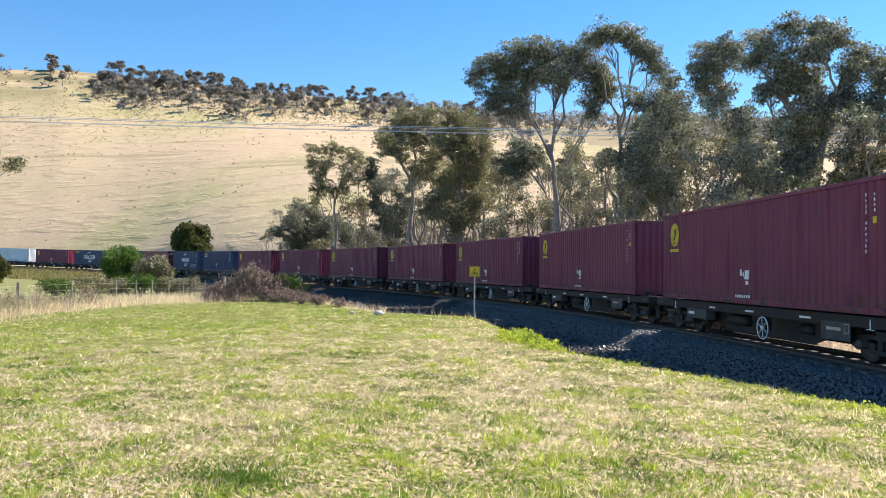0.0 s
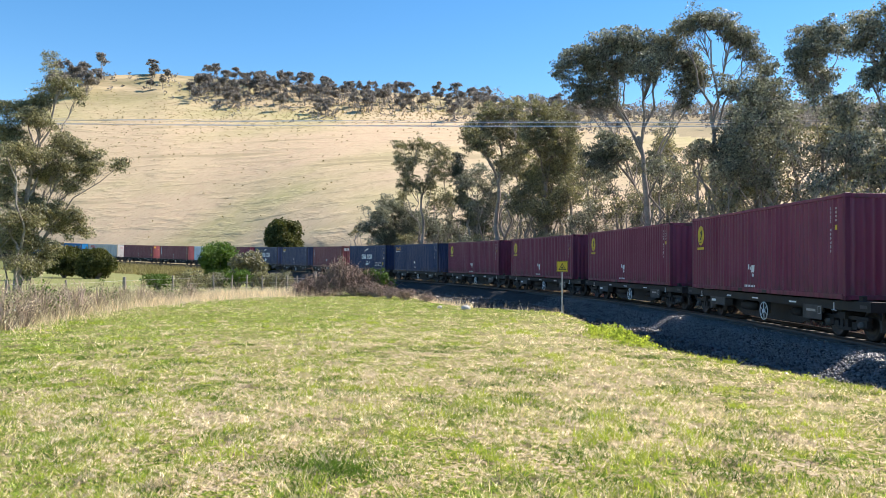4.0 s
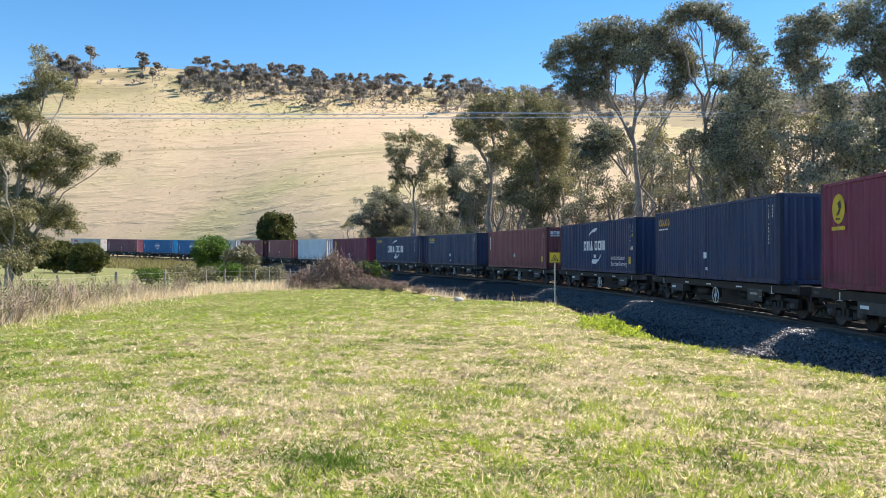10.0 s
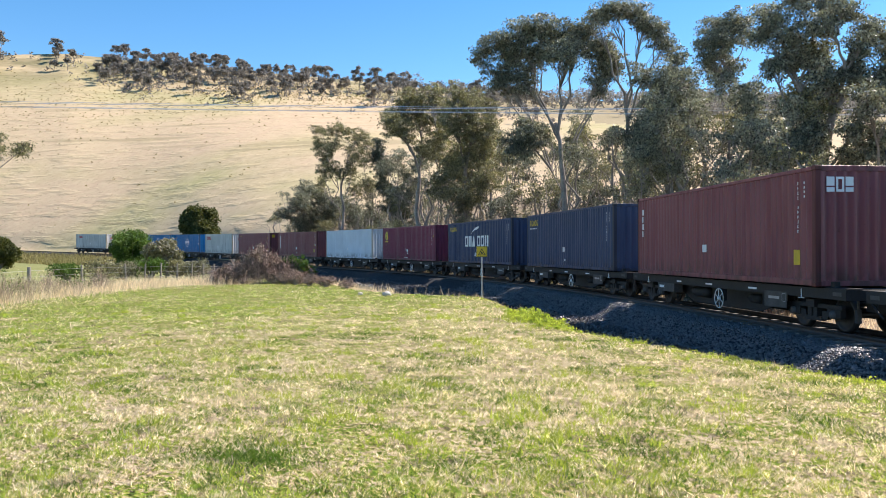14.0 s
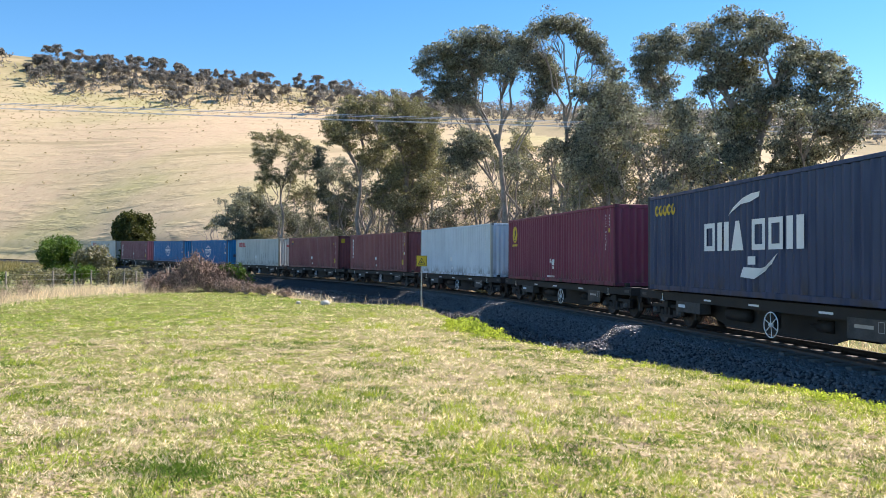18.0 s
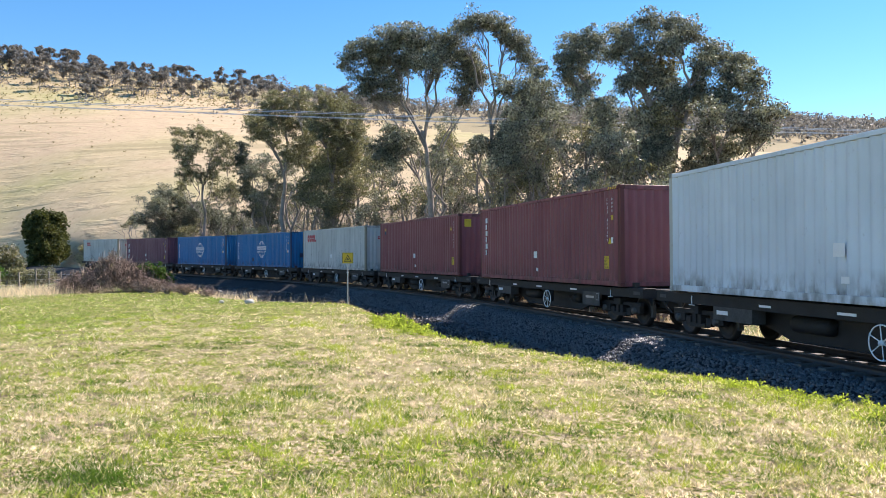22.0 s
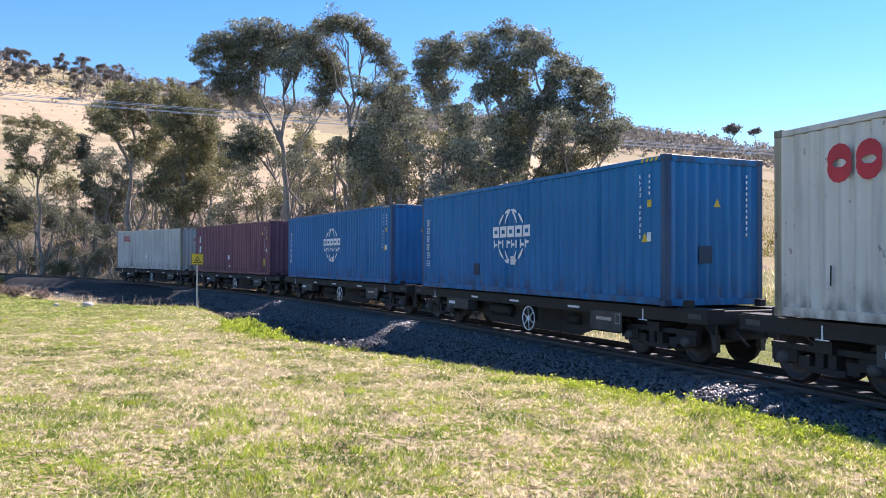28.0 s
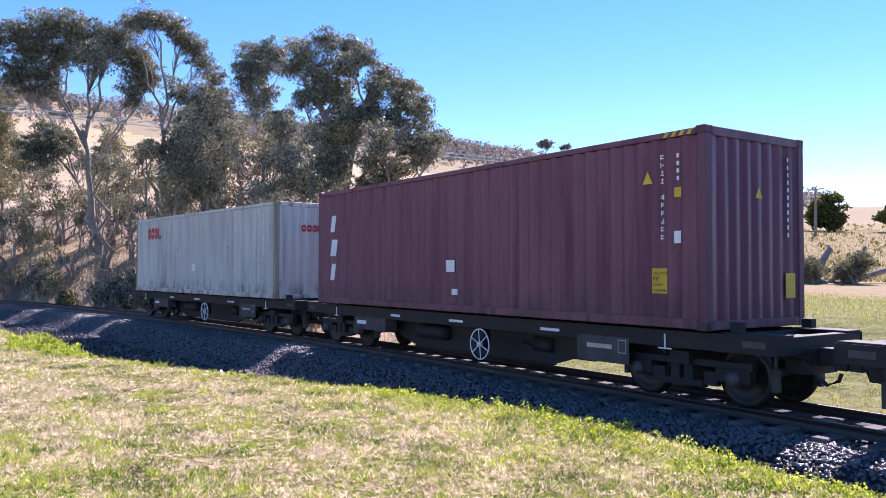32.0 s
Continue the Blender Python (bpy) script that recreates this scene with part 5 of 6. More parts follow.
gum_tree("gum_tree", -9.1, 60, [(-4.7, 17.8, 1.1, 0.8), (-3.3, 17.9, 0.9, 0.8), (-5.3, 16.5, 0.8, 0.8), (-3.9, 16.2, 1.0, 0.8), (-5.1, 15.0, 0.8, 0.8), (-3.5, 14.7, 0.8, 0.8), (-4.1, 13.9, 0.8, 0.5), (-2.5, 17.0, 0.6, 0.8), (-1.4, 8.8, 0.9, 0.7)], GUM, seed=13, extra=1, trunk=0.2, lean=-0.6)
gum_tree("gum_tree", -7.0, 47, [(-2.5, 14.4, 0.7, 0.7), (-1.1, 15.1, 0.8, 0.6), (0.2, 15.1, 0.8, 0.6), (1.1, 14.2, 0.7, 0.7), (-2.9, 13.3, 0.8, 0.6), (-1.4, 13.3, 0.9, 0.7), (0.1, 13.4, 0.9, 0.7), (-1.6, 11.9, 1.0, 0.7), (-0.2, 11.9, 0.8, 0.8), (-2.4, 11.4, 0.7, 0.5), (2.3, 13.5, 0.7, 0.6), (2.0, 12.4, 0.8, 0.6), (3.2, 12.6, 0.7, 0.6), (4.2, 12.4, 0.7, 0.6), (3.4, 11.4, 0.9, 0.7), (4.5, 11.1, 0.7, 0.7), (1.7, 10.9, 0.9, 0.8), (0.2, 10.5, 0.8, 0.8), (2.9, 10.2, 0.8, 0.6), (4.5, 10.1, 0.7, 0.4), (-0.7, 9.9, 0.6, 0.6), (-0.1, 8.2, 0.8, 0.8), (-1.3, 7.8, 1.0, 0.8), (-0.4, 6.7, 1.1, 0.6), (-1.9, 6.7, 0.8, 0.7)], GUM, seed=14, extra=3, trunk=0.36)
gum_tree("gum_tree", -2.7, 46, [(1.8, 9.3, 0.7, 0.4), (0.3, 8.8, 1.0, 0.6), (-1.2, 8.8, 0.8, 0.7), (1.1, 7.9, 1.0, 0.6), (-0.3, 7.5, 1.1, 0.7), (-1.7, 7.6, 0.9, 0.7), (2.2, 9.0, 0.5, 0.3), (-2.0, 6.3, 0.8, 0.6), (-0.6, 6.3, 0.9, 0.6)], "bushy grey-green gum with low leafy boughs behind the railway", seed=23, extra=3, trunk=0.18)
gum_tree("gum_tree", -34.3, 76, [(-0.8, 16.4, 1.4, 1.0), (1.4, 16.5, 1.3, 0.9), (-2.1, 15.1, 1.3, 1.0), (-2.6, 13.7, 1.3, 1.2), (0.0, 14.6, 1.6, 1.0), (2.2, 14.6, 1.3, 1.1), (-1.6, 12.9, 1.4, 0.8), (2.2, 12.5, 1.1, 1.3), (0.6, 11.1, 0.9, 1.1)], GUM, seed=15, leafmat="leaf_olive", extra=4, trunk=0.3, dense=0.75)
gum_tree("gum_tree", -31.2, 74, [(-0.6, 15.9, 1.3, 0.9), (1.5, 15.7, 1.2, 0.8), (2.6, 14.9, 0.7, 1.1), (0.7, 14.1, 1.6, 1.1), (2.8, 13.1, 0.8, 1.2), (-0.9, 13.0, 1.3, 1.2), (1.2, 12.3, 1.6, 1.3), (0.2, 10.4, 1.6, 1.4), (2.3, 10.7, 1.2, 1.4), (-1.1, 9.8, 1.3, 1.4), (0.7, 8.3, 1.8, 1.4), (-1.9, 7.5, 1.4, 1.4), (2.3, 8.0, 1.3, 1.3), (0.2, 6.2, 1.8, 1.2)], GUM, seed=16, leafmat="leaf_olive", extra=6, trunk=0.3, dense=0.7)
gum_tree("gum_tree", -39.6, 97, [(-3.2, 16.0, 1.1, 0.8), (-0.9, 16.3, 1.7, 0.8), (1.3, 15.7, 1.5, 0.9), (2.7, 14.7, 1.1, 0.8), (-3.4, 14.0, 0.7, 1.3), (-2.2, 13.1, 0.9, 1.1), (-1.3, 14.4, 1.1, 0.8), (1.0, 13.2, 1.3, 0.8), (2.3, 12.5, 1.1, 0.8), (-2.6, 11.4, 1.1, 1.1), (-0.9, 11.1, 1.2, 0.8), (0.7, 11.1, 1.1, 0.8), (-2.9, 9.7, 0.9, 0.9), (3.0, 9.5, 1.4, 0.9), (1.0, 8.8, 1.3, 0.9)], GUM, seed=17, leafmat="leaf_olive", extra=4, trunk=0.22, size=0.17, leaves=44, dense=0.6)
gum_tree("gum_tree", -36.5, 95, [(-1.2, 14.0, 0.8, 0.9), (-1.4, 12.7, 0.9, 0.9), (-0.3, 11.7, 1.1, 0.8), (-0.6, 9.4, 1.1, 1.1), (1.1, 8.1, 1.3, 0.9), (0.4, 6.4, 1.6, 1.1), (2.1, 6.1, 1.2, 1.1)], "dark narrow gum among paler gums behind the railway", seed=18, extra=1, trunk=0.18, leafmat="leaf_dark", size=0.18, leaves=50)
gum_tree("gum_tree", -40.9, 104, [(-2.8, 9.2, 1.4, 1.0), (-3.4, 7.7, 1.4, 1.1), (-0.7, 8.5, 1.7, 1.1), (-2.4, 6.0, 1.7, 1.1), (0.7, 6.7, 2.2, 1.3), (-0.7, 4.9, 2.4, 1.0), (2.8, 7.1, 1.9, 1.2), (-5.5, 6.3, 1.0, 0.8), (4.2, 5.3, 2.0, 1.0), (6.3, 5.3, 1.6, 1.2), (-3.4, 4.5, 1.4, 1.0)], GUM, seed=19, extra=2, trunk=0.2, size=0.18, leaves=50)
gum_tree("gum_tree", -66.7, 57, [(1.8, 14.7, 0.5, 0.2), (2.4, 12.9, 1.0, 0.4), (3.4, 12.5, 0.5, 0.4), (1.4, 12.1, 0.9, 0.5), (0.6, 11.5, 0.8, 0.4), (-0.7, 11.4, 0.8, 0.4), (0.6, 10.6, 0.9, 0.4), (1.4, 10.3, 0.8, 0.4), (-0.6, 9.6, 0.9, 0.6), (-0.0, 9.1, 0.7, 0.4), (2.4, 9.5, 0.7, 0.4), (3.1, 9.0, 0.7, 0.5), (2.1, 8.5, 0.7, 0.4), (3.6, 8.3, 0.7, 0.6), (4.6, 8.6, 0.5, 0.3), (4.3, 7.9, 0.5, 0.4), (5.9, 7.9, 0.5, 0.4), (-0.3, 8.2, 1.0, 0.6), (1.0, 8.1, 0.9, 0.5), (2.6, 7.6, 0.8, 0.5), (4.0, 7.4, 0.6, 0.4), (-0.6, 7.1, 0.7, 0.5), (1.3, 7.2, 0.8, 0.4), (3.0, 6.4, 0.9, 0.4), (2.0, 6.9, 0.7, 0.4), (-0.6, 5.6, 0.9, 0.6), (0.7, 5.5, 0.9, 0.5), (2.0, 4.8, 1.0, 0.6), (0.7, 4.2, 1.0, 0.7), (-0.6, 4.0, 0.9, 0.6), (3.3, 4.5, 0.8, 0.5), (3.9, 3.6, 0.6, 0.4), (2.4, 3.8, 0.9, 0.5), (0.7, 2.8, 0.9, 0.5), (-0.5, 2.6, 0.9, 0.6), (2.0, 2.6, 0.9, 0.4), (0.1, 1.5, 0.9, 0.4), (1.6, 1.5, 0.7, 0.4)], "spreading olive-green gum with bare twisted branches in the paddock", seed=20, extra=3, trunk=0.2, leafmat="leaf_olive", dense=1.5, size=0.115, leaves=84)


def at_az(az, r, up=0.0):
    x, y = r * math.sin(radians(az)), r * math.cos(radians(az))
    return Vector((x, y, float(ground_z(x, y)[0]) + up))


def sapling(az, r, high, seed, leafmat="leaf", bare=0.45, leaves=70):
    """A slender young gum: thin pale stems and an airy crown."""
    rng = np.random.default_rng(seed)
    wide = high * 0.17
    blobs = [(float(rng.normal() * wide), high * float(rng.uniform(bare, 1.0)) + float(at_az(az, r).z), wide * float(rng.uniform(0.35, 0.7)), high * float(rng.uniform(0.05, 0.09))) for _ in range(int(3 + high * 0.45))]
    return gum_tree("gum_sapling", az, r, blobs, "slender grey-green young gum behind the railway", seed=seed, trunk=0.055 + high * 0.010, leaves=leaves, size=0.15, leafmat=leafmat, dense=0.6, extra=3)


rng = np.random.default_rng(77)
for i in range(84):
    az = -45 + 38 * (i + rng.uniform(0, 1)) / 84
    r_line = float(np.interp(az, AZ_K, R_K))
    kind = i % 5
    sapling(az, r_line + rng.uniform(11, 32), float(rng.uniform(3.5, 8.0)), 200 + i, ("leaf_olive", "leaf", "grey_twig", "leaf", "grey_twig")[kind], 0.4, (34, 44, 8, 28, 12)[kind])


rng = np.random.default_rng(79)
for i in range(26):
    az = (-37 + 30 * (i + rng.uniform(0, 1)) / 26)
    sapling(az, float(np.interp(az, AZ_K, R_K)) + rng.uniform(18, 36), float(rng.uniform(6.5, 11.5)), 320 + i, ("leaf", "leaf_olive", "leaf", "grey_twig")[i % 4], 0.42, (44, 40, 50, 16)[i % 4])


def bush(name, az, r, wide, high, label, seed, leafmat, clumps=120, leaves=60, size=0.2, category="bush", lumps=16, base=0.0):
    """A bush: short stems and a lumpy crown of many small clumps."""
    rng = np.random.default_rng(seed)
    at = at_az(az, r)
    ob = new(name)
    ob.location = at
    tagged(ob, label, category)
    v, f = [], []
    cs, rs = [], []
    heads = []
    for k in range(lumps):
        a, t = rng.uniform(0, 2 * math.pi), rng.uniform(0.22, 0.80)
        q = 0.62 * math.sqrt(max(0.05, 1 - ((t - 0.42) / 0.45) ** 2)) * rng.uniform(0.25, 1.0)
        heads.append((Vector((math.cos(a) * q * wide / 2, math.sin(a) * q * wide / 2, high * t)), wide * rng.uniform(0.15, 0.24), high * rng.uniform(0.13, 0.20)))
    for c, rw, rh in heads:
        q, g = tube([(0, 0, -0.1), c * 0.5 + Vector((0, 0, 0.05)), c], [0.05 * high ** 0.5, 0.03 * high ** 0.5, 0.012], 5)
        mesh_part("stem", mesh_from("stem", [tuple(p) for p in q], g, (M["bark"],)), ob)
        for _ in range(max(3, clumps // lumps)):
            d = Vector(rng.normal(size=3)).normalized() * rng.uniform(0.6, 1.05)
            p = c + Vector((d.x * rw, d.y * rw, d.z * rh))
            p.z = max(p.z, 0.15)
            cs.append(tuple(p))
            k = rng.uniform(0.7, 1.3) * wide * 0.075
            rs.append((k, k, k * 0.85))
    q, g = leaf_cloud(rng, np.array(cs), np.array(rs), leaves, size, 0.1)
    mesh_part("crown", mesh_from("crown", q, g, (M[leafmat],)), ob)
    return ob


bush("cypress_tree", -49.6, 142, 8.6, 10.0, "dark green rounded cypress behind the railway", 31, "leaf_cypress", 900, 60, 0.38, "tree", 30)
bush("green_bush", -54.2, 76, 5.6, 4.1, "bright green leafy bush beside the fence", 32, "leaf_green", 420, 70, 0.16)
bush("scrub_bush", -51.8, 72, 4.8, 3.8, "thin grey twiggy scrub bush by the fence", 33, "grey_twig", 160, 40, 0.22)
bush("olive_bush", -46.9, float(np.interp(-46.9, AZ_K, R_K)) + 6.5, 6.0, 4.6, "pale olive leafy bush behind the railway", 41, "leaf_olive", 300, 40, 0.16)
bush("dark_bush", -43.7, float(np.interp(-43.7, AZ_K, R_K)) + 8, 4.4, 3.8, "dark grey-green bush at the foot of the gums", 42, "leaf", 220, 40, 0.16)
bush("round_bush", -61.9, 110, 5.6, 4.0, "dark olive rounded bush across the paddock", 34, "leaf_cypress", 420, 60, 0.28)
bush("round_bush", -63.9, 114, 5.0, 4.4, "dark olive rounded bush across the paddock", 35, "leaf_cypress", 380, 60, 0.28)
bush("low_shrub", -42.9, 49, 2.4, 1.9, "yellow-green low shrub beside the bramble", 36, "leaf_green", 120, 24, 0.12)
bush("low_shrub", -66.0, 100, 4.0, 3.0, "olive low shrub across the paddock", 37, "leaf_olive", 120, 50, 0.3)
bush("dark_shrub", 26.2, 118, 7.0, 5.2, "dark evergreen shrub on the rise", 38, "leaf_cypress", 220, 50, 0.4)
bush("dark_shrub", 30.0, 120, 5.0, 3.8, "dark evergreen shrub on the rise", 39, "leaf_cypress", 150, 50, 0.4)
rng = np.random.default_rng(78)
for i in range(34):
    az = -44.5 + 38.5 * (i + rng.uniform(0, 1)) / 34
    r = float(np.interp(az, AZ_K, R_K)) + rng.uniform(8.5, 15)
    h = rng.uniform(1.4, 3.2)
    k = i % 4
    bush("understorey_bush", az, r, h * rng.uniform(1.0, 1.5), h, ("grey twiggy scrub under the gums", "olive understorey bush under the gums", "grey twiggy scrub under the gums", "grey-green understorey bush under the gums")[k], 50 + i, ("grey_twig", "leaf_olive", "grey_twig", "leaf")[k], 120, (10, 22, 8, 18)[k], 0.14)


def bramble():
    """A tangled brown heap of dry canes at the end of the mown grass."""
    rng = np.random.default_rng(41)
    at = at_az(-45.4, 49)
    ob = new("bramble_heap")
    ob.location = at
    tagged(ob, "tangled brown heap of dry bramble canes at the fence end", "bramble")
    a = radians(-45.4)
    right, out = np.array([math.cos(a), -math.sin(a), 0]), np.array([math.sin(a), math.cos(a), 0])
    v, f = [], []

    def top_at(u, w):
        return (2.3 * math.exp(-((u + 0.3) / 1.3) ** 2) + 1.3 * math.exp(-((u - 1.7) / 0.9) ** 2) + 0.8 * math.exp(-((u + 2.3) / 0.8) ** 2)) * math.exp(-(w / 1.3) ** 2)
    for k in range(1300):
        u, w = rng.uniform(-3.0, 3.0), rng.normal() * 0.7
        top = top_at(u, w) * rng.uniform(0.4, 1.08) + 0.1
        p0 = right * u + out * w
        d = rng.normal(size=3) * np.array([0.6, 0.6, 0.22])
        p = [p0 + np.array([0, 0, top * 0.3]), p0 + d * 0.5 + np.array([0, 0, top]), p0 + d + np.array([0, 0, top * rng.uniform(0.55, 0.95)])]
        q, g = tube(p, [0.012, 0.010, 0.005], 3)
        f += [tuple(i + len(v) for i in h) for h in g]
        v += [tuple(z) for z in q]
    mesh_part("cane_tangle", mesh_from("cane_tangle", v, np.array(f), (M["cane"],)), ob)
    cs = []
    while len(cs) < 520:
        u, w = rng.uniform(-3.0, 3.0), rng.normal() * 0.7
        z = top_at(u, w)
        if z > 0.25:
            cs.append(right * u + out * w + np.array([0, 0, z * rng.uniform(0.2, 1.0)]))
    cs = np.array(cs)
    q, g = leaf_cloud(rng, cs[:400], np.full((400, 3), 0.22), 44, 0.09, 0.1)
    mesh_part("leaf_litter", mesh_from("leaf_litter", q, g, (M["cane"],)), ob)
    q, g = leaf_cloud(rng, cs[400:], np.full((len(cs) - 400, 3), 0.2), 18, 0.08, 0.1)
    mesh_part("green_leaves", mesh_from("green_leaves", q, g, (M["leaf_olive"],)), ob)


bramble()


# ---- grass and weeds ----
def blades(name, x, y, high, wide, mat, label, seed, lean=0.5, category="grass"):
    rng = np.random.default_rng(seed)
    n = len(x)
    z = ground_z(x, y)
    a = rng.uniform(0, 2 * math.pi, n)
    side = np.stack([np.cos(a), np.sin(a), 0 * a], 1) * (wide / 2)[:, None]
    b = rng.uniform(0, 2 * math.pi, n)
    tip = np.stack([np.cos(b), np.sin(b), 0 * b], 1) * (high * lean * rng.uniform(0.1, 1.4, n))[:, None]
    tip[:, 2] = high * rng.uniform(0.5, 1.0, n)
    p = np.stack([x, y, z - 0.01], 1)
    v = np.stack([p - side, p + side, p + tip], 1).reshape(-1, 3)
    ob = new(name, mesh_from(name, v, np.arange(3 * n).reshape(-1, 3), (M[mat],)))
    tagged(ob, label, category, kind="stuff")


def on_bank(x, y, slack=0.0):
    along, away = to_track(x, y)
    return away > np.interp(along, EDGE_S, EDGE_D) - slack


def lawn():
    rng = np.random.default_rng(61)
    n, per = 104000, 10
    r = 4.3 * (54 / 4.3) ** (rng.uniform(0, 1, n) ** 0.86)
    az = np.radians(rng.uniform(-71, 33, n))
    x, y, r = np.repeat(r * np.sin(az), per), np.repeat(r * np.cos(az), per), np.repeat(r, per)
    k = np.repeat(rng.uniform(0.4, 1.8, n), per)
    n *= per
    x, y = x + rng.normal(size=n) * (0.010 + 0.003 * r), y + rng.normal(size=n) * (0.010 + 0.003 * r)
    keep = on_bank(x, y, 0.5)
    x, y, r, k = x[keep], y[keep], r[keep], k[keep]
    patch = ripple(x, y, 0.25, 9) + 0.8 * ripple(x, y, 0.9, 11)
    cell = np.abs(np.floor((x + 0.03 * ripple(x, y, 0.05, 2)) / 0.13) * 73 + np.floor((y + 0.03 * ripple(y, x, 0.05, 3)) / 0.13) * 179).astype(int) % 997
    tuft = rng.uniform(0.25, 1.75, 997)[cell]
    high = k * tuft * (0.026 + 0.010 * patch) * rng.uniform(0.5, 1.5, len(x)) + 0.010
    blades("lawn_grass", x, y, np.clip(high, 0.012, 0.075), 0.0036 + 0.00050 * r + 0.000012 * r * r, "blade", "short mown grass, green mixed with straw", 62, 1.3)

    def clumps(name, n, per, r0, r1, wide, h0, h1, w, mat, label, seed, lean, category="grass"):
        r = r0 + (r1 - r0) * rng.uniform(0, 1, n) ** 1.3
        az = np.radians(rng.uniform(-70, 34, n))
        k = np.repeat(rng.uniform(0.5, 1.4, n), per)
        x = np.repeat(r * np.sin(az), per) + rng.normal(size=n * per) * wide * k
        y = np.repeat(r * np.cos(az), per) + rng.normal(size=n * per) * wide * k
        rr = np.repeat(r, per)
        keep = on_bank(x, y)
        m = int(keep.sum())
        blades(name, x[keep], y[keep], rng.uniform(h0, h1, m) * k[keep], w + 0.0006 * rr[keep], mat, label, seed, lean, category)
    clumps("grass_tufts", 900, 50, 2.8, 26, 0.07, 0.05, 0.14, 0.006, "weed", "taller bright green tufts standing in the lawn", 63, 0.9)
    clumps("dry_tufts", 420, 50, 2.8, 26, 0.09, 0.03, 0.11, 0.005, "straw", "pale dead tufts lying in the lawn", 64, 1.6)
    clumps("dark_clover", 420, 130, 4.4, 17, 0.13, 0.03, 0.07, 0.010, "clover", "small dark green clover patches in the lawn", 72, 1.2, "clover")
    # one broad clover patch, with dead brown tufts round it
    n = 2600
    p = np.array([-4.5, 4.3])
    q = rng.normal(size=(n, 2)) * np.array([0.30, 0.20])
    blades("clover_patch", p[0] + q[:, 0], p[1] + q[:, 1], rng.uniform(0.02, 0.06, n), np.full(n, 0.014), "clover", "broad dark green clover patch in the lawn", 73, 1.2, "clover")
    clumps("brown_tufts", 620, 60, 4.4, 20, 0.055, 0.02, 0.06, 0.006, "cane", "small dead brown tufts in the lawn", 74, 1.2)


def rough_grass():
    rng = np.random.default_rng(64)
    # straw along the fence
    n = 17000
    t = rng.uniform(0, 1, n)
    az = np.radians(-67 + 21 * t + rng.normal(size=n) * 0.5)
    r = np.interp(t, [0, 0.33, 0.6, 0.8, 1], [29, 37, 46, 50, 53]) + rng.normal(size=n) * 2.6
    x, y = r * np.sin(az), r * np.cos(az)
    blades("dry_grass", x, y, rng.uniform(0.15, 0.75, n), np.full(n, 0.022), "straw", "tall dry straw-coloured grass along the fence", 65, 0.5)
    n = 9000
    t = rng.uniform(0, 0.5, n)
    az = np.radians(-70 + 21 * t + rng.normal(size=n) * 0.6)
    r = np.interp(t, [0, 0.33, 0.6], [25, 34, 42]) + rng.normal(size=n) * 2.5
    blades("grey_weeds", r * np.sin(az), r * np.cos(az), rng.uniform(0.3, 1.3, n), np.full(n, 0.014), "pale_twig", "grey twiggy weeds by the fence", 66, 0.9, "weeds")
    # reeds below the far line
    n = 14000
    s = rng.uniform(-215, -125, n)
    off = rng.uniform(8, 22, n)
    x, y, _, _ = track(s, off)
    blades("reed_band", x, y, rng.uniform(0.5, 1.5, n), np.full(n, 0.14), "tussock", "grey-brown rough grass below the railway", 67, 0.5)
    # the far bank behind the track and the near end of the mown bank
    n = 42000
    s = rng.uniform(-75, -4, n)
    off = -rng.uniform(3.4, 15, n)
    x, y, _, _ = track(s, off)
    blades("bank_grass", x, y, rng.uniform(0.10, 0.55, n), np.full(n, 0.028), "straw", "dry tussocky grass on the bank behind the track", 68, 0.6)
    n = 60000
    s = rng.uniform(-6, 22, n)
    off = -rng.uniform(3.0, 16, n)
    x, y, _, _ = track(s, off)
    blades("green_bank_grass", x, y, rng.uniform(0.03, 0.15, n), np.full(n, 0.020), "rank", "rank green grass on the bank behind the track", 69, 0.8)
    n = 26000
    az, r = np.radians(rng.uniform(8, 36, n)), 40 + 85 * rng.uniform(0, 1, n) ** 1.4
    x, y = r * np.sin(az), r * np.cos(az)
    keep = to_track(x, y)[1] < -14
    x, y, n = x[keep], y[keep], int(keep.sum())
    blades("rise_grass", x, y, rng.uniform(0.08, 0.38, n), np.full(n, 0.06), "tussock", "rough dry grass on the rise beyond the railway", 71, 0.7)
    n = 17000
    s = rng.uniform(-60, -17, n)
    off = np.interp(s, EDGE_S, EDGE_D) - rng.uniform(0.1, 3.2, n)
    x, y, _, _ = track(s, off)
    blades("trackside_straw", x, y, rng.uniform(0.12, 0.65, n), np.full(n, 0.026), "straw", "dry grass at the trackside edge", 70, 0.5)


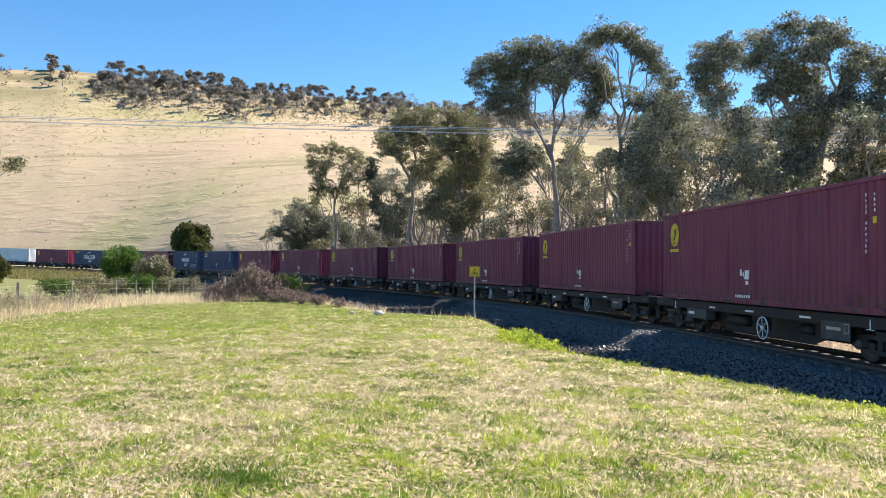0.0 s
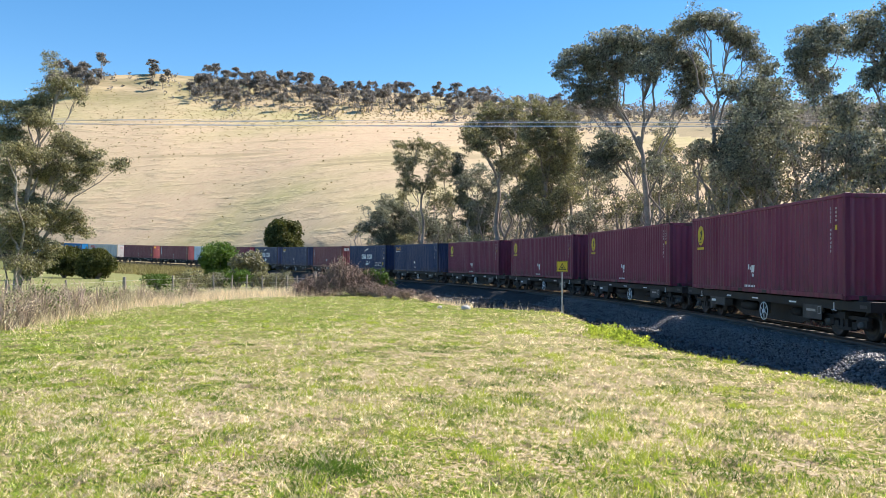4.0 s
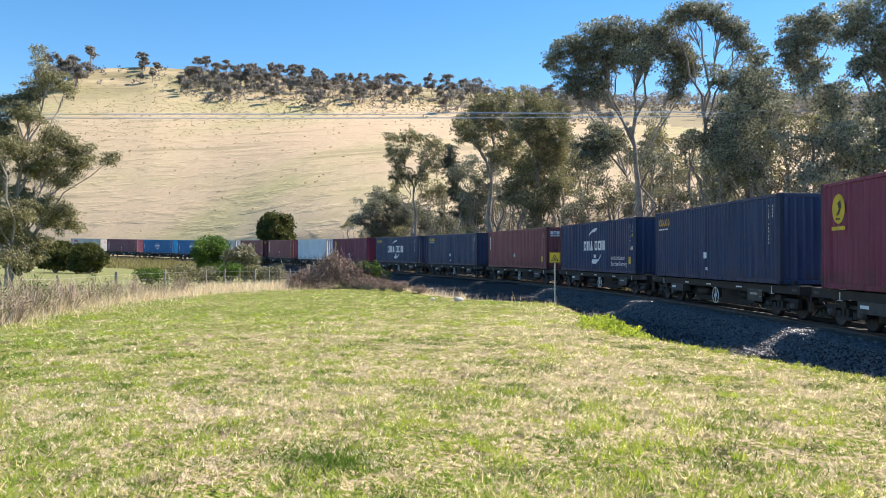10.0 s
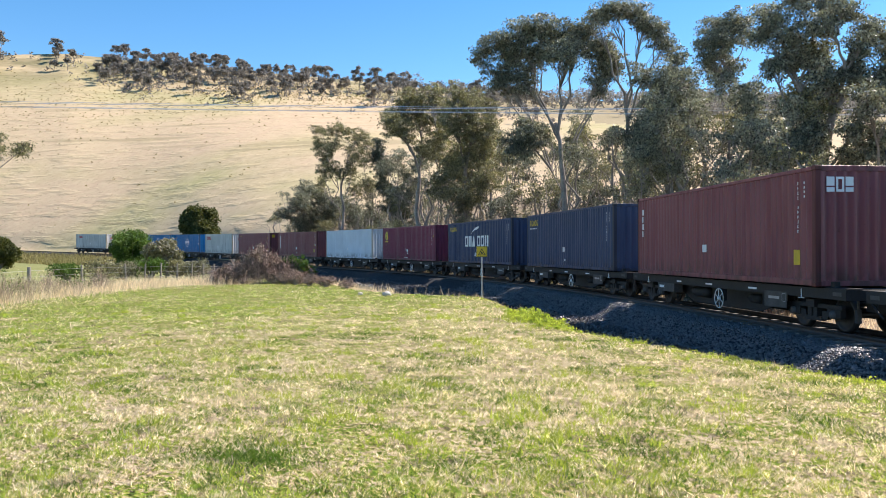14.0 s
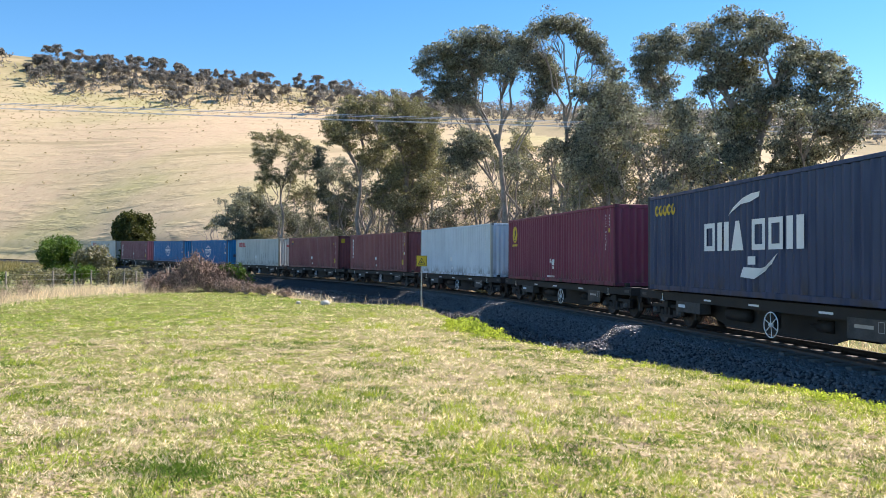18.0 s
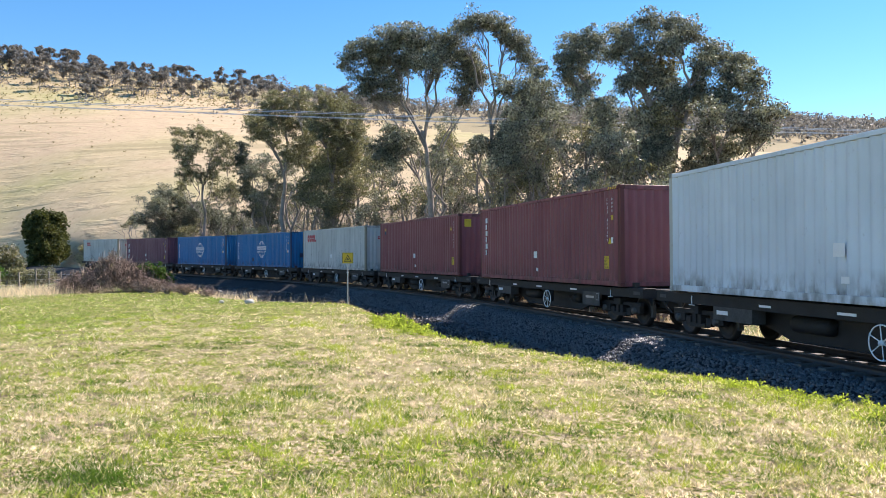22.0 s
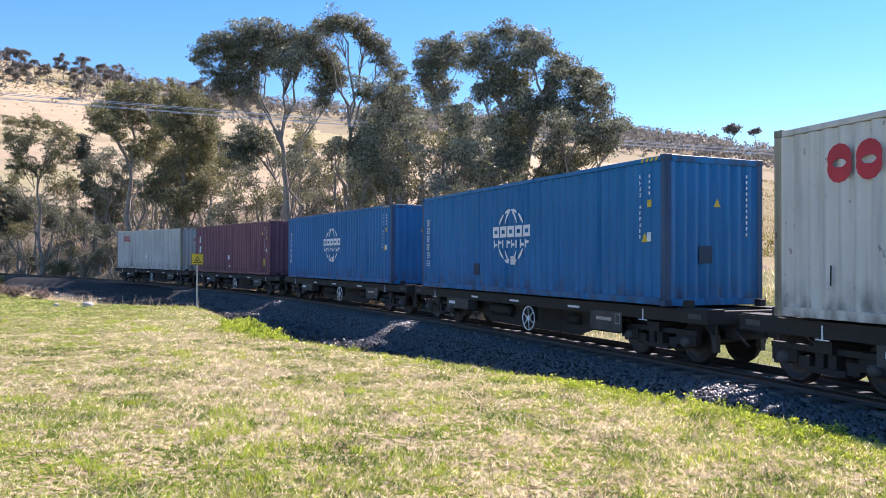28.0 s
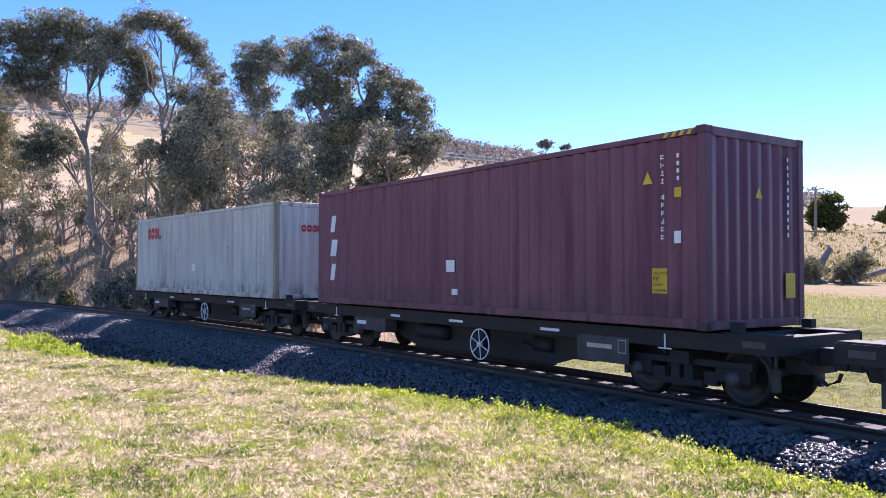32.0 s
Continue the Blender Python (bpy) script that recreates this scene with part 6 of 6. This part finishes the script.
def trackside_gravel():
    """Spilled stones and dead stalks on the bare strip beside the ballast."""
    rng = np.random.default_rng(96)
    n = 9000
    s = rng.uniform(-75, 4, n)
    off = 2.7 + (np.interp(s, EDGE_S, EDGE_D) - 3.4) * rng.uniform(0, 1, n)
    x, y, _, _ = track(s, off)
    c = np.stack([x, y, ground_z(x, y) + 0.02], 1)
    q, g = leaf_cloud(rng, c, np.full((n, 3), 0.07), 3, 0.10, 0.0)
    ob = new("trackside_gravel", mesh_from("trackside_gravel", q, g, (M["stone"],)))
    tagged(ob, "spilled blue-grey gravel on the bare trackside strip", "gravel", kind="stuff")
    n = 5000
    s = rng.uniform(-75, -6, n)
    off = 3.0 + (np.interp(s, EDGE_S, EDGE_D) - 3.2) * rng.uniform(0, 1, n) ** 0.6
    x, y, _, _ = track(s, off)
    blades("dead_stalks", x, y, rng.uniform(0.05, 0.25, n), np.full(n, 0.02), "twig", "dead brown stalks on the trackside strip", 97, 0.9)


trackside_gravel()


def edge_weeds():
    rng = np.random.default_rng(71)
    n = 5200
    s = -18 + 34 * rng.uniform(0, 1, n)
    tall = np.exp(-((s + 4.2) / 2.0) ** 2)
    lush = tall + 0.9 * np.exp(-((s - 8.8) / 3.4) ** 2) + 0.22 * np.clip(np.sin(s * 2.1 + 2 * np.sin(s * 0.7)), 0, 1)
    keep = rng.uniform(0, 1, n) < 0.42 * lush * (0.35 + 0.65 * (np.sin(s * 5.3) + np.sin(s * 9.1 + 1) > 0))
    s, lush, tall = s[keep], lush[keep], tall[keep]
    n = len(s)
    off = np.interp(s, EDGE_S, EDGE_D) + rng.uniform(-0.55, 0.95, n) * np.clip(lush, 0.4, 1)
    x, y, _, _ = track(s, off)
    c = np.stack([x, y, ground_z(x, y) + 0.015 + (0.09 * lush + 0.16 * tall) * rng.uniform(0, 1, n) ** 1.5], 1)
    r = (0.02 + (0.05 + 0.045 * tall) * rng.uniform(0.2, 1.2, n))[:, None] * np.array([1.3, 1.3, 0.8])
    near = tall < 0.15
    for part_of, size, seed_by in ((near, 0.028, 1), (~near, 0.050, 2)):
        q, g = leaf_cloud(rng, c[part_of], r[part_of], 34, size, -0.3)
        ob = new("edge_weeds", mesh_from("edge_weeds", q, g, (M["weed"],)))
        tagged(ob, ("small-leaved green weeds creeping over the edge of the bank", "leafy bright green weeds standing on the edge of the bank")[seed_by - 1], "weeds", kind="stuff")


def lime_cover():
    """Fresh short growth on the crest of the bank."""
    rng = np.random.default_rng(75)
    n = 15000
    s = np.concatenate([8.8 + 2.8 * rng.normal(size=n * 4 // 5), -4.2 + 1.4 * rng.normal(size=n - n * 4 // 5)])
    off = np.interp(s, EDGE_S, EDGE_D) - 0.1 + np.abs(rng.normal(size=n)) * 0.55
    x, y, _, _ = track(s, off)
    blades("lime_growth", x, y, rng.uniform(0.02, 0.10, n), np.full(n, 0.011), "weed", "fresh lime-green growth on the crest of the bank", 76, 0.9)


lawn()
lime_cover()
rough_grass()
edge_weeds()


# ---- the hillside ----
def hill_things():
    rng = np.random.default_rng(81)
    protos = []
    for k in range(6):
        high = (6.5, 7.5, 6, 7, 5.5, 8)[k]
        az = (-58.5, -50.0, -47.0, -41.0, -36.0, -55.0)[k]
        base = float(at_az(az, 418).z)
        blobs = [(float(rng.normal() * high * 0.24), base + high * float(rng.uniform(0.58, 1.0)), high * float(rng.uniform(0.09, 0.14)), high * 0.06) for _ in range(9)]
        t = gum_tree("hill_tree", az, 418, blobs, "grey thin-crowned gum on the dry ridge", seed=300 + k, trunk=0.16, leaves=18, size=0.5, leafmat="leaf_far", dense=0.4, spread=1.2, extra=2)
        tagged(t, group="trees on the ridge")
        protos.append(t)
    reach = np.arange(200, 431, 2.0)

    def slope_spot(az, el):
        """The place on the hill that is seen at this bearing and elevation."""
        a = radians(az)
        up = np.degrees(np.arctan2(ground_z(reach * math.sin(a), reach * math.cos(a)) - 1.6, reach))
        return float(np.interp(el, np.maximum.accumulate(up), reach))
    spots = []
    # bearings, how far the wood comes down the slope in degrees, and how many trees
    for a0, a1, drop, count in ((-69, -61.8, 1.5, 46), (-59.2, -58.3, 0.4, 3), (-58.8, -57.0, 1.9, 5), (-56.2, -46.3, 2.1, 116), (-46.3, -38, 1.7, 50), (-38, -25, 1.9, 72)):
        for _ in range(count):
            az = rng.uniform(a0, a1)
            lowest = drop * (0.85 + 0.2 * math.sin(az * 2.1))
            el = float(np.interp(az, RIDGE_AZ, RIDGE_EL)) - 0.03 - lowest * rng.uniform(0, 1) ** 1.15
            spots.append((az, slope_spot(az, el)))
    for k, (az, r) in enumerate(spots):
        p = at_az(az, r, -0.2)
        k2 = rng.uniform(0.65, 1.25) * (1.55 if az < -61 else 1.0)
        copy_thing(protos[k % 6], Matrix.Translation(p) @ pose(0, 0, 0, 0, 0, rng.uniform(0, 360)) @ Matrix.Scale(k2, 4))
    z = float(at_az(7.43, 368).z)
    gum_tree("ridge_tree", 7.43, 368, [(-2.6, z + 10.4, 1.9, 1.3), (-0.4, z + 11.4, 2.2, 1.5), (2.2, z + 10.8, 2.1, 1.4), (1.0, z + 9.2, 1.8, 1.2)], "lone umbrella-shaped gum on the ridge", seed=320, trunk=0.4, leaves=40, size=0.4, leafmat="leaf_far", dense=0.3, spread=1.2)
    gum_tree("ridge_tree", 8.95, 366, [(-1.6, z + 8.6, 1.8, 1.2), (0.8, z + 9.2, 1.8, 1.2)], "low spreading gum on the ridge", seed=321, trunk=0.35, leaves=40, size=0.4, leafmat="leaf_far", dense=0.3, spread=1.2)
    # scattered tussocks and bracken
    n = 4200
    az = np.clip(-44 + 11 * rng.normal(size=n), -68, -24)
    u = rng.uniform(0, 1, n)
    r = np.where(u < 0.93, 344 + 26 * rng.normal(size=n), rng.uniform(190, 420, n))
    x, y = r * np.sin(np.radians(az)), r * np.cos(np.radians(az))
    az2, r2 = rng.uniform(6, 36, 500), rng.uniform(48, 170, 500)
    x, y, n = np.concatenate([x, r2 * np.sin(np.radians(az2))]), np.concatenate([y, r2 * np.cos(np.radians(az2))]), n + 500
    c = np.stack([x, y, ground_z(x, y) + 0.2], 1)
    k = (0.12 + 0.42 * rng.uniform(0, 1, n) ** 1.6)[:, None]
    q, g = leaf_cloud(rng, c, k * np.array([1, 1, 0.6]), 14, 0.24, -0.5)
    ob = new("hill_tussocks", mesh_from("hill_tussocks", q, g, (M["tussock"],)))
    tagged(ob, "small dark tussocks scattered over the dry hillside", "tussocks", kind="stuff")
    # close woods along the ridge behind the gums
    n = 1500
    az = -37 + 63 * rng.uniform(0, 1, n) ** 0.8
    r = np.interp(az, [-37, -20, 0, 17], [405, 370, 335, 315]) + (50 - 150 * rng.uniform(0, 1, n) ** 1.5) * np.interp(az, [-37, -15], [0.4, 1.0])
    x, y = r * np.sin(np.radians(az)), r * np.cos(np.radians(az))
    z = ground_z(x, y)
    az2 = rng.uniform(-16, 7, 800)
    r2 = np.interp(az2, [-16, 7], [380, 355]) - 75 * rng.uniform(0, 1, 800) ** 1.3
    x, y = np.concatenate([x, r2 * np.sin(np.radians(az2))]), np.concatenate([y, r2 * np.cos(np.radians(az2))])
    n += 800
    z = ground_z(x, y)
    hh = rng.uniform(3, 7.0, n)
    cs, rs = [], []
    for i in range(n):
        for _ in range(3):
            cs.append((x[i] + rng.normal() * 1.2, y[i] + rng.normal() * 1.2, z[i] + hh[i] * rng.uniform(0.35, 1)))
            rs.append((hh[i] * 0.22, hh[i] * 0.22, hh[i] * 0.18))
    # low scrub between the groves
    for az, r in spots[::5]:
        for _ in range(14):
            a2, r2 = radians(az + 0.9 * rng.normal()), min(433, r + 9 * rng.normal())
            px, py, h2 = r2 * math.sin(a2), r2 * math.cos(a2), rng.uniform(0.8, 2.6)
            cs.append((px, py, float(ground_z(px, py)[0]) + h2 * 0.45))
            rs.append((h2 * 0.6, h2 * 0.6, h2 * 0.45))
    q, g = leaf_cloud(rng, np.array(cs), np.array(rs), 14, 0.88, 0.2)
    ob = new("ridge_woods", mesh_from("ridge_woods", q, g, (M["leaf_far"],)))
    tagged(ob, "dark grey-brown woods along the far ridge", "woods", kind="stuff")


hill_things()


# ---- fence, sign, power line and small things ----
def fence():
    rng = np.random.default_rng(91)
    ob = new("wire_fence")
    tagged(ob, "old wire fence with weathered grey wooden posts", "fence")
    line = [(-67.3, 33, 1.15), (-63.8, 37, 1.1), (-60.3, 42, 1.2), (-57.2, 46, 1.2), (-54.5, 50, 1.2), (-53.3, 51, 1.2), (-52.3, 52, 1.25), (-51.2, 53, 1.2), (-50.3, 53.5, 1.25), (-49.5, 54, 1.2), (-48.8, 54.5, 1.2), (-48.1, 54.5, 1.2), (-47.5, 53, 1.5)]
    tops = []
    for i, (az, r, h) in enumerate(line):
        p = at_az(az, r)
        w = 0.10 if i in (2, 12) else 0.055
        n = 6
        lean = Vector((rng.normal() * 0.04, rng.normal() * 0.04, 0))
        q, g = tube([(0, 0, -0.3), lean * 0.5 + Vector((0, 0, h * 0.5)), lean + Vector((0, 0, h)), lean + Vector((0, 0, h + 0.01))], [w, w * 0.95, w * 0.85, 0.01], n)
        mesh_part("post", mesh_from("post", [tuple(a) for a in q], g, (M["wood"],)), ob, Matrix.Translation(p))
        tops.append((p, h))
    for level in (0.35, 0.6, 0.85):
        path = [p + Vector((0, 0, h * level)) for p, h in tops]
        q, g = tube(path, [0.006] * len(path), 4)
        mesh_part("wire", mesh_from("wire", [tuple(a) for a in q], g, (M["wire"],)), ob)


fence()


def sign():
    p = at_az(-29.8, 31.0)
    a = radians(-29.8)
    ob = new("warning_sign")
    ob.matrix_basis = Matrix.Translation(p) @ pose(0, 0, 0, 0, 0, 29.8)
    tagged(ob, "yellow square warning sign on a thin galvanised post", "sign")
    top = 1.66 - p.z
    q, g = tube([(0, 0, -0.3), (0, 0, top)], [0.028, 0.028], 10)
    mesh_part("post", mesh_from("post", [tuple(v) for v in q], g, (M["galv"],)), ob)
    mesh_part("plate", plate("plate", rect(-0.215, 0.215, top - 0.40, top + 0.02), 0.006), ob, pose(0, -0.034, 0), "faded yellow plate", M["mark_yellow"])
    mesh_part("border", plates("border", hollow(-0.205, 0.205, top - 0.39, top + 0.01, 0.014)), ob, pose(0, -0.037, 0), "black border", M["mark_black"])
    z = top - 0.33
    t = [(-0.15, z), (0.15, z), (0.0, z + 0.27)]
    mid = (0.0, z + 0.09)
    inner = [((x - mid[0]) * 0.72 + mid[0], (y - mid[1]) * 0.72 + mid[1]) for x, y in t]
    out = [[t[i], t[(i + 1) % 3], inner[(i + 1) % 3], inner[i]] for i in range(3)]
    mesh_part("triangle", plates("triangle", out + [[(-0.05, z + 0.06), (0.05, z + 0.06), (0.02, z + 0.12), (-0.02, z + 0.14)]]), ob, pose(0, -0.037, 0), "black triangle symbol", M["mark_black"])


sign()


def lump(name, at, size, label, category, seed, mat):
    rng = np.random.default_rng(seed)
    bm = bmesh.new()
    bmesh.ops.create_icosphere(bm, subdivisions=3, radius=1.0)
    for v in bm.verts:
        k = 1 + 0.35 * noise.noise(v.co * 1.3 + Vector((seed, 0, 0))) + 0.12 * noise.noise(v.co * 4 + Vector((0, seed, 0)))
        v.co = Vector((v.co.x * size[0], v.co.y * size[1], max(v.co.z, -0.45) * size[2])) * k
    me = bpy.data.meshes.new(name)
    bm.to_mesh(me)
    bm.free()
    ob = mesh_part(name, me, None, Matrix.Translation(at) @ pose(0, 0, 0, 0, 0, rng.uniform(0, 360)), mat=M[mat])
    return tagged(ob, label, category)


lump("rock", at_az(-36.7, 32.0, 0.06), (0.20, 0.15, 0.11), "pale rough rock at the edge of the grass", "rock", 3, "rock")
lump("small_rock", at_az(-38.6, 33.0, 0.03), (0.12, 0.10, 0.08), "small pale rock at the edge of the grass", "rock", 4, "rock")


def power_line():
    a, b = Vector((-101, -4.5, 12.0)), Vector((43, 90.5, 10.6))
    ob = new("power_line")
    tagged(ob, "four thin overhead power wires crossing above the railway", "power line")
    across = Vector((0.55, -0.83, 0))
    for off, up in ((-0.9, 0.0), (-0.3, 0.12), (0.4, 0.0), (0.9, 0.0), (0.1, -0.22)):
        path = []
        for k in range(41):
            u = k / 40
            path.append(a.lerp(b, u) + across * off + Vector((0, 0, up - 4 * 0.9 * u * (1 - u) + 0.35)))
        q, g = tube(path, [0.0145] * 41, 4)
        mesh_part("wire", mesh_from("wire", [tuple(v) for v in q], g, (M["wire"],)), ob)
    for p in (a, b):
        pole = new("utility_pole")
        z = float(ground_z(p.x, p.y)[0])
        pole.location = (p.x, p.y, z)
        tagged(pole, "weathered grey wooden utility pole with a crossarm", "pole")
        h = p.z - z + 0.5
        q, g = tube([(0, 0, -0.5), (0, 0, h * 0.5), (0, 0, h), (0, 0, h + 0.01)], [0.16, 0.14, 0.11, 0.02], 10)
        mesh_part("shaft", mesh_from("shaft", [tuple(v) for v in q], g, (M["wood"],)), pole)
        mesh_part("crossarm", box_mesh("crossarm", -1.05, 1.05, -0.05, 0.05, h - 0.35, h - 0.24), pole, pose(0, 0, 0, 0, 0, -56), mat=M["wood"])


power_line()


def log_pile():
    p = at_az(26.4, 38)
    ob = new("log_pile")
    ob.location = p
    tagged(ob, "heap of grey broken logs and dead branches on the bank", "log pile")
    rng = np.random.default_rng(95)
    for k, (x, y, lean, turn_by, n, w) in enumerate(((-0.9, 0.0, 38, 20, 1.9, 0.17), (0.9, 0.1, -22, 170, 1.7, 0.10), (-0.3, 0.3, 60, 200, 1.9, 0.17), (0.4, -0.2, 75, 10, 2.2, 0.16), (-0.6, -0.3, 80, 150, 2.0, 0.13), (0.1, 0.4, 55, 330, 1.6, 0.12), (-1.2, 0.2, 70, 190, 1.5, 0.10), (0.7, 0.3, 68, 40, 1.6, 0.09))):
        u = Vector((math.sin(radians(lean)) * math.cos(radians(turn_by)), math.sin(radians(lean)) * math.sin(radians(turn_by)), math.cos(radians(lean))))
        d = Vector((x, y, 0.0))
        q, g = tube([d - u * 0.3, d + u * n * 0.3 + Vector((0.03, 0, 0)), d + u * n * 0.7, d + u * n, d + u * (n + 0.01)], [w * 1.2, w, w * 0.85, w * 0.75, 0.01], 8)
        mesh_part("log", mesh_from("log", [tuple(v) for v in q], g, (M["wood"],)), ob)


log_pile()

for i, (az, r, w, h) in enumerate([(-43.2, 46, 2.2, 1.1), (-42.2, 44.5, 2.0, 0.9), (-41.0, 43, 1.8, 0.8), (-39.6, 41, 1.6, 0.6), (-44.0, 48, 2.4, 1.4)]):
    bush("bank_scrub", az, r, w, h * 0.75, "dry brown scrub on the shaded trackside bank", 150 + i, "cane", 70, 16, 0.08)
bush("scrub_bush", 27.8, 37.6, 2.2, 1.5, "brown dry scrub beside the log pile", 98, "grey_twig", 160, 30, 0.10)
bush("scrub_bush", 25.4, 37.4, 2.0, 1.3, "brown dry scrub beside the log pile", 99, "grey_twig", 140, 26, 0.10)


def cane_shrub(az, r, wide, high, seed, leafmat, leaves):
    """A straggling shrub: many thin arching canes from one root, with a few leaves."""
    rng = np.random.default_rng(seed)
    ob = new("fence_shrub")
    ob.location = at_az(az, r)
    tagged(ob, "straggling pale twiggy shrub with sparse leaves along the fence", "shrub")
    v, f, cs = [], [], []
    for _ in range(80):
        a, k = rng.uniform(0, 2 * math.pi), rng.uniform(0.15, 1.0)
        out = Vector((math.cos(a), math.sin(a), 0)) * wide * 0.5 * k
        up = high * rng.uniform(0.45, 1.0) * (1.1 - 0.5 * k)
        path = [(0.2 * out.x, 0.2 * out.y, -0.05), tuple(out * 0.55 + Vector((rng.normal() * 0.06, rng.normal() * 0.06, up * 0.75))), tuple(out + Vector((rng.normal() * 0.1, rng.normal() * 0.1, up)))]
        q, g = tube(path, [0.012, 0.009, 0.004], 3)
        f += [tuple(i + len(v) for i in h) for h in g]
        v += [tuple(p) for p in q]
        if rng.uniform() < 0.6:
            cs.append(tuple(Vector(path[1]).lerp(Vector(path[2]), float(rng.uniform(0, 1)))))
    mesh_part("cane_tangle", mesh_from("cane_tangle", v, np.array(f), (M["twig"],)), ob)
    q, g = leaf_cloud(rng, np.array(cs), np.full((len(cs), 3), 0.13), leaves, 0.06, 0.1)
    mesh_part("foliage", mesh_from("foliage", q, g, (M[leafmat],)), ob)


for i, (az, r, w, h) in enumerate([(-67.6, 23, 2.0, 1.3), (-66.4, 24.5, 1.8, 1.1), (-65.4, 27, 2.2, 1.5), (-64.4, 28, 1.6, 1.2), (-63.2, 29.5, 1.8, 1.4), (-61.9, 32, 2.0, 1.3), (-60.6, 34, 1.6, 1.1), (-59.2, 37, 2.0, 1.2), (-57.6, 40, 1.8, 1.0), (-56.2, 42, 2.0, 1.2), (-67.9, 28, 2.2, 1.8), (-66.2, 30, 2.0, 1.5)]):
    cane_shrub(az, r, w, h, 110 + i, ("leaf_olive", "straw", "leaf_green")[i % 3], (9, 3, 6)[i % 3])
for i, (az, r, w, h) in enumerate([(-56.0, 60, 3.2, 1.7), (-54.6, 62, 3.0, 1.5), (-52.9, 62, 3.4, 1.8), (-51.2, 63, 3.0, 1.6), (-49.9, 62, 2.8, 1.7), (-58.0, 60, 3.0, 1.3)]):
    bush("fence_scrub", az, r, w, h, "grey-green straggling scrub beyond the fence", 130 + i, ("leaf_olive", "grey_twig", "leaf_green")[i % 3], 110, 26, 0.12)


# ---- movement ----
def motions():
    for k, w, c in train:
        rows = []
        for i in range(33):
            s = train_s(i) + k * PITCH
            ax, ay, _, az = track(s - 4.4)
            bx, by, _, bz = track(s + 4.4)
            h, p = math.degrees(math.atan2(by - ay, bx - ax)), math.degrees(math.atan2(bz - az, 8.8))
            rows.append((i, pose((ax + bx) / 2, (ay + by) / 2, (az + bz) / 2 + DECK, 0, -p, h)))
        walk(w, rows)
        walk(c, rows)
        for bogie in w.children:
            for axle in bogie.children:
                if axle.name.startswith("wheelset"):
                    x = axle.location.x
                    walk(axle, [(i / 15, pose(x, 0, AXLE_Z, 0, math.degrees((train_s(i / 15) - train_s(0)) / RW), 0)) for i in range(481)])


motions()
